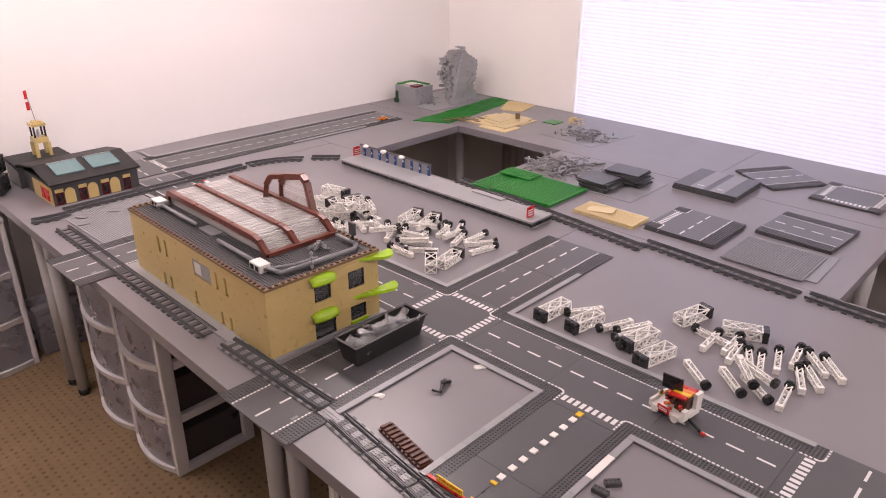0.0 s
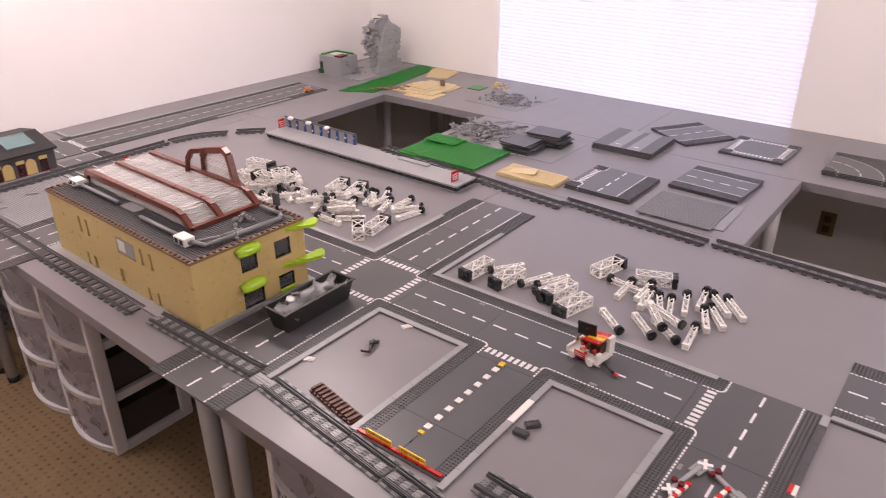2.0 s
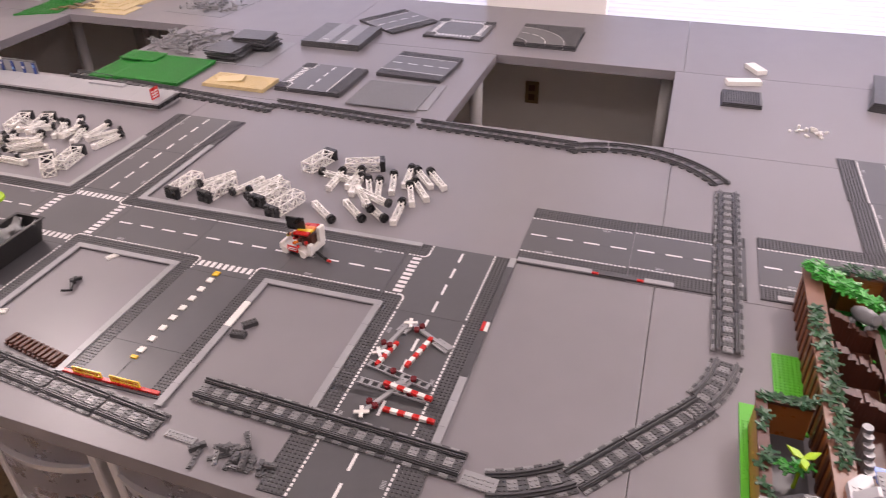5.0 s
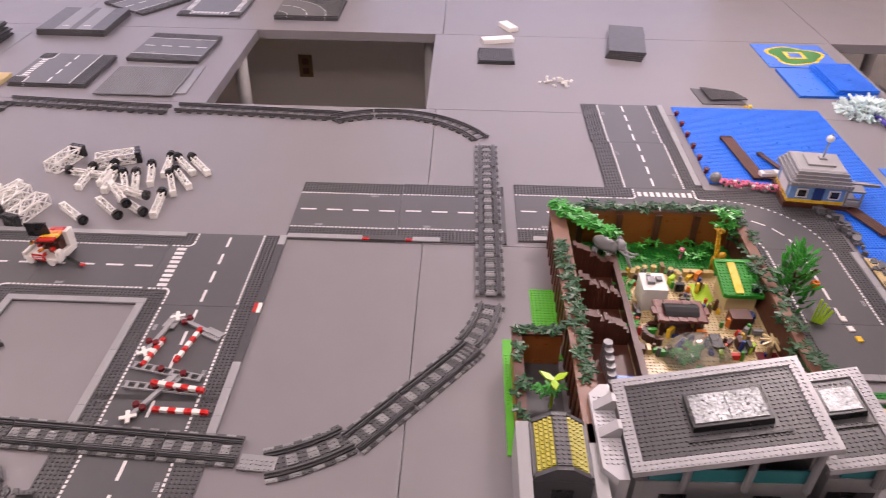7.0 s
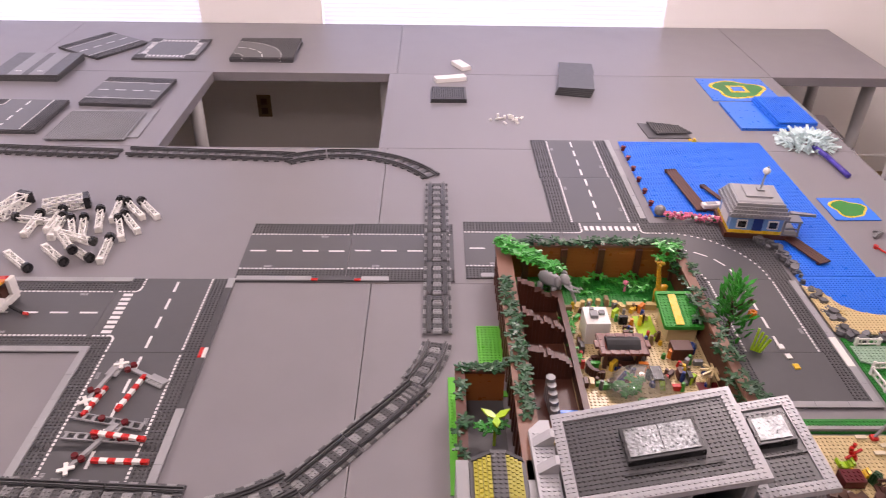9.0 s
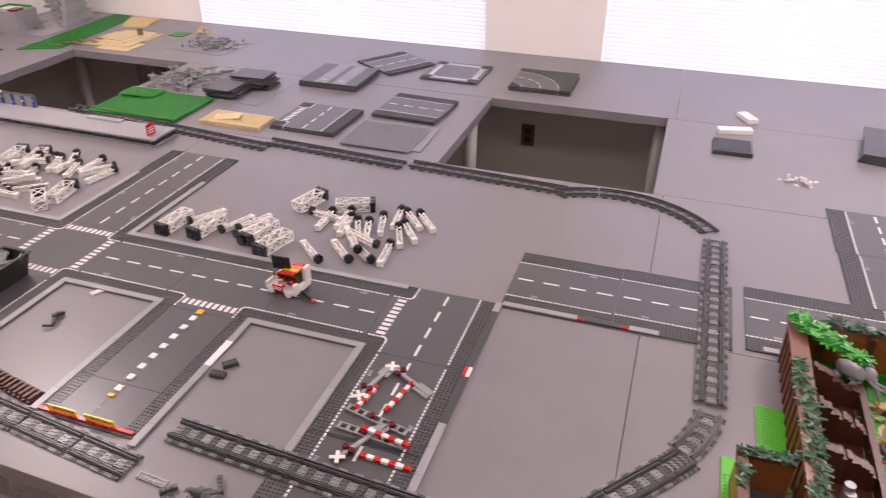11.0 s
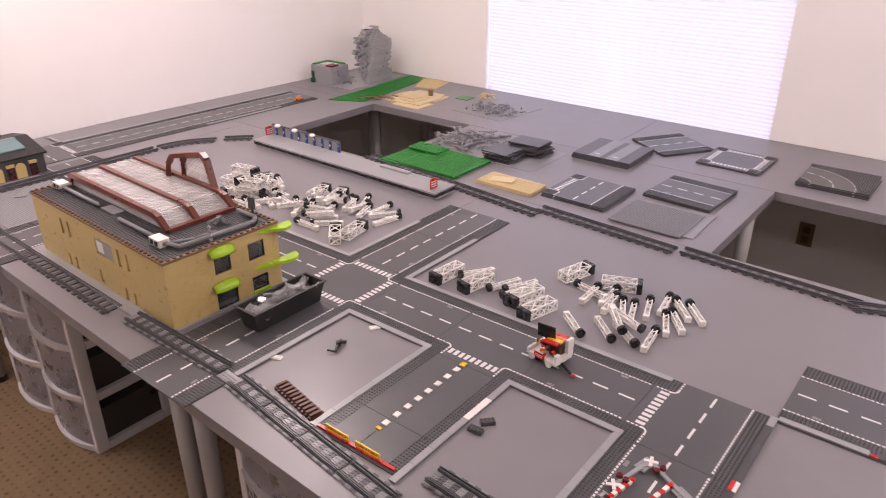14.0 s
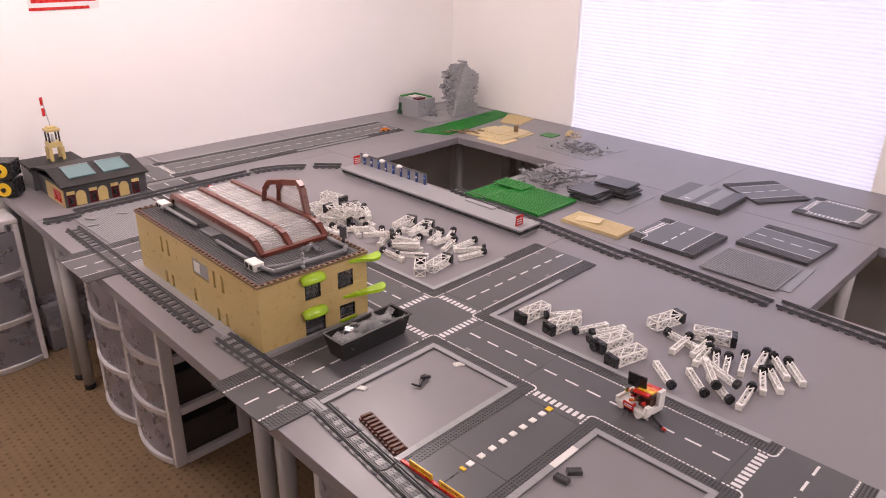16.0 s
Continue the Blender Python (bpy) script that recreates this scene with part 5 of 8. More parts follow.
for k in range(4):
    y = -0.05 - k * 0.085 + 0.003
    w = quick("window", [(0.0002, y - 0.0135, 0.003, 0.003, y + 0.0135, 0.036)], M_DKRED, st, "dark red framed window")
    quick("pane", [(0.0031, y - 0.009, 0.008, 0.0036, y + 0.009, 0.032)], M_BLACK, w)
    quick("lintel", [(0.0002, y - 0.015, 0.037, 0.006, y + 0.015, 0.046)], M_TAN, st, "tan lintel", bevel=0.0006)
quick("end_wall", [(-0.2, -SL - 0.0028, 0.0, -0.004, -SL - 0.0002, 0.05)], M_TAN, st, "tan end wall")
quick("red_panel", [(-0.11, -SL - 0.005, 0.01, -0.03, -SL - 0.003, 0.042)], M_RED, st, "red panel")
quick("wing", [(-0.445, -0.345, 0, -SD - 0.0005, -0.14, 0.062)], M_DKGREY, st)
quick("wing_roof", [(-0.45, -0.35, 0.0622, -SD + 0.002, -0.135, 0.072)], M_ROOF, st, "flat black roof")
TXc, TYc = -0.365, -0.222


def tower_height(z):
    return 0.0722 + (z - 0.0722) * 0.8


for sx in (-1, 1):
    for sy in (-1, 1):
        quick("tower_leg", [(TXc + sx * 0.024 - 0.006, TYc + sy * 0.024 - 0.006, tower_height(0.0722), TXc + sx * 0.024 + 0.006, TYc + sy * 0.024 + 0.006, tower_height(0.1220))], M_TAN, st, "tan tower leg")
        quick("column", [(TXc + sx * 0.02 - 0.003, TYc + sy * 0.02 - 0.003, tower_height(0.1420), TXc + sx * 0.02 + 0.003, TYc + sy * 0.02 + 0.003, tower_height(0.1820))], M_BLACK, st, "black column")
quick("tower_belt", [(TXc - 0.027, TYc - 0.027, tower_height(0.1222), TXc + 0.027, TYc + 0.027, tower_height(0.1420))], M_TAN, st, bevel=0.002)
bm = B()
cyl(bm, TXc, TYc, tower_height(0.1420), tower_height(0.1694), 0.009, 12, r2=0.004)
part("bell", bm, M_STEEL, st, "grey bell")
quick("tower_cap", [(TXc - 0.027, TYc - 0.027, tower_height(0.1822), TXc + 0.027, TYc + 0.027, tower_height(0.1920)), (TXc - 0.016, TYc - 0.016, tower_height(0.1920), TXc + 0.016, TYc + 0.016, tower_height(0.1994))], M_TAN, st, bevel=0.001)
bm = B()
bar(bm, (TXc, TYc, tower_height(0.1994)), (TXc - 0.006, TYc - 0.012, tower_height(0.3095)), 0.0016, 6)
part("flagpole", bm, M_GREY, st)
for z0 in (0.2382, 0.2782):
    quick("flag", [(TXc - 0.006, TYc - 0.020, tower_height(z0), TXc - 0.0035, TYc - 0.008, tower_height(z0 + 0.03))], M_RED, st, "small red flag")

# ---- grey castle and the landscape plates by the corner ----
ct = thing("toy_castle", "light grey toy castle with a tall stepped tower, half built", "toy castle", pose(0.04, 0.01, 0.0003))
quick("baseplate", [(-2.02, 1.64, 0, -1.68, 2.12, 0.003)], M_GREY, ct)
bm = B()
random.seed(8)
box(bm, -2.01, 1.65, 0.003, -1.84, 1.79, 0.104)
for k in range(10):
    x = -1.838 - random.uniform(-0.004, 0.01)
    z = 0.01 + random.uniform(0, 0.07)
    y = random.uniform(1.655, 1.77)
    box(bm, x - 0.01, y, z, x + 0.004, y + 0.02, z + 0.014)
part("gatehouse", bm, M_GREY, ct, bevel=0.0006)
quick("gate_edge", [(-2.005, 1.772, 0.1042, -1.86, 1.786, 0.112), (-2.008, 1.66, 0.1042, -1.99, 1.7715, 0.112)], M_GREEN, ct, "green plates along the edge")
quick("gate_patch", [(-1.98, 1.70, 0.1042, -1.90, 1.76, 0.1075)], M_WHITE, ct, "white plate")
quick("red_tile", [(-1.895, 1.66, 0.1042, -1.85, 1.72, 0.114)], M_DKRED, ct)
quick("vine", [(-2.0, 1.64, 0.03, -1.985, 1.6496, 0.07), (-2.01, 1.638, 0.0035, -1.98, 1.6496, 0.028)], M_DKGREEN, ct, "dark green vine")
for k in range(24):
    z0, z1 = 0.0031 + 0.0128 * k, 0.0031 + 0.0128 * (k + 1) - 0.0003
    jag = random.uniform(-0.009, 0.009)
    top = max(0, k - 18)
    bm = B()
    # the smooth eastern wall, its southern edge leaning, its northern edge ragged
    box(bm, -1.708, 1.80 + 0.0036 * k + 0.004 * top, z0, -1.684, 2.0 + jag - 0.022 * top - (0.03 if 4 < k < 9 else 0), z1)
    if k % 2 and k < 17:
        for _ in range(2):
            y = random.uniform(1.86, 1.97)
            box(bm, -1.6841, y, z0 + 0.001, -1.679, y + random.uniform(0.01, 0.03), z1 - 0.001)
    part("tower_course", bm, M_GREY, ct)
    # the ragged block behind it, overhanging to the west
    w = 0.045 + 0.065 * min(1, k / 9) + random.uniform(-0.012, 0.012) - 0.022 * max(0, k - 19)
    bm = B()
    box(bm, -1.7085 - w, 1.85 + random.uniform(-0.012, 0.012) + 0.012 * max(0, k - 20), z0, -1.7085, 1.985 - 0.012 * top, z1)
    for _ in range(3):
        x, d = -1.7085 - random.uniform(0.02, max(0.03, w)), random.uniform(0.006, 0.02)
        box(bm, x - 0.012, 1.84 - d, z0 + 0.0004, x + 0.012, 1.87, z1 - 0.0004)
    part("back_course", bm, M_GREY, ct)
for k in range(3):
    quick("merlon", [(-1.73 - 0.03 * k, 1.90 + 0.012 * k, 0.3104, -1.712 - 0.03 * k, 1.93 + 0.012 * k, 0.322 - 0.003 * k)], M_GREY, ct)
for k in range(14):
    y, z = random.uniform(1.89, 1.97), random.uniform(0.06, 0.24)
    quick("arrow_slot", [(-1.6838, y, z, -1.6832, y + 0.004, z + 0.008)], M_DKGREY, ct)
heap("castle_rubble", "loose grey bricks and steps at the foot of the castle", -1.88, 1.72, -1.72, 1.83, 30, M_HEAP_LT, 0.03, 0.012, 0.03)


def flat_plate(name, label, pts, z0, h, material, rows=True, group=""):
    ob = thing(name, label, "plate", pose(0, 0, z0), group)
    bm = B()
    prism(bm, pts, 0.0002, h)
    part("plate", bm, material, ob)
    if rows:
        xs, ys = [p[0] for p in pts], [p[1] for p in pts]

        def outside(x, y):
            c = False
            for (ax, ay), (bx, by) in zip(pts, pts[1:] + pts[:1]):
                if (ay > y) != (by > y) and x < (bx - ax) * (y - ay) / (by - ay) + ax:
                    c = not c
            return not c
        bm = B()
        studs(bm, min(xs), min(ys), int((max(xs) - min(xs)) / S), int((max(ys) - min(ys)) / S), h, skip=outside)
        tagged(part("studs", bm, material, ob), kind="stuff")
    return ob


def rect(x0, y0, x1, y1):
    return [(x0, y0), (x1, y0), (x1, y1), (x0, y1)]


flat_plate("green_baseplate", "green studded strip of landscape on the table", [(-1.578, 1.42), (-1.40, 1.51), (-1.44, 1.85), (-1.487, 2.15), (-1.625, 2.17), (-1.595, 1.8)], 0.0, 0.004, M_GREEN)
site(0.045, -0.035)
ls = thing("sand_landscape", "tan stepped landscape of toy plates beside the green strip", "landscape", pose(0, 0, 0.0003))
random.seed(15)
layers = [rect(-1.45, 1.595, -1.10, 1.95)]
for k, (x0, y0, x1, y1) in enumerate(((-1.45, 1.60, -1.11, 1.94), (-1.40, 1.64, -1.14, 1.90), (-1.36, 1.66, -1.18, 1.86), (-1.33, 1.70, -1.22, 1.82))):
    for j in range(7):
        dx, dy = random.uniform(-0.03, 0.03), random.uniform(-0.03, 0.03)
        w, h = (x1 - x0) * random.uniform(0.35, 0.6), (y1 - y0) * random.uniform(0.35, 0.6)
        ux, uy = random.uniform(x0, x1 - w), random.uniform(y0, y1 - h)
        quick("terrace", [(ux, uy, 0.0032 * k + 0.0001 * j, ux + w, uy + h, 0.0032 * (k + 1) + 0.0002 * j)], M_SAND, ls)
quick("stump", [(-1.225, 1.83, 0.013, -1.205, 1.85, 0.045)], M_DKTAN, ls, "dark tan stump", bevel=0.003)
site(0.06, -0.09)
flat_plate("tan_baseplate", "tan studded plate by the window", [(-1.46, 2.03), (-1.34, 2.07), (-1.38, 2.25), (-1.57, 2.24)], 0.0, 0.004, M_SAND)
flat_plate("green_tile", "small green plate on the table", rect(-1.12, 1.97, -1.04, 2.05), 0.0, 0.0034, M_GREEN, False)
for k in range(9):
    x, y = -1.52 + 0.016 * k, 1.62 + 0.022 * (k % 4) + 0.012 * k
    flat_plate("dark_tan_plate", "dark olive plate lying on the green strip", rect(x, y, x + 0.04, y + 0.02), 0.0058 + 0.0034 * (k % 2), 0.0032, M_DKTAN, False, "dark landscape plates")
heap("small_tan_parts", "small heap of tan and grey toy parts by the window", -1.06, 2.03, -0.94, 2.16, 20, M_SAND, 0.02, 0.012, 0.03)
site()
flat_plate("thin_grey_sheet", "thin grey sheet under sorted parts", [(-0.929, 1.678), (-0.605, 1.657), (-0.568, 1.99), (-0.896, 1.955)], 0.0, 0.0012, M_MIDGREY, False)
oc = thing("orange_toy_car", "small orange toy car on the road", "toy car", pose(-1.70, 1.31, TH + 0.0004, 0, 0, 78))
quick("body", [(-0.028, -0.012, 0.003, 0.028, 0.012, 0.009), (-0.012, -0.010, 0.009, 0.014, 0.010, 0.016)], M_ORANGE, oc, bevel=0.0015)
for u in (-0.016, 0.016):
    for v in (-0.013, 0.010):
        bm = B()
        cyl(bm, 0, 0, 0, 0.003, 0.0045, 10, m=pose(u, v + 0.003, 0.0046, 90, 0, 0))
        part("wheel", bm, M_BLACK, oc)

# ---- stacks of plates on the far tables ----
for k in range(3):
    flat_plate("green_baseplate", "green studded baseplate in a loose stack", rect(-0.565 + 0.004 * k, 0.852, -0.285 + 0.003 * k, 1.112), 0.0052 * k, 0.0034, M_GREEN, k == 2, "green baseplates")
for k in range(2):
    flat_plate("green_baseplate", "green studded baseplate in a loose stack", rect(-0.665, 0.845 + 0.003 * k, -0.57, 1.08), 0.0052 * k, 0.0034, M_GREEN, k == 1, "green baseplates")
flat_plate("green_baseplate", "narrow green plate on top of the stack", rect(-0.66, 1.02, -0.50, 1.115), 0.0165, 0.0034, M_GREEN, True, "green baseplates")
for k in range(3):
    flat_plate("tan_baseplate", "tan studded baseplate in a stack", rect(-0.2 + 0.002 * k, 0.888, 0.052, 1.005 + 0.001 * k), 0.0045 * k, 0.0034, M_SAND, k == 2, "tan baseplates")
lo = thing("tan_plate", "loose tan plate tilted on the tan stack", "plate", pose(-0.11, 0.945, 0.0145, 3, -4, 12))
quick("plate", [(-0.05, -0.025, 0.0003, 0.05, 0.025, 0.0034)], M_SAND, lo)


def plate_stack(kind, x, y, n, rz=0, wob=1.5):
    for k in range(n):
        road_plate(kind, x + random.uniform(-0.003, 0.003), y + random.uniform(-0.003, 0.003), rz + random.uniform(-wob, wob), 0.0051 * k, "stacked road plates")


random.seed(31)
plate_stack("tee", 0.206, 1.054, 3, 270)
plate_stack("straight", 0.506, 1.282, 3, -2)
plate_stack("bend", 0.912, 1.762, 4, 0)
plate_stack("cross", 0.515, 1.778, 2, -3, 4)
plate_stack("straight", 0.213, 1.815, 2, 62, 8)
for k in range(6):
    ob = thing("driveway_plate", "dark grey studded plate with a lighter smooth strip, stacked", "road plate", pose(0.072 + random.uniform(-0.002, 0.002), 1.522, 0.0042 * k, 0, 0, random.uniform(-1, 1)), "stacked driveway plates")
    quick("base", [(-0.128, -0.128, 0.0002, 0.128, 0.128, 0.0040)], M_DKGREY, ob)
    if k == 5:
        quick("strip", [(-0.06, -0.127, 0.0041, -0.006, 0.127, 0.0048), (0.02, -0.127, 0.0041, 0.075, 0.127, 0.0048)], M_MIDGREY, ob)
        quick("mark", [(-0.045, -0.09, 0.0049, -0.02, -0.084, 0.0052), (0.035, -0.09, 0.0049, 0.06, -0.084, 0.0052)], M_PRINT, ob)
flat_plate("grey_baseplate", "light grey studded baseplate lying on the table", rect(0.378, 0.872, 0.63, 1.10), 0.0052, 0.0034, M_MIDGREY, True, "grey baseplates")
flat_plate("grey_baseplate", "light grey studded baseplate under another", [(0.40, 0.875), (0.665, 0.90), (0.66, 1.13), (0.40, 1.12)], 0.0, 0.0034, M_MIDGREY, False, "grey baseplates")
flat_plate("thin_grey_sheet", "thin grey sheet under stacked slabs", rect(-0.385, 1.12, -0.09, 1.42), 0.0, 0.0012, M_MIDGREY, False)
for k in range(9):
    ob = thing("grey_slab", "dark grey smooth plate in an untidy stack", "plate", pose(-0.275 + random.uniform(-0.012, 0.012), 1.205 + random.uniform(-0.01, 0.01), 0.0014 + 0.0042 * k, 0, 0, random.uniform(-9, 9)), "stacked grey slabs")
    quick("plate", [(-0.064, -0.064, 0.0001, 0.064, 0.064, 0.0040)], M_DKGREY, ob)
for k in range(12):
    ob = thing("grey_slab", "dark grey smooth plate in an untidy stack", "plate", pose(-0.225 + random.uniform(-0.012, 0.012), 1.335 + random.uniform(-0.01, 0.01), 0.0014 + 0.0042 * k, 0, 0, random.uniform(-9, 9)), "stacked grey slabs")
    quick("plate", [(-0.075, -0.055, 0.0001, 0.075, 0.055, 0.0040)], M_DKGREY, ob)
flat_plate("grey_baseplate", "large light grey baseplate beside the road", rect(-1.505, -0.445, -1.155, -0.132), 0.0, 0.0034, M_GREY, True, "grey baseplates")

# ---- loose things on the eastern tables ----
for k in range(3):
    flat_plate("grey_plate", "dark grey studded plate in a small stack", rect(1.597 + 0.002 * k, 1.22, 1.727, 1.345), 0.0054 * k, 0.0034, M_DKGREY, True, "dark grey plates")
for x, y, a, l in ((1.672, 1.448, 14, 0.12), (1.718, 1.60, -62, 0.09)):
    ob = thing("white_brick", "long white smooth brick lying on the table", "brick", pose(x, y, 0.0003, 0, 0, a), "loose white bricks")
    quick("brick", [(-l / 2, -0.02, 0, l / 2, 0.02, 0.016)], M_WHITE, ob, bevel=0.001)
for k in range(5):
    ob = thing("stacked_grey_plate", "dark grey panel in a leaning stack", "panel", pose(2.150, 1.428, 0.0003 + 0.0068 * k, 0, 0, -13 + 1.2 * k), "stacked grey panels")
    quick("panel", [(-0.065, -0.14, 0, 0.065, 0.14, 0.0062)], M_DKGREY, ob, bevel=0.001)
heap("small_white_parts", "small heap of white toy parts", 1.80, 1.04, 1.91, 1.11, 16, M_WHITE, 0.012, 0.008, 0.02)
for k, a in enumerate((-4, 6)):
    flat_plate("grey_plate", "dark grey studded plate lying loose", [(2.31 + 0.03 * k, 0.93 + 0.02 * k), (2.45 + 0.01 * k, 0.93 + 0.03 * k), (2.43, 1.02), (2.30 + 0.03 * k, 1.05)], 0.0054 * k, 0.0034, M_DKGREY, k == 1, "dark grey plates")
heap("small_yellow_parts", "two or three small yellow toy parts", 2.42, 0.89, 2.48, 0.92, 4, M_YELLOW, 0.002, 0.008, 0.016)


site(0.025, 0.045)


def island(x0, y0, x1, y1, label):
    ob = thing("island_baseplate", label, "baseplate", pose((x0 + x1) / 2, (y0 + y1) / 2, 0), "island baseplates")
    hx, hy = (x1 - x0) / 2, (y1 - y0) / 2
    quick("plate", [(-hx, -hy, 0.0002, hx, hy, 0.003)], M_BLUE, ob)

    def blob(s, seed):
        random.seed(seed)
        return [(hx * s * (1 + 0.12 * math.sin(3 * a + 1) + 0.07 * math.sin(5 * a)) * math.cos(a), hy * s * (1 + 0.12 * math.sin(3 * a + 1) + 0.07 * math.sin(5 * a)) * math.sin(a)) for a in [2 * math.pi * k / 40 for k in range(40)]]
    bm = B()
    prism(bm, blob(0.78, 1), 0.0031, 0.0036)
    part("shore", bm, M_YELLOW, ob, "yellow shore")
    bm = B()
    prism(bm, blob(0.68, 1), 0.0037, 0.0041)
    part("meadow", bm, M_GREEN, ob, "green meadow")
    if hx > 0.1:
        quick("pond_rim", [(-0.035, -0.035, 0.0042, 0.035, 0.035, 0.0046)], M_YELLOW, ob)
        quick("pond", [(-0.022, -0.022, 0.0047, 0.022, 0.022, 0.005)], M_BLUE, ob, "blue pond")


island(2.605, 1.215, 2.86, 1.445, "blue baseplate printed with a green island and pond")
island(2.662, 0.37, 2.785, 0.49, "small blue baseplate printed with a green island")
for k in range(2):
    flat_plate("blue_baseplate", "bright blue studded baseplate in a stack", rect(2.615, 0.955, 2.868, 1.19), 0.0052 * k, 0.0034, M_BLUE, False, "blue baseplates")
for k in range(3):
    flat_plate("blue_baseplate", "smaller bright blue baseplate on the stack", rect(2.735 + 0.004 * k, 0.97, 2.874, 1.205), 0.0106 + 0.0052 * k, 0.0034, M_BLUE, k == 2, "blue baseplates")
du = thing("feather_duster", "pale blue and white fluffy duster with a purple handle", "duster", pose(2.79, 0.855, 0.0))
random.seed(77)
bm = B()
for k in range(420):
    a, r = random.uniform(0, 2 * math.pi), random.random() ** 0.6
    p = Vector((0.085 * r * math.cos(a), 0.075 * r * math.sin(a), 0.006 + 0.03 * (1 - r * r) * random.random()))
    m = Matrix.Translation(p) @ Euler((random.uniform(-1, 1), random.uniform(-1, 1), a)).to_matrix().to_4x4()
    box(bm, 0, -0.004, 0, random.uniform(0.015, 0.03), 0.004, 0.0015, m)
part("fluff", bm, plastic("duster_fluff", (0.62, 0.75, 0.75), 0.9, island=0.3), du)
bm = B()
for a, b in (((0.0, -0.05, 0.014), (0.012, -0.12, 0.012)), ((0.012, -0.12, 0.012), (0.022, -0.24, 0.008))):
    bar(bm, a, b, 0.008, 10)
part("handle", bm, plastic("purple_plastic", (0.06, 0.04, 0.33), 0.3), du, "purple handle", smooth=True)
rs = thing("red_toy_rod", "red plastic rod with knobbed ends lying loose", "toy part", pose(2.70, 0.235, 0.0003, 0, 0, -68))
bm = B()
bar(bm, (0, 0, 0.004), (0.075, 0, 0.004), 0.0025, 8)
for u in (0, 0.075):
    cyl(bm, u, 0, 0, 0.008, 0.006, 8)
part("rod", bm, M_RED, rs)
gt = thing("grey_toy_tool", "small dark grey jointed toy part", "toy part", pose(2.735, 0.29, 0.0003, 0, 0, 30))
bm = B()
stick(bm, (-0.02, 0, 0.004), (0.0, 0, 0.014), 0.006)
stick(bm, (0.0, 0, 0.014), (0.022, 0.004, 0.004), 0.006)
stick(bm, (0.0, 0, 0.014), (0.006, 0.018, 0.004), 0.005)
part("body", bm, M_DKGREY, gt)

site(0.012, 0.033)
# ---- harbour: blue water plates, quay, beach and green ----
flat_plate("blue_baseplate", "bright blue studded baseplates laid as water", [(2.19, 0.396), (2.456, 0.396), (2.456, 0.12), (2.648, 0.12), (2.648, 0.866), (2.19, 0.866)], 0.0, 0.003, M_BLUE, True, "blue baseplates")
flat_plate("blue_baseplate", "bright blue studded baseplate laid as water", rect(2.456, -0.09, 2.876, 0.117), 0.0, 0.003, M_BLUE, True, "blue baseplates")
flat_plate("beach", "curved tan beach of studded plates along the water", [(2.450, 0.075), (2.480, 0.060), (2.506, 0.0), (2.535, -0.022), (2.569, -0.033), (2.675, -0.052), (2.78, -0.062), (2.876, -0.064), (2.876, -0.105), (2.644, -0.105), (2.501, -0.098), (2.450, -0.09)], 0.0048, 0.0034, M_SAND, True)
flat_plate("green_baseplate", "green studded plate of the park", rect(2.456, -0.365, 2.876, -0.107), 0.0, 0.0034, M_GREEN, True, "park plates")
flat_plate("pale_green_path", "pale translucent green path across the park", [(2.46, -0.185), (2.49, -0.197), (2.62, -0.195), (2.876, -0.185), (2.876, -0.14), (2.46, -0.138)], 0.0052, 0.0032, M_PALEGREEN, True)
flat_plate("green_baseplate", "green studded strip behind the playground", rect(2.20, -0.372, 2.452, -0.338), 0.0, 0.0034, M_GREEN, True, "park plates")
flat_plate("sand_baseplate", "tan studded playground plate", rect(2.27, -0.86, 2.876, -0.378), 0.0, 0.0034, M_SAND, True, "playground plates")
random.seed(91)


def rocks(name, label, pts, n, material=None, spread=0.012, size=0.011, z=0.004):
    ob = thing(name, label, "rocks", pose(0, 0, 0), kind="stuff")
    bm = B()
    for k in range(n):
        t = random.uniform(0, len(pts) - 1.001)
        i, f = int(t), t - int(t)
        x = pts[i][0] * (1 - f) + pts[i + 1][0] * f + random.uniform(-spread, spread)
        y = pts[i][1] * (1 - f) + pts[i + 1][1] * f + random.uniform(-spread, spread)
        s = size * random.uniform(0.5, 1.1)
        prism(bm, [(s * random.uniform(0.6, 1.1) * math.cos(a), s * random.uniform(0.6, 1.1) * math.sin(a)) for a in [2 * math.pi * j / 6 for j in range(6)]], 0, s * random.uniform(0.5, 1.3), pose(x, y, z, random.uniform(-15, 15), random.uniform(-15, 15), random.uniform(0, 360)))
    part("stones", bm, material or plastic("dark_rock_plastic", (0.11, 0.11, 0.12), 0.4, island=0.5), ob)


rocks("quay_rocks", "row of dark grey toy rocks along the road's edge", [(2.30, 0.375), (2.37, 0.345), (2.42, 0.30), (2.455, 0.21), (2.465, 0.10), (2.467, -0.02), (2.475, -0.10)], 110)
rocks("beach_rocks", "row of grey toy rocks between the beach and the park", [(2.47, -0.105), (2.62, -0.115), (2.876, -0.11)], 60)
bd = thing("boulder", "round grey toy boulder by the water", "boulder", pose(2.205, 0.405, 0.003))
bm = B()
bmesh.ops.create_icosphere(bm, subdivisions=2, radius=0.016, matrix=Matrix.Translation((0, 0, 0.012)))
part("stone", bm, M_MIDGREY, bd)
fl = thing("flower_bed", "pink and white toy flowers along the quay", "flowers", pose(0, 0, 0.003), kind="stuff")
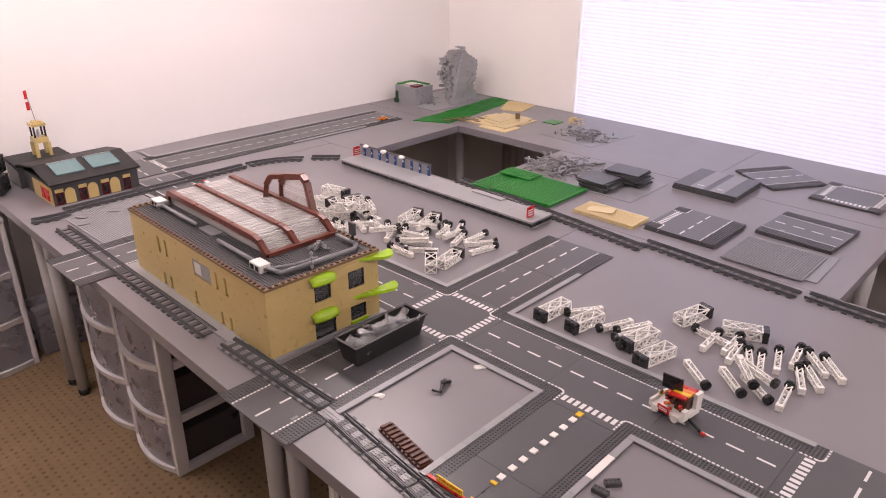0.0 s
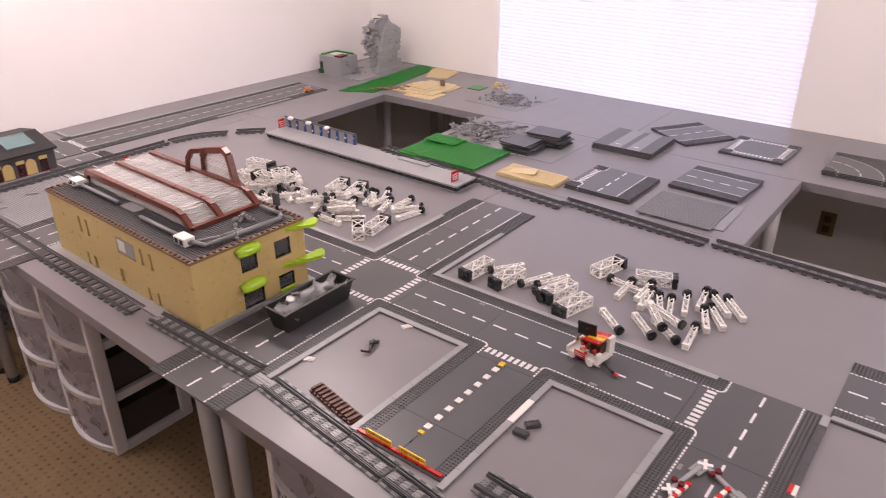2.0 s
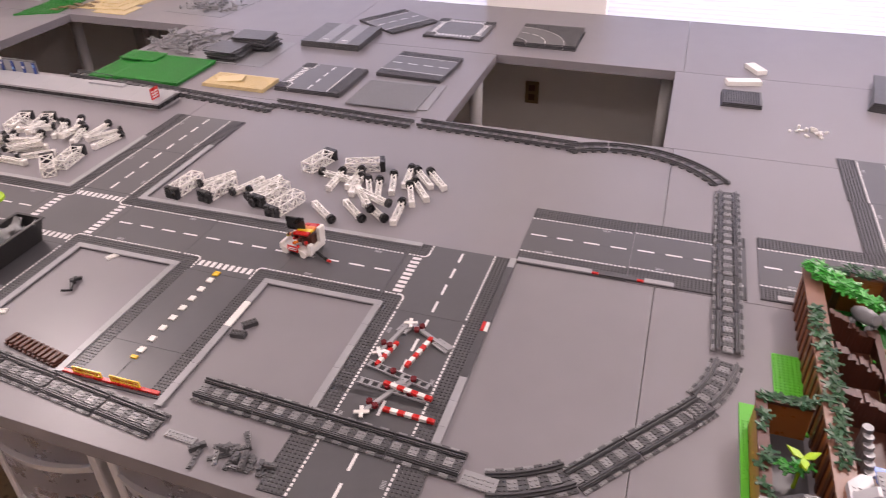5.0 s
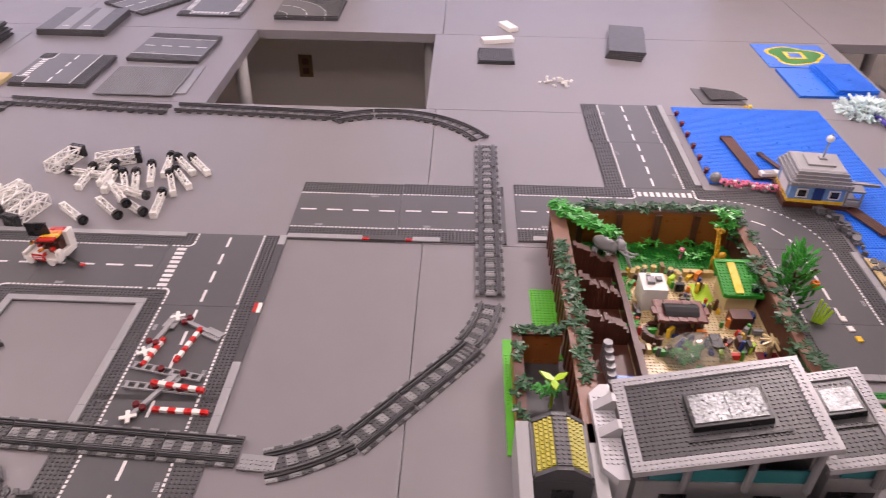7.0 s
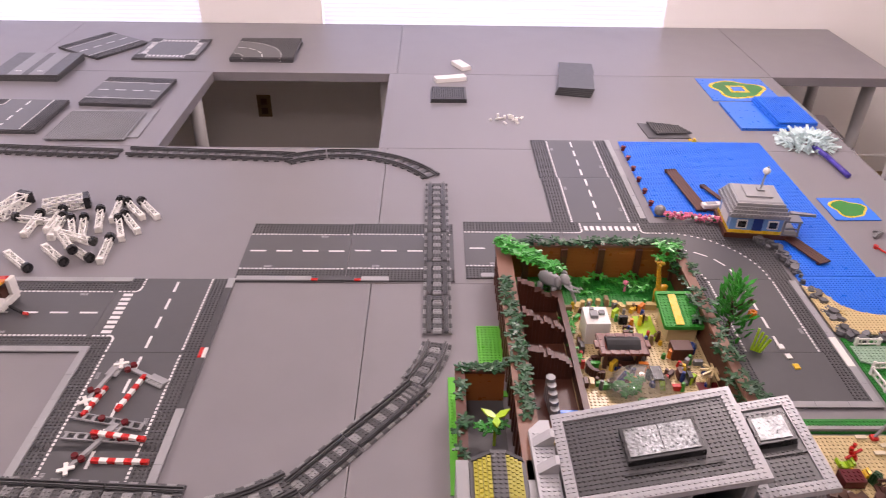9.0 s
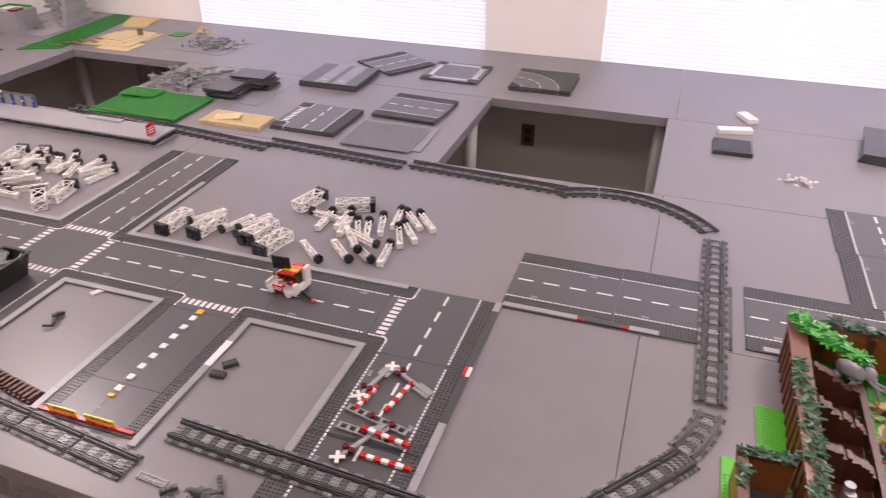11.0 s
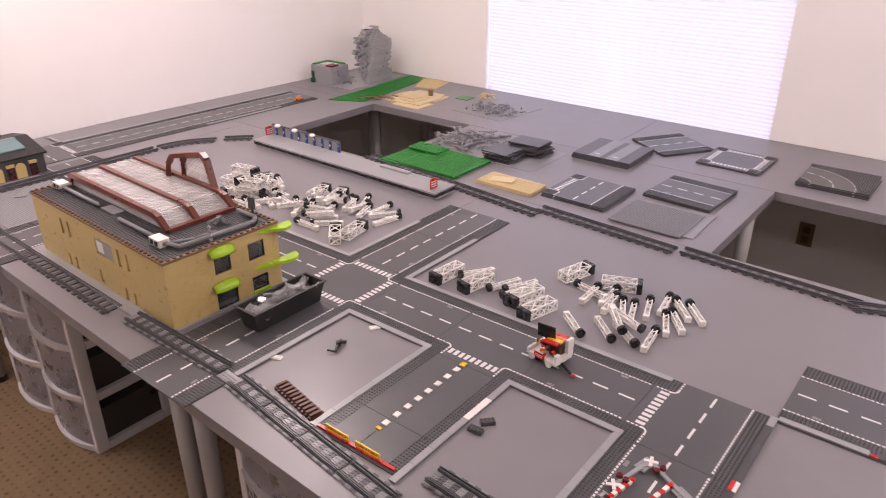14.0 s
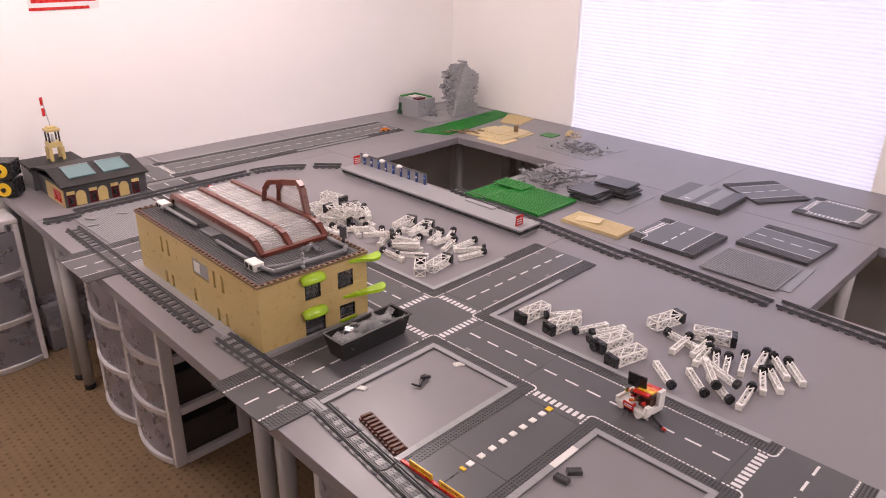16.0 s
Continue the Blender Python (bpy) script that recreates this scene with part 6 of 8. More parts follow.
for mname, material, n in (("pink_blossoms", M_PINK, 130), ("white_blossoms", M_WHITE, 22), ("leaves", M_DKGREEN, 24)):
    bm = B()
    for k in range(n):
        t = random.random()
        x, y = 2.215 + 0.155 * t + random.uniform(-0.006, 0.006), 0.380 - 0.030 * t * t + random.uniform(-0.01, 0.01)
        bmesh.ops.create_icosphere(bm, subdivisions=1, radius=random.uniform(0.003, 0.0055), matrix=Matrix.Translation((x, y, random.uniform(0.004, 0.018))))
    part(mname, bm, material, fl)
for k in range(6):
    ob = thing("bollard", "small dark red toy bollard on the quay", "bollard", pose(2.192, 0.45 + k * 0.07, 0.0032), "quay bollards")
    bm = B()
    cyl(bm, 0, 0, 0, 0.009, 0.0055, 10)
    cyl(bm, 0, 0, 0.009, 0.014, 0.0075, 10)
    part("post", bm, M_DKRED, ob)


def jetty(x0, y0, x1, y1, w, label="reddish brown plank jetty over the water"):
    d = math.hypot(x1 - x0, y1 - y0)
    ob = thing("jetty", label, "jetty", pose(x0, y0, 0.0049, 0, 0, math.degrees(math.atan2(y1 - y0, x1 - x0))), "jetties")
    n = max(2, round(w / 0.008))
    for k in range(n):
        quick("plank", [(0, -w / 2 + k * w / n + 0.0003, 0.004, d, -w / 2 + (k + 1) * w / n - 0.0003, 0.0075)], M_BROWN, ob)
    quick("beam", [(0.004, -w / 2, 0, 0.012, w / 2, 0.0039), (d - 0.012, -w / 2, 0, d - 0.004, w / 2, 0.0039)], M_BROWN, ob)
    bm = B()
    studs(bm, 0.0, -w / 2, 2, n, 0.0075)
    part("studs", bm, M_BROWN, ob)


jetty(2.30, 0.655, 2.325, 0.415, 0.034)
jetty(2.325, 0.43, 2.40, 0.415, 0.026)
jetty(2.365, 0.56, 2.40, 0.46, 0.014)
jetty(2.41, 0.50, 2.425, 0.44, 0.014)
jetty(2.47, 0.36, 2.545, 0.165, 0.034)
bo = thing("toy_boat", "small white toy rowing boat with grey stripes", "toy boat", pose(2.355, 0.43, 0.0125, 0, 0, 8))
bm = B()
prism(bm, [(-0.03, -0.01), (0.015, -0.011), (0.032, 0), (0.015, 0.011), (-0.03, 0.01)], 0, 0.012)
part("hull", bm, M_WHITE, bo, bevel=0.002)
quick("seat", [(-0.02, -0.007, 0.0122, 0.008, 0.007, 0.0135)], M_GREY, bo)

hb = thing("harbour_house", "medium blue toy boathouse with a light grey mansard roof", "toy building", pose(2.418, 0.335, 0.0049, 0, 0, -6) @ Matrix.Scale(1.08, 4))
quick("plinth", [(-0.068, -0.05, 0, 0.075, 0.06, 0.012)], M_BROWN, hb)
quick("wall", [(-0.06, -0.045, 0.0121, 0.06, 0.055, 0.058)], M_MEDBLUE, hb)
quick("skirting", [(-0.0615, -0.0465, 0.0122, 0.0615, 0.0565, 0.020)], M_YELLOW, hb, "yellow skirting")
dr = quick("door", [(-0.008, -0.0475, 0.0205, 0.014, -0.0452, 0.054)], M_DKBLUE, hb, "dark blue door")
quick("lintel", [(-0.011, -0.0485, 0.0542, 0.017, -0.0452, 0.0575)], M_WHITE, dr)
for u in (-0.045, 0.026):
    w = quick("window", [(u, -0.0478, 0.026, u + 0.024, -0.0452, 0.048)], M_WHITE, hb, "white framed window")
    quick("pane", [(u + 0.003, -0.0482, 0.029, u + 0.021, -0.0479, 0.045)], M_BLACK, w)
quick("side_sign", [(-0.0632, -0.03, 0.024, -0.0618, 0.03, 0.052)], M_WHITE, hb, "white sign board")
bm = B()
rr = [(0.068, 0.062, 0.058), (0.068, 0.062, 0.064), (0.052, 0.046, 0.092), (0.048, 0.042, 0.094)]
prev = None
for hx, hy, z in rr:
    ringv = [bm.verts.new(c) for c in ((-hx, -hy + 0.005, z), (hx, -hy + 0.005, z), (hx, hy + 0.005, z), (-hx, hy + 0.005, z))]
    if prev:
        for k in range(4):
            bm.faces.new((prev[k], prev[(k + 1) % 4], ringv[(k + 1) % 4], ringv[k]))
    else:
        bm.faces.new(ringv[::-1])
    prev = ringv
bm.faces.new(prev)
part("roof", bm, M_GREY, hb, "light grey mansard roof")
bm = B()
for k in range(4):
    t = k / 3.5
    hx, hy, z = 0.0685 - 0.016 * t, 0.0625 - 0.016 * t, 0.066 + 0.026 * t
    for sx in range(16):
        u = -hx + (sx + 0.5) * 2 * hx / 16
        box(bm, u - 0.0032, -hy + 0.002, z - 0.002, u + 0.0032, -hy + 0.0056, z + 0.004)
        box(bm, -hx - 0.0006, -hy + 0.008 + (sx + 0.2) * (2 * hy - 0.01) / 16, z - 0.002, -hx + 0.003, -hy + 0.008 + (sx + 0.9) * (2 * hy - 0.01) / 16, z + 0.004)
tagged(part("roof_tiles", bm, M_GREY, hb), kind="stuff")
quick("roof_top", [(-0.03, -0.022, 0.0942, 0.03, 0.03, 0.099)], M_GREY, hb, bevel=0.001)
bm = B()
bar(bm, (0.008, 0.01, 0.099), (0.014, 0.012, 0.16), 0.0024, 8)
box(bm, 0.0, 0.002, 0.099, 0.016, 0.018, 0.103)
part("mast", bm, M_GREY, hb)
bm = B()
bmesh.ops.create_icosphere(bm, subdivisions=2, radius=0.009, matrix=Matrix.Translation((0.012, 0.012, 0.148)))
part("radar", bm, M_WHITE, hb, "white radar ball")
quick("porch", [(0.0605, -0.05, 0.0122, 0.1, 0.02, 0.016), (0.0605, -0.052, 0.016, 0.064, -0.048, 0.05), (0.094, -0.052, 0.016, 0.098, -0.048, 0.05), (0.0605, -0.053, 0.05, 0.1, -0.02, 0.054), (0.066, -0.052, 0.03, 0.094, -0.0495, 0.034)], M_MIDGREY, hb, "grey railed porch")
bm = B()
bar(bm, (-0.02, 0.1, 0), (-0.02, 0.1, 0.055), 0.0022, 8)
prism(bm, [(-0.008, -0.008), (0.008, -0.008), (0.008, 0.008), (-0.008, 0.008)], 0.0, 0.006, pose(-0.02, 0.1, 0.05, 0, 0, 20))
part("flag_buoy", bm, M_ORANGE, hb)
bm = B()
for k in range(3):
    stick(bm, (0.085, -0.01 + 0.004 * k, 0.05), (0.135, -0.03 + 0.02 * k, 0.06 - 0.01 * k), 0.006)
part("crane", bm, M_MIDGREY, hb, "grey and white crane arm")

# ---- park fences and playground ----
site()


def fence(ax, ay, bx, by):
    """A low white fence from a to b: two end posts, two rails and thin pickets."""
    l = math.hypot(bx - ax, by - ay)
    ob = thing("fence", "white toy fence on the green park plate", "fence", pose(ax, ay, 0.0052, 0, 0, math.degrees(math.atan2(by - ay, bx - ax))), "park fences")
    quick("rail", [(0.003, -0.0016, 0.0135, l - 0.003, 0.0016, 0.017)], M_WHITE, ob)
    quick("rail", [(0.003, -0.0016, 0.0012, l - 0.003, 0.0016, 0.0042)], M_WHITE, ob)
    for u in (0.0, l - 0.006):
        bm = B()
        box(bm, u, -0.0034, 0, u + 0.006, 0.0034, 0.018)
        cyl(bm, u + 0.003, 0, 0.018, 0.0196, 0.0024, 8)
        part("end_post", bm, M_WHITE, ob)
    for k in range(1, 4):
        quick("picket", [(k * l / 4 - 0.0013, -0.0012, 0.0042, k * l / 4 + 0.0013, 0.0012, 0.0135)], M_WHITE, ob)


fence(2.484, -0.098, 2.537, -0.099)
fence(2.484, -0.172, 2.540, -0.170)
fence(2.475, -0.184, 2.478, -0.240)
fence(2.479, -0.243, 2.475, -0.300)
stp = thing("beach_steps", "reddish brown toy steps down to the beach", "steps", pose(2.575, -0.083, 0.0052))
for k in range(6):
    quick("step", [(-0.018, -0.026 + 0.0085 * k, 0, 0.018, -0.0185 + 0.0085 * k, 0.0165 - 0.0022 * k)], M_RUST, stp, bevel=0.0004)
for x, y, material, label in ((2.546, -0.181, M_DKGREY, "dark grey toy pot by the white fence"), (2.571, -0.171, M_DKGREEN, "dark green toy bush by the white fence")):
    pt = thing("planter_pot" if material is M_DKGREY else "toy_bush", label, "pot" if material is M_DKGREY else "plant", pose(x, y, 0.0052))
    bm = B()
    cyl(bm, 0, 0, 0, 0.010, 0.007, 12, r2=0.012)
    cyl(bm, 0, 0, 0.010, 0.016, 0.012, 12)
    part("pot", bm, material, pt)
    bm = B()
    for k in range(7):
        a = k * 0.9
        cyl(bm, 0.006 * math.cos(a), 0.006 * math.sin(a), 0.016, 0.019 + 0.0015 * (k % 3), 0.0032, 7, r2=0.0018)
    part("top", bm, material, pt)
kp = thing("playground_edge", "light grey kerb round the playground", "kerb", pose(0, 0, 0.0052))
quick("tile", [(2.283, -0.337, 0, 2.452, -0.329, 0.0064)], M_GREY, kp, bevel=0.0004)
quick("tile", [(2.278, -0.81, 0, 2.2828, -0.329, 0.0064)], M_GREY, kp)
bm = B()
prism(bm, [(2.4525, -0.329), (2.4525, -0.337), (2.471, -0.384), (2.479, -0.381), (2.460, -0.330)], 0, 0.0064)
part("tile", bm, M_GREY, kp, bevel=0.0004)
bm = B()
prism(bm, [(2.471, -0.3845), (2.479, -0.3815), (2.492, -0.47), (2.484, -0.47)], 0, 0.0064)
part("tile", bm, M_GREY, kp, bevel=0.0004)

# swing: a beam along y on two splayed pairs of legs, red joints and red seats
sw = thing("toy_swing", "grey toy swing frame with red joints and red seats", "toy swing", pose(2.431, -0.353, 0.0052, 0, 0, -88))
for u in (0.0, 0.17):
    for q in (-0.036, 0.036):
        bm = B()
        stick(bm, (u, q, 0.004), (u, 0.002 if q > 0 else -0.002, 0.084), 0.0042)
        leg = part("leg", bm, M_GREY, sw)
        quick("foot", [(u - 0.006, q - 0.006, 0, u + 0.006, q + 0.006, 0.0062)], M_RED, leg, "red foot", bevel=0.0006)
    bm = B()
    cyl(bm, 0, 0, -0.008, 0.008, 0.0065, 10, m=pose(u, 0, 0.086, 0, 90, 0))
    part("joint", bm, M_RED, sw, "red joint at the beam's end")
bm = B()
for k in range(9):
    cyl(bm, 0, 0, 0, 0.0166, 0.0036 if k % 2 else 0.0042, 8, m=pose(0.010 + 0.0168 * k, 0, 0.086, 0, 90, 0))
part("beam", bm, M_GREY, sw)
for k in range(3):
    u = 0.042 + k * 0.0435
    bm = B()
    box(bm, u - 0.010, -0.008, 0.024, u + 0.010, 0.008, 0.0275)
    box(bm, u - 0.010, 0.006, 0.0275, u + 0.010, 0.008, 0.036)
    studs(bm, u - 0.008, -0.008, 2, 1, 0.0275)
    seat = part("seat", bm, M_RED, sw, "red seat")
    bm = B()
    for q in (-0.008, 0.008):
        bar(bm, (u + q, 0, 0.0275), (u + q, 0, 0.083), 0.0009, 5)
    part("chain", bm, M_BLACK, seat)
for x, y, a in ((2.408, -0.371, 8), (2.388, -0.389, 0), (2.411, -0.402, 4), (2.372, -0.352, 0), (2.425, -0.418, 0)):
    ob = thing("pale_tile", "small pale smooth tile on the studded sand", "tile", pose(x, y, 0.0068, 0, 0, a), "pale sand tiles")
    quick("tile", [(-0.010, -0.0038, 0, 0.010, 0.0038, 0.0022)], M_IVORY, ob, bevel=0.0003)

# rope bridge with a lattice rail between rough brown posts
sb = thing("rope_bridge", "brown toy bridge with lattice rails on rough posts", "toy bridge", pose(2.307, -0.502, 0.0052, 0, 0, -3))
for u, v, h in ((0.004, -0.012, 0.046), (0.026, -0.008, 0.034), (0.17, 0.0, 0.046)):
    bm = B()
    for k in range(5):
        cyl(bm, u + 0.002 * (k % 2), v, k * h / 5, (k + 1) * h / 5, 0.011 - 0.0008 * k, 8, r2=0.013 - 0.0008 * k)
    part("post", bm, M_BROWN, sb)
bm = B()
for k in range(20):
    u = 0.004 + k * 0.0085
    z = 0.040 - 0.006 * math.sin(math.pi * k / 19)
    box(bm, u, -0.012, z, u + 0.0068, 0.012, z + 0.003)
tagged(part("slats", bm, M_BROWN, sb), kind="stuff")
for v in (-0.0125, 0.0125):
    bm = B()
    for k in range(14):
        u = 0.006 + k * 0.012
        z = 0.043 - 0.006 * math.sin(math.pi * k / 13)
        stick(bm, (u, v, z), (u + 0.012, v, z + 0.012), 0.0016)
        stick(bm, (u, v, z + 0.012), (u + 0.012, v, z), 0.0016)
        box(bm, u, v - 0.0015, z + 0.0115, u + 0.0122, v + 0.0015, z + 0.0145)
    tagged(part("lattice_rail", bm, M_BROWN, sb), kind="stuff")
rocks("brown_rocks", "heap of brown toy rocks beside the bridge", [(2.262, -0.500), (2.278, -0.505), (2.296, -0.512)], 46, plastic("brown_rock_plastic", (0.1, 0.04, 0.02), 0.4, island=0.4), 0.014, 0.012, 0.018)

# carousel of bright parts beside the bridge
for x, y, material, label, shape in ((2.310, -0.418, M_LIME, "lime green curved toy seat on the sand", 0), (2.326, -0.407, M_RED, "red toy creature shape on the sand", 1), (2.306, -0.450, M_DKRED, "dark red toy box on the sand", 2), (2.326, -0.439, M_YELLOW, "yellow toy cradle on the sand", 0), (2.346, -0.452, M_DKGREEN, "dark green toy ball plant on the sand", 3)):
    ob = thing("playground_toy", label, "toy part", pose(x, y, 0.0068), "bright playground parts")
    bm = B()
    if shape == 0:
        for k in range(7):
            a = math.pi * (0.1 + 0.8 * k / 6)
            box(bm, -0.003, -0.007, -0.002, 0.003, 0.007, 0.002, pose(0.014 * math.cos(a), 0, 0.016 - 0.013 * math.sin(a), 0, 90 - math.degrees(a), 0))
    elif shape == 1:
        for k in range(6):
            cyl(bm, 0.004 * math.sin(k * 1.3), 0.002 * k - 0.004, 0.006 * k, 0.006 * k + 0.007, 0.0055 - 0.0004 * k, 8)
        stick(bm, (0, 0, 0.018), (0.015, 0.004, 0.026), 0.004)
        stick(bm, (0, 0, 0.018), (-0.013, -0.004, 0.012), 0.004)
    elif shape == 2:
        box(bm, -0.018, -0.014, 0, 0.018, 0.014, 0.016)
        studs(bm, -0.016, -0.012, 4, 3, 0.016)
    else:
        for k in range(12):
            a = k * 2.4
            r = 0.008 * math.sqrt(k / 12)
            cyl(bm, r * math.cos(a), r * math.sin(a), 0, 0.024 - 0.5 * r, 0.004, 7, r2=0.0022)
    part("body", bm, material, ob)
    bm = B()
    cyl(bm, 0, 0, -0.0015, 0.003, 0.006, 10)
    part("foot", bm, M_BLACK, ob)
rl = thing("toy_cart_track", "grey toy machine with red ends in the playground", "toy machine", pose(2.312, -0.553, 0.0068, 0, 0, 5))
quick("bed", [(-0.045, -0.012, 0.006, 0.045, 0.012, 0.013)], M_GREY, rl, bevel=0.0006)
for k in range(9):
    quick("grille", [(-0.036 + 0.0085 * k, -0.009, 0.0131, -0.0315 + 0.0085 * k, 0.009, 0.0162)], M_MIDGREY, rl)
for u in (-0.052, 0.040):
    quick("end_block", [(u, -0.015, 0, u + 0.012, 0.015, 0.024)], M_RED, rl, "red end block", bevel=0.0008)
# tan star lying on the beach
st = thing("starfish", "tan toy starfish lying on the beach", "starfish", pose(2.504, 0.009, 0.0068, 0, 0, 12))
bm = B()
prism(bm, [((0.017 if k % 2 == 0 else 0.0062) * math.cos(math.pi * k / 5), (0.017 if k % 2 == 0 else 0.0062) * math.sin(math.pi * k / 5)) for k in range(10)], 0, 0.004)
cyl(bm, 0, 0, 0.004, 0.007, 0.005, 8, r2=0.002)
part("body", bm, M_TAN, st, bevel=0.0006)
site(0.008, 0.05)
for k in range(3):
    ob = thing("lane_tile", "small yellow tile on the road" if k == 2 else "small white tile on the road", "tile", pose(2.320 + 0.004 * k, -0.155 - k * 0.030, TH, 0, 0, 4), "row of lane tiles")
    quick("tile", [(-0.006, -0.0072, 0.0002, 0.006, 0.0072, 0.0034)], M_YELLOW if k == 2 else M_WHITE, ob, bevel=0.0003)

site(-0.013, 0.034)
# ---- the zoo: brown walled enclosure with foliage on its rim ----
ZX0, ZX1, ZY0, ZY1, ZH = 1.765, 2.185, -0.40, 0.112, 0.098


def sprig(bm, x, y, z, s=0.013, n=5, droop=0.004):
    """A flat many-fingered leaf of toy foliage."""
    a0 = random.uniform(0, 6.28)
    for k in range(n):
        a = a0 + 2 * math.pi * k / n + random.uniform(-0.2, 0.2)
        r = s * random.uniform(0.8, 1.2)
        dz = random.uniform(-droop, droop)
        m = pose(x, y, z, 0, 0, math.degrees(a)) @ pose(0, 0, 0, random.uniform(-25, 25), math.degrees(math.atan2(-dz, r)), 0)
        prism(bm, [(0, -0.0014), (r * 0.45, -0.0036), (r * 0.6, -0.0012), (r * 0.8, -0.0032), (r, 0), (r * 0.8, 0.0032), (r * 0.6, 0.0012), (r * 0.45, 0.0036), (0, 0.0014)], 0, 0.0016, m)


def courses(bm, material, parent, label):
    """Each course of a wall as a part of its own."""
    seen = set()
    bm.verts.index_update()
    groups = []
    for v in bm.verts:
        if v.index in seen:
            continue
        todo, got = [v], set()
        while todo:
            a = todo.pop()
            if a.index in got:
                continue
            got.add(a.index)
            todo += [e.other_vert(a) for e in a.link_edges]
        seen |= got
        groups.append(got)
    for got in groups:
        b2, tr = B(), {}
        for f in bm.faces:
            if f.verts[0].index in got:
                b2.faces.new([tr.setdefault(v.index, None) or tr.update({v.index: b2.verts.new(v.co)}) or tr[v.index] for v in f.verts])
        part("brick_course", b2, material, parent, label)
    bm.free()


zo = thing("toy_zoo", "walled toy zoo of orange and brown bricks, foliage along its rim", "toy building", pose(0, 0, 0.0003))
quick("floor", [(ZX0 + 0.02, ZY0, 0.0, ZX1 - 0.012, ZY1 - 0.012, 0.006)], M_SAND, zo, "tan floor")
quick("lawn", [(ZX0 + 0.022, -0.01, 0.0061, ZX1 - 0.014, ZY1 - 0.013, 0.0095)], M_GREEN, zo, "green lawn")
bm = B()
studs(bm, ZX0 + 0.10, ZY0, 38, 46, 0.006)
tagged(part("floor_studs", bm, M_SAND, zo), kind="stuff")
bm = B()
studs(bm, ZX0 + 0.024, 0.0, 46, 12, 0.0095)
tagged(part("lawn_studs", bm, M_GREEN, zo), kind="stuff")
bm = B()
coursed(bm, "x", ZY1 - 0.010, -1, ZX0 + 0.012, ZX1 - 0.012, 0.0, ZH - 0.006, [], 0.009)
courses(bm, M_DKORANGE, zo, "dark orange brick course")
bm = B()
coursed(bm, "y", ZX0, -1, ZY0 - 0.15, ZY1, 0.0, ZH - 0.012, [], 0.012)
courses(bm, M_DKORANGE, zo, "dark orange brick course")
bm = B()
coursed(bm, "y", ZX1, 1, ZY0, ZY1, 0.0, ZH - 0.02, [], 0.012)
courses(bm, M_BROWN, zo, "reddish brown brick course")
for k in range(5):
    x = ZX0 + 0.06 + k * 0.085
    quick("pillar", [(x, ZY1 - 0.026, 0.0096, x + 0.014, ZY1 - 0.0195, ZH - 0.004)], M_BROWN, zo, "brown pillar")
for k in range(20):
    y = ZY0 - 0.13 + 0.032 * k
    quick("buttress", [(ZX0 - 0.0035, y, 0.0, ZX0 - 0.0005, y + 0.012, ZH - 0.014)], M_BROWN, zo)
quick("rim", [(ZX0 - 0.004, ZY0 - 0.15, ZH - 0.012, ZX0 + 0.03, ZY1, ZH - 0.006), (ZX0 + 0.03, ZY1 - 0.014, ZH - 0.0058, ZX1, ZY1 + 0.004, ZH - 0.001), (ZX1 - 0.018, ZY0, ZH - 0.02, ZX1 + 0.003, ZY1 - 0.015, ZH - 0.014)], M_RIM, zo, "dull brown rim")
random.seed(41)
bm = B()
for k in range(60):
    sprig(bm, ZX0 + 0.03 + (ZX1 - ZX0 - 0.03) * (k + random.random()) / 60, ZY1 - 0.006 + random.uniform(-0.008, 0.008), ZH + random.uniform(0.0, 0.012), 0.014)
for k in range(42):
    sprig(bm, ZX0 + 0.012 + random.uniform(-0.012, 0.014), ZY0 - 0.02 + 0.40 * (k + random.random()) / 42, ZH - 0.004 + random.uniform(0, 0.006), 0.015)
for k in range(64):
    sprig(bm, ZX1 - 0.014 + random.uniform(-0.012, 0.02), ZY0 + 0.02 + 0.47 * (k + random.random()) / 64, ZH - 0.024 + random.uniform(-0.012, 0.022), 0.014)
for k in range(22):
    sprig(bm, 2.19 + random.uniform(-0.02, 0.03), -0.33 + random.uniform(-0.05, 0.04), 0.05 + random.uniform(0, 0.03), 0.014)
tagged(part("dark_foliage", bm, M_DKGREEN, zo, "dark green toy foliage along the rim"), kind="stuff")
bm = B()
for k in range(90):
    t = random.random()
    sprig(bm, ZX0 + 0.005 + 0.125 * t + random.uniform(-0.015, 0.015), 0.10 - 0.105 * t + random.uniform(-0.018, 0.018), ZH + 0.004 - 0.01 * t + random.uniform(0, 0.012), 0.015)
for k in range(16):
    sprig(bm, 2.145 + random.uniform(-0.02, 0.02), 0.07 + random.uniform(-0.02, 0.02), ZH + 0.005 + random.uniform(-0.03, 0.02), 0.017)
tagged(part("bright_foliage", bm, M_LEAF, zo, "bright green toy branch over the corner"), kind="stuff")
bm = B()
for k in range(26):
    sprig(bm, random.uniform(1.83, 2.15), random.uniform(0.02, 0.085), random.uniform(0.012, 0.035), 0.016)
for k in range(12):
    sprig(bm, 1.905 + random.uniform(-0.01, 0.012), random.uniform(-0.25, -0.05), random.uniform(0.012, 0.03), 0.012)
tagged(part("bushes", bm, M_LEAF, zo), kind="stuff")
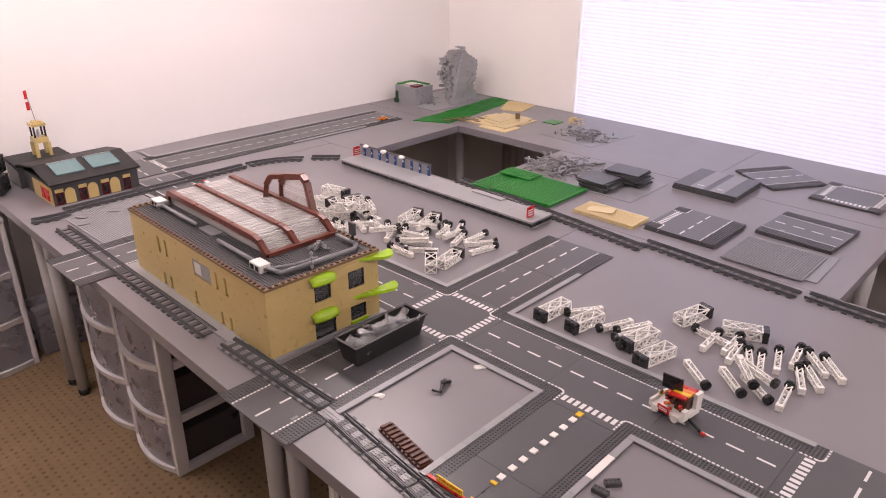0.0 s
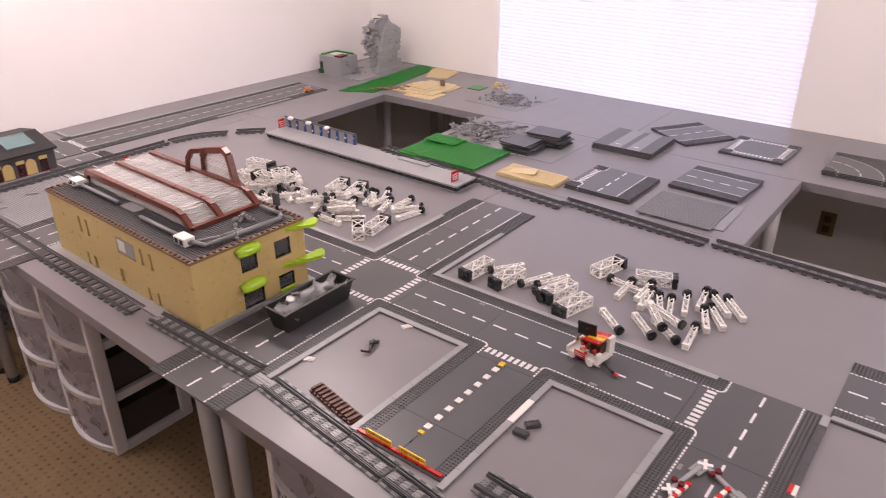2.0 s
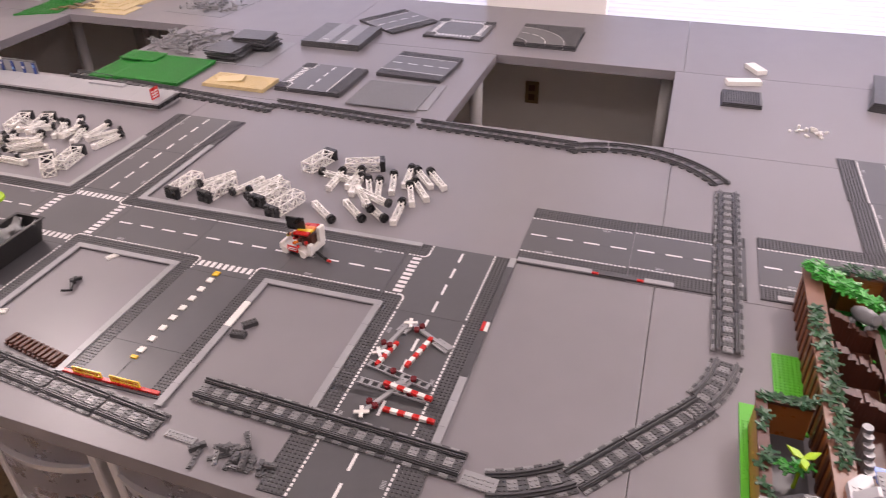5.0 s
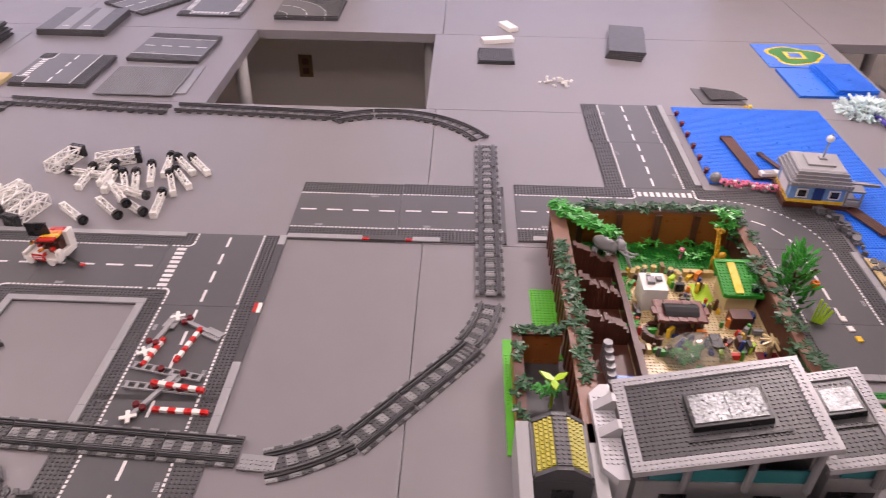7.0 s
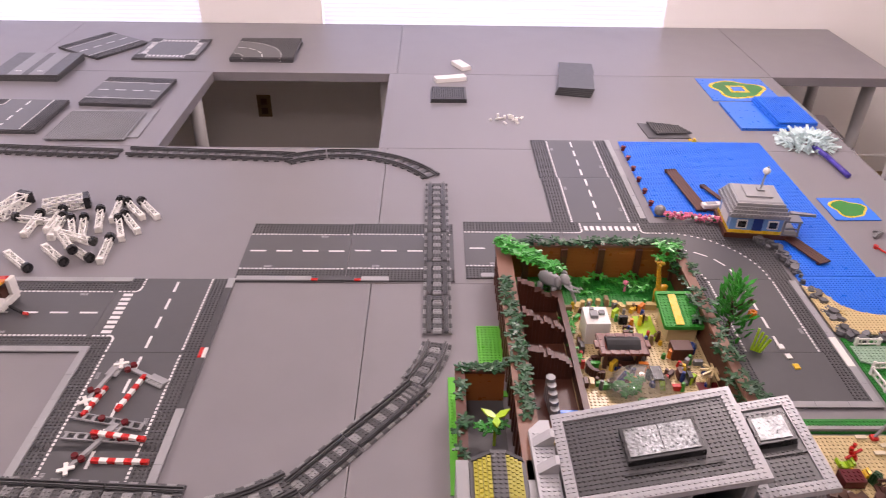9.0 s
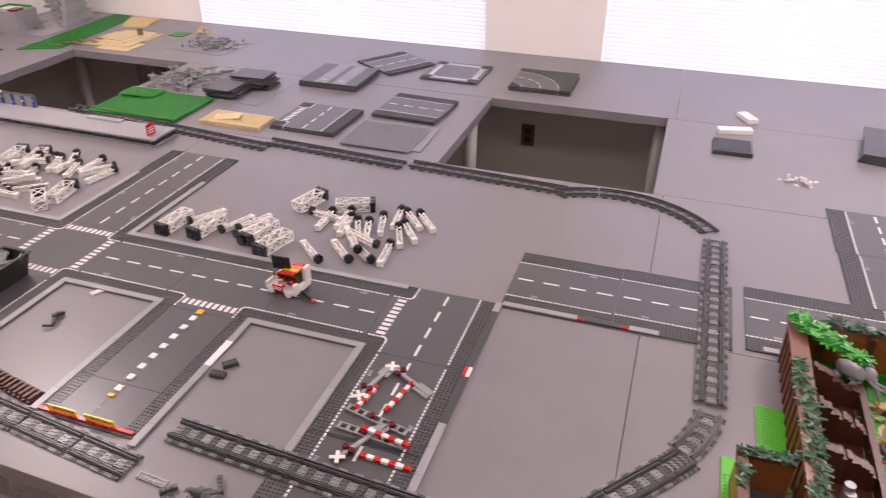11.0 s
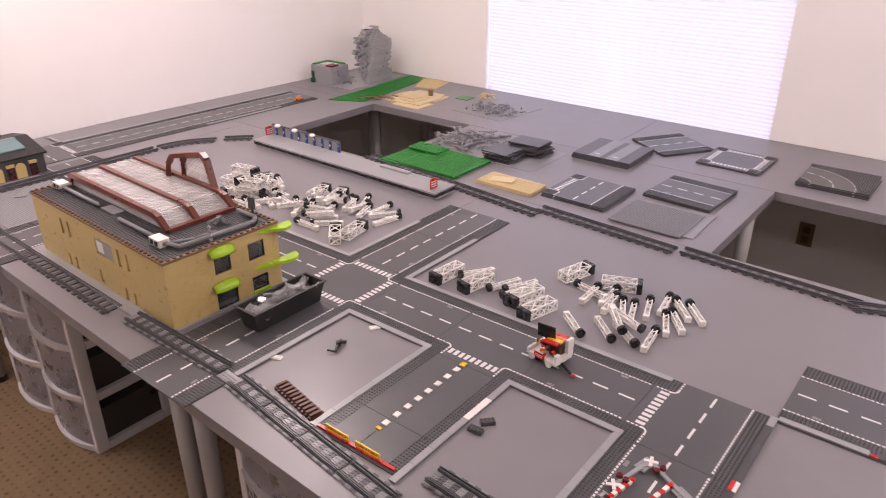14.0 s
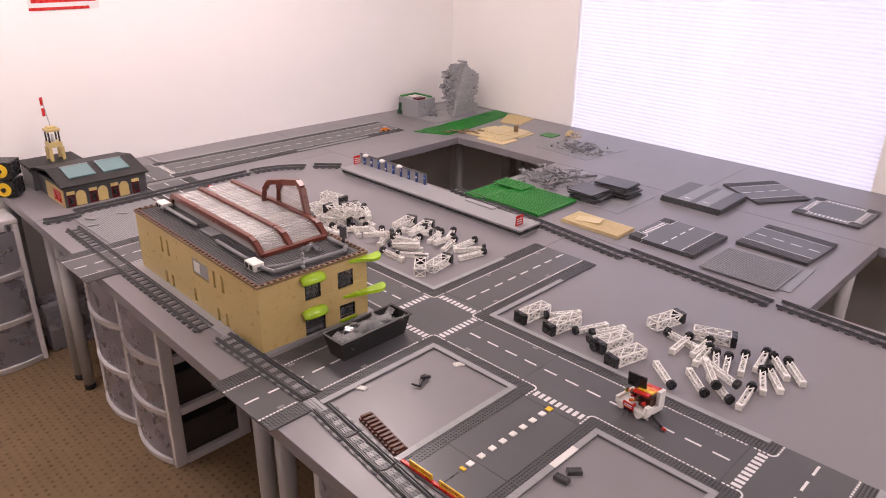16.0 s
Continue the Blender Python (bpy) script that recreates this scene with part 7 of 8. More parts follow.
# stepped brown rocks on the west side
random.seed(52)
for k in range(3):
    y0 = -0.02 - 0.105 * k
    for j in range(12):
        x = 1.80 + 0.0075 * j
        h = 0.085 - 0.0036 * j + random.uniform(-0.006, 0.006)
        quick("rock", [(x, y0 - 0.012, 0.006, x + 0.0073, y0 + 0.004 + random.uniform(0, 0.006), h)], M_BROWN, zo)
quick("inner_fence", [(1.892, -0.40, 0.006, 1.898, 0.0, 0.042), (1.889, -0.40, 0.0421, 1.901, 0.0, 0.046)], M_BROWN, zo, "brown inner fence")
quick("den_floor", [(1.80, -0.39, 0.0062, 1.89, -0.02, 0.0085)], M_BROWN, zo)
quick("pool", [(1.855, -0.36, 0.0086, 1.888, -0.325, 0.010)], M_BLUE, zo, "blue pool")
bm = B()
for k in range(6):
    cyl(bm, 1.838 + 0.001 * k, -0.29 - 0.012 * k, 0.009, 0.06 - 0.008 * k, 0.009, 8)
part("waterfall", bm, M_MIDGREY, zo, "grey stepped waterfall")
# kiosks and huts inside
wh = quick("white_hut", [(1.932, -0.135, 0.0061, 1.982, -0.078, 0.06)], M_WHITE, zo, "white hut with grey machines on its roof", bevel=0.001)
quick("roof_machine", [(1.943, -0.118, 0.0602, 1.958, -0.10, 0.068), (1.962, -0.108, 0.0602, 1.974, -0.096, 0.066), (1.945, -0.095, 0.0602, 1.953, -0.087, 0.066)], M_MIDGREY, wh)
ki = quick("kiosk", [(1.968, -0.202, 0.0061, 2.024, -0.176, 0.020)], M_BROWN, zo, "brown open kiosk with a black roof ridge")
for x in (1.960, 2.026):
    for y in (-0.205, -0.170):
        quick("post", [(x - 0.004, y - 0.004, 0.0061, x + 0.004, y + 0.004, 0.044)], M_BROWN, ki)
for r in range(3):
    for k in range(12):
        cut_off = 0.007 if r != 1 else 0.0
        x0, x1 = max(1.940 + cut_off, 1.940 + 0.0092 * k), min(2.050 - cut_off, 1.940 + 0.0092 * (k + 1))
        quick("roof_tile", [(x0, -0.215 + 0.021 * r, 0.0442, x1 - 0.0006, -0.1946 + 0.021 * r, 0.050 + 0.0012 * (k % 2))], M_RUST, ki)
bm = B()
prism(bm, [(-0.020, 0.0), (0.020, 0.0), (0.012, 0.006), (0.003, 0.010), (-0.003, 0.010), (-0.012, 0.006)], 0, 0.066, pose(1.962, -0.184, 0.0515, 0, 0, 90) @ pose(0, 0, 0, 90, 0, 0))
part("roof_ridge", bm, M_MATTBLACK, ki, "matt black roof ridge")
quick("lime_floor", [(2.052, -0.125, 0.0079, 2.092, -0.045, 0.0092)], M_LIME, zo, "lime green floor plate")
bm = B()
for k in range(14):
    a = math.pi * (0.55 + 0.9 * k / 13)
    cyl(bm, 1.955 + 0.03 * math.cos(a), -0.215 + 0.022 * math.sin(a), 0.006, 0.022 + 0.006 * random.random(), 0.005, 6)
part("log_palisade", bm, M_BROWN, zo)
gh = quick("green_hut", [(2.105, -0.125, 0.0061, 2.165, -0.05, 0.045)], M_SAND, zo, "tan hut with a green roof")
bm = B()
v = [bm.verts.new(c) for c in ((2.095, -0.135, 0.045), (2.175, -0.135, 0.045), (2.175, -0.04, 0.062), (2.095, -0.04, 0.062), (2.095, -0.135, 0.053), (2.175, -0.135, 0.053), (2.175, -0.04, 0.07), (2.095, -0.04, 0.07))]
for f in ((3, 2, 1, 0), (4, 5, 6, 7), (0, 1, 5, 4), (1, 2, 6, 5), (2, 3, 7, 6), (3, 0, 4, 7)):
    bm.faces.new([v[i] for i in f])
slope = math.degrees(math.atan2(0.017, 0.095))
sm = pose(2.095, -0.135, 0.053, slope, 0, 0)
for i in range(10):
    for j in range(12):
        cyl(bm, (i + 0.5) * S, (j + 0.5) * S, 0, 0.0017, 0.0024, 6, m=sm)
part("hut_roof", bm, M_ROOFGREEN, gh, "green studded roof")
for b in ((0.0, 0.0885, 0.080, 0.0965), (-0.003, 0.0, 0.0, 0.0965), (0.080, 0.0, 0.083, 0.0965)):
    part("roof_edge", (lambda q: (box(q, b[0], b[1], -0.006, b[2], b[3], 0.004, sm), q)[1])(B()), M_ROOFGREEN, gh)
part("roof_stripe", (lambda b: (box(b, 0.022, 0.004, 0.0018, 0.038, 0.088, 0.0034, sm), b)[1])(B()), M_YELLOW, gh, "yellow roof stripe")
part("roof_box", (lambda b: (box(b, 0.055, 0.006, 0.0018, 0.072, 0.016, 0.008, sm), b)[1])(B()), M_BLACK, gh)
dome = B()
bmesh.ops.create_uvsphere(dome, u_segments=20, v_segments=10, radius=0.5, matrix=pose(2.015, -0.272, 0.006) @ Matrix.Diagonal((0.13, 0.11, 0.1, 1)))
for f in [f for f in dome.faces if f.calc_center_median().z < 0.006]:
    dome.faces.remove(f)
part("dome", dome, plastic("clear_dome_plastic", (0.85, 0.86, 0.84), 0.08, trans=0.9), zo, "clear plastic dome", smooth=True)
bm = B()
for k in range(20):
    sprig(bm, 2.0 + random.uniform(-0.03, 0.02), -0.28 + random.uniform(-0.02, 0.02), 0.01 + random.uniform(0, 0.018), 0.01)
tagged(part("dome_plants", bm, M_LEAF, zo), kind="stuff")
quick("dome_vent", [(2.03, -0.292, 0.053, 2.05, -0.256, 0.057)], M_BLACK, zo, "black vent strip on the dome")
bm = B()
for k in range(9):
    a = math.pi * k / 8
    cyl(bm, 1.985 + 0.05 * math.cos(a), -0.025 + 0.022 * math.sin(a), 0.006, 0.022, 0.006, 8)
part("round_wall", bm, M_TAN, zo, "tan round wall")
quick("bench_fence", [(2.045, -0.02, 0.0061, 2.11, -0.012, 0.018), (2.045, -0.022, 0.018, 2.11, -0.010, 0.022)], M_TAN, zo)
quick("stall", [(2.10, -0.185, 0.0061, 2.14, -0.155, 0.035)], M_BROWN, zo, "dark brown stall")
bm = B()
for k in range(9):
    a = 2 * math.pi * k / 9
    stick(bm, (2.165, -0.235, 0.028), (2.165 + 0.024 * math.cos(a), -0.235 + 0.024 * math.sin(a), 0.022), 0.004)
stick(bm, (2.165, -0.235, 0.006), (2.165, -0.235, 0.028), 0.005)
part("tan_palm", bm, M_SAND, zo, "tan palm of spread leaves")
quick("red_patch", [(2.13, -0.30, 0.0062, 2.17, -0.25, 0.0095)], M_DKRED, zo)
random.seed(63)
for k in range(210):
    bm = B()
    x, y = random.uniform(1.91, 2.165), random.uniform(-0.27, 0.0)
    if 1.925 < x < 2.02 and -0.21 < y < -0.07 or 2.09 < x and y > -0.14:
        bm.free()
        continue
    h = random.uniform(0.006, 0.026)
    if k % 3:
        cyl(bm, x, y, 0.0078, 0.0078 + h, random.uniform(0.0035, 0.007), 8, r2=0.0035)
    else:
        box(bm, -0.009, -0.004, 0, 0.009, 0.004, h * 0.8, pose(x, y, 0.0078, 0, 0, random.choice((0, 90, 45))))
    part("small_fitting", bm, random.choice((M_RED, M_YELLOW, M_TAN, M_BROWN, M_BROWN, M_BROWN, M_DKTAN, M_LIME, M_DKBLUE, M_DKGREY, M_ORANGE, M_BLACK, M_DKTAN, M_LEAF, M_MIDGREY, M_DKGREEN)), zo)

# toy animals, kept as plain shapes
ep = thing("toy_figure", "light grey plain moulded toy figure on the lawn", "toy figure", pose(1.882, 0.034, 0.0098, 0, 0, -38) @ Matrix.Scale(1.15, 4))
bm = B()


def blob(bm, x, y, z, a, b, c, turn=0.0):
    bmesh.ops.create_icosphere(bm, subdivisions=2, radius=1.0, matrix=pose(x, y, z, 0, turn, 0) @ Matrix.Diagonal((a, b, c, 1)))


for sx in (-0.016, 0.014):
    for sy in (-0.009, 0.009):
        cyl(bm, sx, sy, 0, 0.026, 0.006, 8)
blob(bm, -0.002, 0, 0.036, 0.026, 0.014, 0.015)
blob(bm, 0.029, 0, 0.047, 0.012, 0.010, 0.012, 15)
for q in (-0.013, 0.013):
    blob(bm, 0.022, q, 0.046, 0.008, 0.003, 0.012)
    for k in range(6):
        blob(bm, 0.036 + 0.0055 * k, 0.45 * q, 0.038 - 0.0035 * k + 0.0007 * k * k, 0.0045, 0.0024 - 0.0002 * k, 0.0024 - 0.0002 * k, 25)
for k in range(7):
    blob(bm, 0.039 + 0.003 * k, 0, 0.042 - 0.0055 * k, 0.0048 - 0.0003 * k, 0.0045 - 0.0003 * k, 0.005)
part("body", bm, M_PALEGREY, ep, smooth=True)
gi = thing("toy_figure", "tall yellow plain moulded toy figure", "toy figure", pose(2.122, 0.004, 0.0098, 0, 0, 20))
bm = B()
for sx in (-0.010, 0.010):
    for sy in (-0.005, 0.005):
        cyl(bm, sx, sy, 0, 0.034, 0.0028, 8, r2=0.004)
blob(bm, 0.0, 0, 0.038, 0.017, 0.009, 0.009, -14)
for k in range(9):
    blob(bm, -0.008 - 0.0013 * k, 0, 0.044 + 0.0072 * k, 0.0068 - 0.0003 * k, 0.006 - 0.0002 * k, 0.0062)
blob(bm, -0.014, 0, 0.107, 0.012, 0.0055, 0.0058, 18)
for q in (-0.004, 0.004):
    cyl(bm, -0.021, q, 0.109, 0.119, 0.0012, 6)
    blob(bm, -0.022, 2 * q, 0.109, 0.0025, 0.004, 0.0022)
part("body", bm, M_SPOTTED, gi, smooth=True)
pk = thing("toy_figure", "small pink plain moulded toy figure", "toy figure", pose(2.055, 0.045, 0.0098))
bm = B()
cyl(bm, 0, 0, 0, 0.02, 0.003, 8)
bmesh.ops.create_icosphere(bm, subdivisions=1, radius=0.007, matrix=Matrix.Translation((0, 0, 0.024)))
part("body", bm, M_PINK, pk)

# tree beside the road
tree = thing("toy_tree", "bright green feathery toy tree beside the road", "toy tree", pose(2.242, -0.095, 0.0034) @ Matrix.Scale(1.45, 4))
bm = B()
cyl(bm, 0, 0, 0, 0.05, 0.004, 8, r2=0.002)
for k in range(5):
    a = 1.3 * k
    stick(bm, (0, 0, 0.02 + 0.006 * k), (0.02 * math.cos(a), 0.03 * math.sin(a), 0.05 + 0.008 * k), 0.003)
part("trunk", bm, M_BROWN, tree)
random.seed(71)
bm = B()
for k in range(170):
    t = random.random()
    a, r = random.uniform(0, 6.28), 0.03 * (1 - 0.6 * t) * random.random() ** 0.5
    z = 0.012 + 0.075 * t
    m = pose(r * math.cos(a), 1.6 * r * math.sin(a), z, random.uniform(-40, 40), random.uniform(-80, -30), math.degrees(a))
    prism(bm, [(0, -0.001), (0.008, -0.003), (0.016, 0), (0.008, 0.003), (0, 0.001)], 0, 0.0012, m)
part("crown", bm, M_LEAF, tree, "feathery green leaves")
bm = B()
for k in range(7):
    a = 0.9 * k
    cyl(bm, 0.022 + 0.004 * math.cos(a), -0.014 + 0.004 * math.sin(a), 0.042, 0.052, 0.003, 7, r2=0.0018)
part("blossom", bm, M_ORANGE, tree, "orange blossom")
bm = B()
for k in range(4):
    stick(bm, (0.024 + 0.003 * k, -0.036 - 0.002 * k, 0.0), (0.030 + 0.005 * k, -0.030 - 0.003 * k, 0.034 - 0.004 * k), 0.003)
part("stem", bm, M_LIME, tree, "lime green stems")

# bright green plates by the zoo
flat_plate("bright_green_plate", "small bright green studded plate by the zoo wall", rect(1.712, -0.202, 1.763, -0.074), 0.0, 0.0034, M_BRGREEN, True, "bright green plates")
flat_plate("bright_green_plate", "bright green studded plate by the zoo wall", [(1.652, -0.40), (1.662, -0.40), (1.662, -0.282), (1.763, -0.282), (1.763, -0.268), (1.652, -0.268)], 0.0, 0.0034, M_BRGREEN, True, "bright green plates")

# fore-court pen in front of the zoo
pn = thing("toy_pen", "small dark toy pen with an orange wall and lime plant", "toy building", pose(0, 0, 0.0003))
quick("floor", [(1.664, -0.508, 0, 1.752, -0.286, 0.006)], M_DKGREY, pn)
bm = B()
coursed(bm, "x", -0.287, 1, 1.664, 1.752, 0.0, 0.076, [], 0.010)
coursed(bm, "y", 1.664, -1, -0.508, -0.298, 0.0, 0.076, [], 0.010)
part("wall", bm, M_DKORANGE, pn, "dark orange wall")
quick("baseplate", [(1.650, -0.508, 0.0001, 1.6635, -0.232, 0.0034), (1.6635, -0.2765, 0.0001, 1.75, -0.232, 0.0034)], M_BRGREEN, pn, "bright green baseplate edge")
quick("rim", [(1.66, -0.508, 0.0762, 1.678, -0.283, 0.082), (1.678, -0.300, 0.0762, 1.752, -0.283, 0.082)], M_BROWN, pn)
bm = B()
random.seed(81)
for k in range(14):
    sprig(bm, 1.67 + random.uniform(0, 0.085), -0.292 + random.uniform(-0.008, 0.008), 0.083 + random.uniform(0, 0.006), 0.014)
for k in range(10):
    sprig(bm, 1.668 + random.uniform(-0.008, 0.008), -0.50 + random.uniform(0, 0.2), 0.083 + random.uniform(0, 0.006), 0.014)
tagged(part("foliage", bm, M_DKGREEN, pn, "dark green toy foliage"), kind="stuff")
bm = B()
for k in range(7):
    sprig(bm, 1.70 + 0.007 * k, -0.40 + random.uniform(-0.01, 0.01), 0.03 + random.uniform(0, 0.03), 0.013)
tagged(part("plants", bm, M_LEAF, pn), kind="stuff")
bm = B()
for k in range(3):
    a = 2.1 * k + 0.5
    prism(bm, [(0, -0.003), (0.014, -0.007), (0.03, 0), (0.014, 0.007), (0, 0.003)], 0, 0.003, pose(1.728, -0.405, 0.072, 0, -12, math.degrees(a)))
cyl(bm, 1.728, -0.405, 0.006, 0.072, 0.003, 8)
part("lime_plant", bm, M_LIME, pn, "lime three-leaved plant")

# little grey building with a yellow roof
lb = thing("toy_shed", "light grey toy shed with a yellow and grey ridged roof", "toy building", pose(0, 0, 0.0003))
quick("side_wall", [(1.656, -0.70, 0, 1.676, -0.512, 0.092)], M_GREY, lb, bevel=0.0008)
quick("side_wall", [(1.765, -0.70, 0, 1.785, -0.512, 0.092)], M_GREY, lb, bevel=0.0008)
quick("back_wall", [(1.6765, -0.525, 0, 1.7645, -0.513, 0.088)], M_GREY, lb)
quick("front_wall", [(1.6765, -0.62, 0, 1.7645, -0.61, 0.088)], M_DKGREY, lb, "dark grey front wall")
quick("door", [(1.705, -0.6225, 0.001, 1.737, -0.6202, 0.07)], M_BLACK, lb, "black door")
quick("eave", [(1.6768, -0.615, 0.0885, 1.684, -0.515, 0.094)], M_DKGREY, lb)
quick("eave", [(1.757, -0.615, 0.0885, 1.7642, -0.515, 0.094)], M_DKGREY, lb)
for s in (-1, 1):
    for k in range(4):
        bm = B()
        x = 1.7205 + s * (0.0115 + 0.0065 * k)
        z = 0.113 - 0.0048 * k
        box(bm, min(x, x + s * 0.0063), -0.61, z - 0.006, max(x, x + s * 0.0063), -0.52, z)
        for u in range(11):
            cyl(bm, x + s * 0.0032, -0.606 + u * 0.0082, z, z + 0.0017, 0.0024, 8)
        part("roof_course", bm, M_OLIVE, lb, "dull yellow roof tiles")
bm = B()
box(bm, 1.7095, -0.612, 0.104, 1.7315, -0.513, 0.1165)
studs(bm, 1.7085, -0.612, 3, 12, 0.1165)
part("ridge", bm, M_DKGREY, lb)
for y in (-0.511, -0.612):
    bm = B()
    prism(bm, [(-0.043, 0.0), (0.043, 0.0), (0.04, 0.008), (0.012, 0.026), (-0.012, 0.026), (-0.04, 0.008)], 0, 0.007, pose(1.7205, y, 0.0885, 90, 0, 0))
    part("gable", bm, M_DKGREY, lb, "dark grey gable")

# ---- aquarium hall: light grey, its dark studded roof rising to the east ----
aq = thing("toy_aquarium", "light grey toy hall with rising dark studded roof and silver panels", "toy building", pose(1.962, -0.535, 0.0003, 0, 0, 1))


def hall(x0, y0, x1, y1, h0, h1, px0, py0, px1, py1, name):
    """Walls up to a roof that rises from h0 at x0 to h1 at x1."""
    a = math.atan2(h1 - h0, x1 - x0)
    L = math.hypot(h1 - h0, x1 - x0)
    bm = B()
    n = 24
    for k in range(n):
        u0, u1 = x0 + 0.012 + (x1 - x0 - 0.024) * k / n, x0 + 0.012 + (x1 - x0 - 0.024) * (k + 1) / n
        top = h0 + (h1 - h0) * (u0 - x0) / (x1 - x0) - 0.009
        box(bm, u0, y1 - 0.022, 0, u1, y1 - 0.012, top)
        box(bm, u0, y0 + 0.012, 0, u1, y0 + 0.022, min(top, h0 - 0.03))
    coursed(bm, "y", x0 + 0.012, -1, y0 + 0.022, y1 - 0.022, 0, h0 - 0.008, [], 0.008)
    coursed(bm, "y", x1 - 0.012, 1, y0 + 0.022, y1 - 0.022, 0, h1 - 0.012, [], 0.008)
    courses(bm, M_GREY, aq, "")
    m = pose(x0, 0, h0, 0, -math.degrees(a), 0)
    W = y1 - y0
    bm = B()
    box(bm, 0.0178, y0 + 0.0178, -0.007, L - 0.0178, y1 - 0.0178, 0)
    studs(bm, 0.018, y0 + 0.018, int((L - 0.036) / S), int((W - 0.036) / S), 0, skip=lambda x, y: px0 - 0.003 < x < px1 + 0.003 and py0 - 0.003 < y < py1 + 0.003, n=8)
    part("roof", bm, M_DKGREY, aq, "dark grey studded roof", m=m)
    bm = B()
    for b in ((0, y0, L, y0 + 0.0176), (0, y1 - 0.0176, L, y1), (0, y0 + 0.0176, 0.0176, y1 - 0.0176), (L - 0.0176, y0 + 0.0176, L, y1 - 0.0176)):
        box(bm, b[0], b[1], -0.0072, b[2], b[3], 0.0032)
    studs(bm, 0, y0, int(L / S), int(W / S), 0.0032, skip=lambda x, y: 0.0176 < x < L - 0.0176 and y0 + 0.0176 < y < y1 - 0.0176, n=8)
    part("roof_rim", bm, M_PALEGREY, aq, "light grey studded roof rim", m=m)
    fr = quick("panel_frame", [(px0, py0, 0, px1, py1, 0.012)], M_BLACK, aq, "black panel frame", bevel=0.001, m=m)
    k2 = 2 if px1 - px0 > 0.1 else 1
    for k in range(k2):
        u0, u1 = px0 + 0.005 + k * (px1 - px0 - 0.01) / k2, px0 + 0.005 + (k + 1) * (px1 - px0 - 0.01) / k2
        quick("panel", [(u0 + 0.0005, py0 + 0.006, 0.0121, u1 - 0.0005, py1 - 0.006, 0.0135)], M_FOILPLATE, fr, "silver textured panel")
    quick("batten", [(px0 - 0.01, py0 - 0.018, 0, px1 + 0.02, py0 - 0.014, 0.0032)], M_BLACK, aq, m=m)
    quick("glazing", [(x0 + 0.03, y0 + 0.014, h0 - 0.0302, x1 - 0.014, y0 + 0.017, h0 - 0.004)], M_DEEPTEAL, aq, "teal glazing under the eaves")
    for k in range(3):
        u = x0 + 0.08 + (x1 - x0 - 0.1) * k / 2
        bm = B()
        cyl(bm, u, y0 + 0.008, h0 - 0.04, h0 + (h1 - h0) * (u - x0) / (x1 - x0) - 0.008, 0.006, 10)
        part("column", bm, M_MIDGREY, aq, "grey column")
    for u0, u1 in ((x0 + 0.05, x0 + 0.09), (x1 - 0.09, x1 - 0.05)):
        quick("window", [(u0, y0 + 0.0105, 0.02, u1, y0 + 0.0118, 0.06)], M_BLACK, aq, "dark window")


hall(-0.150, -0.088, 0.128, 0.092, 0.118, 0.18, 0.098, -0.03, 0.212, 0.036, "main")
hall(0.130, -0.078, 0.240, 0.106, 0.120, 0.145, 0.03, 0.01, 0.088, 0.066, "annex")
bm = B()
prism(bm, [(-0.1505, -0.086), (-0.1505, 0.098), (-0.166, 0.098), (-0.186, 0.078), (-0.186, -0.066), (-0.166, -0.086)], 0.0, 0.104)
part("end_wall", bm, M_PALEGREY, aq, "pale grey end with chamfered corners")
bm = B()
studs(bm, -0.1825, -0.062, 4, 17, 0.104)
part("end_studs", bm, M_PALEGREY, aq)
for y in (-0.012, 0.042):
    bm = B()
    prism(bm, [(-0.183, 0.1042), (-0.1508, 0.1042), (-0.1508, 0.126), (-0.157, 0.126)], 0, 0.018, pose(0, y + 0.018, 0, 90, 0, 0))
    part("fin", bm, M_PALEGREY, aq, "pale grey wedge fin", bevel=0.0006)
quick("porch", [(-0.08, -0.12, 0.0, 0.222, -0.0995, 0.078)], M_GREY, aq)
bm = B()
studs(bm, -0.08, -0.118, 37, 2, 0.078)
tagged(part("porch_studs", bm, M_GREY, aq), kind="stuff")

site()
# ---- drawer carts, boxes and other things under and beside the tables ----
def bowed(bm, half, y, bow, z0, z1, thick, lean=0.0):
    """A bowed band from -half to half that bulges towards -y."""
    prev = None
    for i in range(15):
        t = -1 + 2 * i / 14
        u, v = t * half, y - bow * (1 - t * t)
        ring = [bm.verts.new((u, v + lean, z0)), bm.verts.new((u, v, z1)), bm.verts.new((u, v + thick, z1)), bm.verts.new((u, v + thick + lean, z0))]
        if prev:
            for k in range(4):
                bm.faces.new((prev[k], prev[(k + 1) % 4], ring[(k + 1) % 4], ring[k]))
        else:
            bm.faces.new(ring)
        prev = ring
    bm.faces.new(prev[::-1])
    bmesh.ops.recalc_face_normals(bm, faces=bm.faces[:])


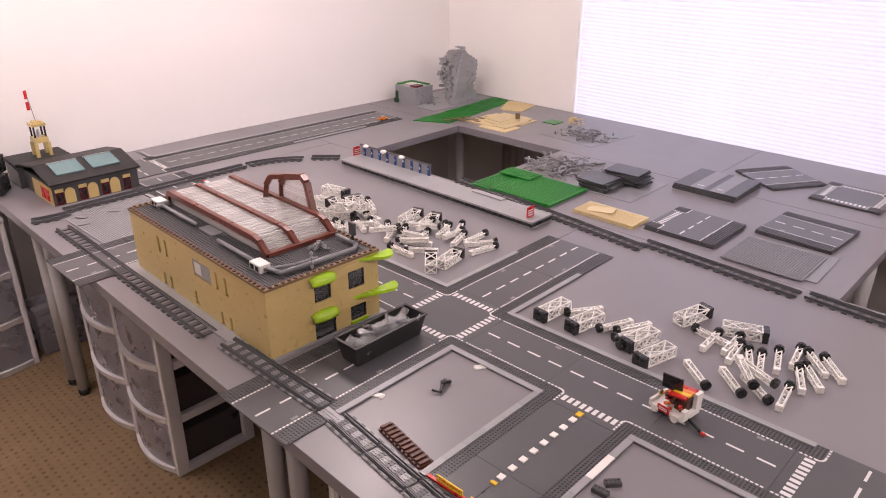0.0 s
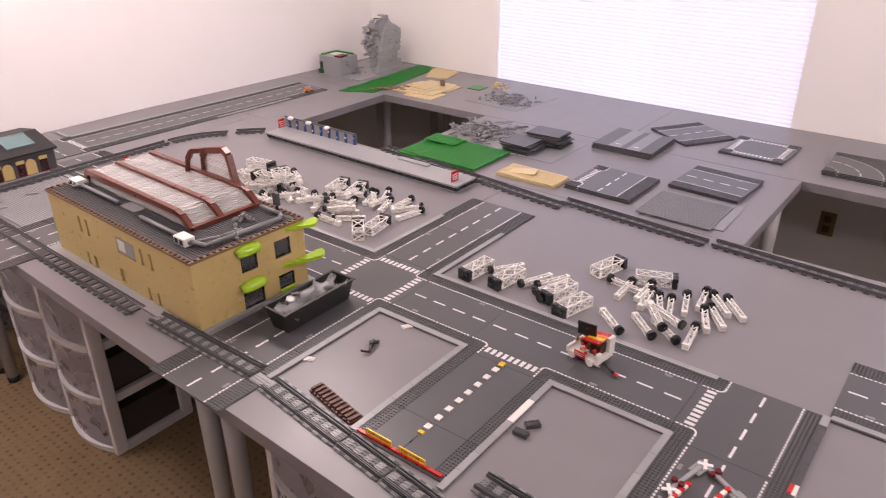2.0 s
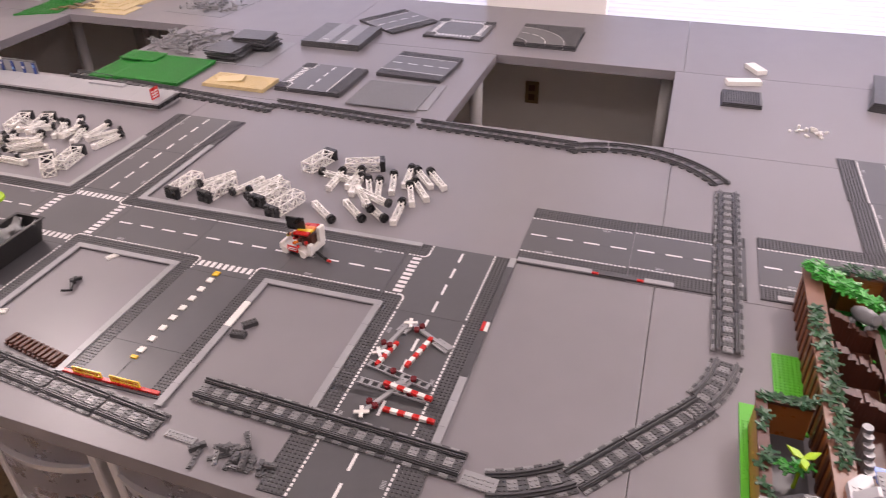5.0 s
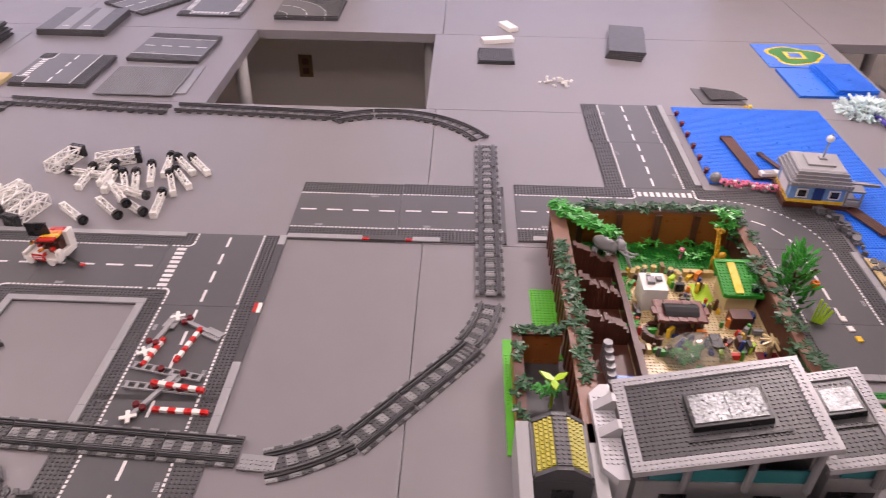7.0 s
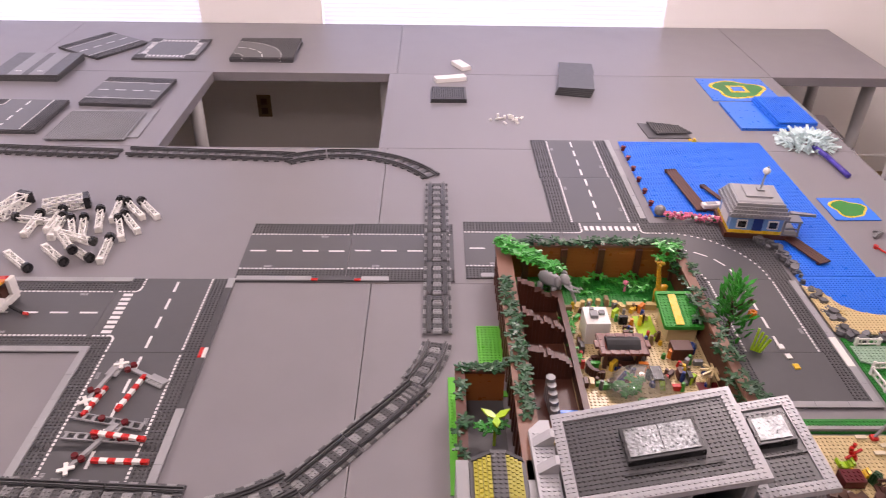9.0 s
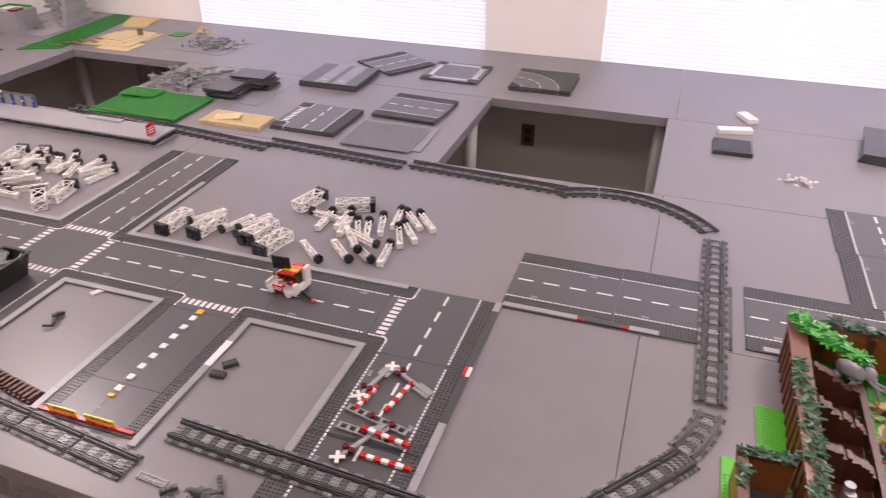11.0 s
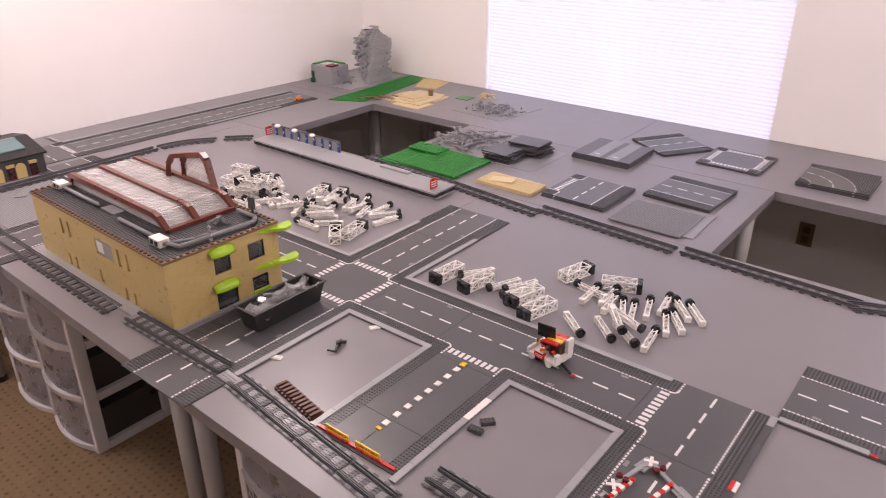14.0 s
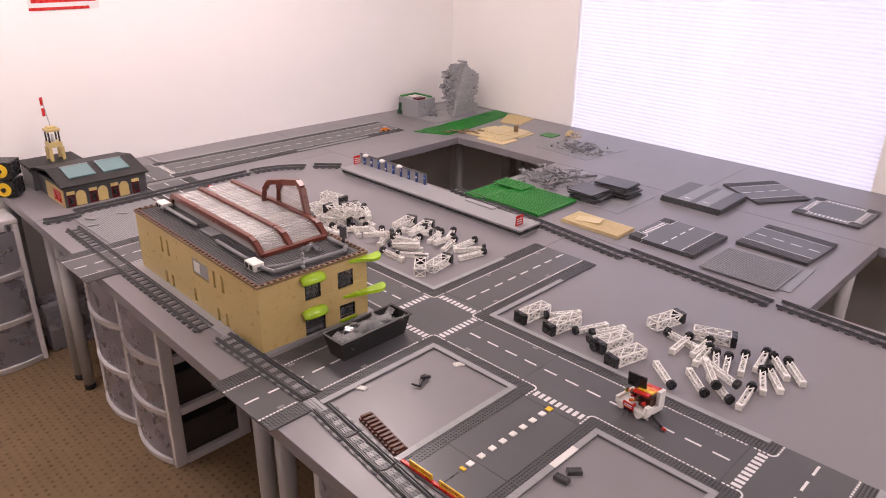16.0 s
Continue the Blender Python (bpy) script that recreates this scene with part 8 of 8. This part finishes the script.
def drawer_cart(x, y, rz, n, dz, d=0.3, bow=0.024, seed=0):
    """A white plastic cart: its front looks to -y, with n bowed translucent drawers on white sills."""
    w = 0.315
    ob = thing("drawer_cart", "white plastic drawer cart with bowed translucent drawers", "drawer cart", pose(x, y, FLOOR, 0, 0, rz), "drawer carts")
    H = n * dz + 0.03
    for s in (-1, 1):
        xs = s * w / 2
        a, b = min(xs, xs - s * 0.022), max(xs, xs - s * 0.022)
        quick("front_post", [(a, -d / 2, 0.0, b, -d / 2 + 0.045, H)], M_DRAWERWHITE, ob, bevel=0.006)
        quick("back_post", [(a, d / 2 - 0.04, 0.0, b, d / 2, H)], M_DRAWERWHITE, ob, bevel=0.004)
        for k in range(n + 1):
            quick("side_rail", [(a, -d / 2 + 0.0455, k * dz, b, d / 2 - 0.0405, k * dz + 0.03)], M_DRAWERWHITE, ob, bevel=0.003)
    quick("top", [(-w / 2, -d / 2 - 0.004, H + 0.0005, w / 2, d / 2, H + 0.018)], M_DRAWERWHITE, ob, bevel=0.004)
    random.seed(100 + seed)
    for k in range(n):
        z0 = k * dz
        bm = B()
        bowed(bm, w / 2 - 0.0225, -d / 2 + 0.004, bow, z0 + 0.0285, z0 + dz - 0.003, 0.003)
        dwr = part("drawer", bm, M_FROST, ob, "translucent bowed drawer front", smooth=False)
        bm = B()
        bowed(bm, w / 2 - 0.0225, -d / 2 - 0.004, bow + 0.006, z0 + 0.003, z0 + 0.028, 0.016, 0.006)
        part("lip", bm, M_DRAWERWHITE, dwr, "white curved sill")
        quick("bin", [(-w / 2 + 0.0235, -d / 2 + 0.012, z0 + 0.032, w / 2 - 0.0235, d / 2 - 0.01, z0 + dz - 0.05)], M_DARKIN, dwr, "smoked drawer filled with toy bricks")
        for q in range(16):
            u, h = random.uniform(-0.11, 0.1), random.uniform(0.008, 0.02)
            v = z0 + 0.034 + random.uniform(0, dz * 0.5)
            front = -d / 2 - bow * (1 - (u / 0.135) ** 2) * 0.8 + 0.014
            quick("contents", [(u, front, v, u + random.uniform(0.015, 0.04), max(front + 0.006, -d / 2 + 0.0115), v + h)], random.choice((M_YELLOW, M_RED, M_DKGREEN, M_MIDGREY, M_TAN, M_GREY, M_DKGREY, M_BLACK)), dwr)
    return ob


drawer_cart(-0.945, -0.335, 0, 3, 0.205, seed=1)
drawer_cart(-1.263, -0.325, 0, 3, 0.205, seed=2)
drawer_cart(0.215, -0.335, 0, 3, 0.205, seed=3)
drawer_cart(0.56, -0.335, 0, 3, 0.205, seed=4)
drawer_cart(-1.952, -0.692, 88, 3, 0.205, 0.16, 0.02, seed=5)
drawer_cart(3.36, 0.86, -90, 6, 0.235, 0.36, 0.06, seed=6)
sbx = thing("storage_box", "grey translucent plastic storage box with a lid", "storage box", pose(-1.962, -0.395, FLOOR, 0, 0, 0))
quick("body", [(-0.066, -0.11, 0, 0.066, 0.11, 0.2)], M_FROST, sbx, bevel=0.012)
quick("lid", [(-0.072, -0.116, 0.2005, 0.072, 0.116, 0.225)], M_FROST, sbx, bevel=0.006)
tb = thing("storage_tub", "clear plastic storage tub with a lid under the far table", "storage tub", pose(3.22, 1.72, FLOOR, 0, 0, -6))
quick("body", [(-0.2, -0.26, 0, 0.2, 0.26, 0.36)], M_FROST, tb, bevel=0.02)
quick("lid", [(-0.22, -0.28, 0.3605, 0.22, 0.28, 0.395)], M_FROST, tb, "clear lid", bevel=0.008)
quick("latch", [(-0.04, -0.288, 0.34, 0.04, -0.2805, 0.385)], M_BLACK, tb, "black latch")

sp = thing("loudspeaker_pair", "stacked black loudspeakers with yellow cones on the table", "loudspeaker", pose(-1.935, -0.525, 0.0003, 0, 0, 52))
for k, tl in enumerate((-12, 14)):
    bx = part("cabinet", (lambda b: (box(b, -0.045, -0.04, 0.0, 0.045, 0.05, 0.068), b)[1])(B()), M_BLACK, sp, bevel=0.006, m=pose(0, 0, 0.004 + 0.078 * k, 0, 0, 0))
    bm = B()
    cyl(bm, 0, 0, 0, 0.004, 0.028, 24, m=pose(0, -0.0405, 0.034, 90, 0, 0))
    part("cone", bm, M_YELLOW, bx, "yellow cone")
    bm = B()
    cyl(bm, 0, 0, 0, 0.006, 0.009, 16, m=pose(0, -0.0445, 0.034, 90, 0, 0))
    part("dust_cap", bm, M_BLACK, bx)
cb = bpy.data.curves.new("cable", "CURVE")
cb.dimensions, cb.bevel_depth = "3D", 0.002
spl = cb.splines.new("BEZIER")
pts = [(-1.90, -0.46, 0.12), (-1.95, -0.39, 0.03), (-1.99, -0.31, 0.003)]
spl.bezier_points.add(len(pts) - 1)
for bp, p in zip(spl.bezier_points, pts):
    bp.co, bp.handle_left_type, bp.handle_right_type = p, "AUTO", "AUTO"
cb.materials.append(M_BLACK)
tagged(new("speaker_cable", cb), "thin black cable hanging from the loudspeakers", "cable")
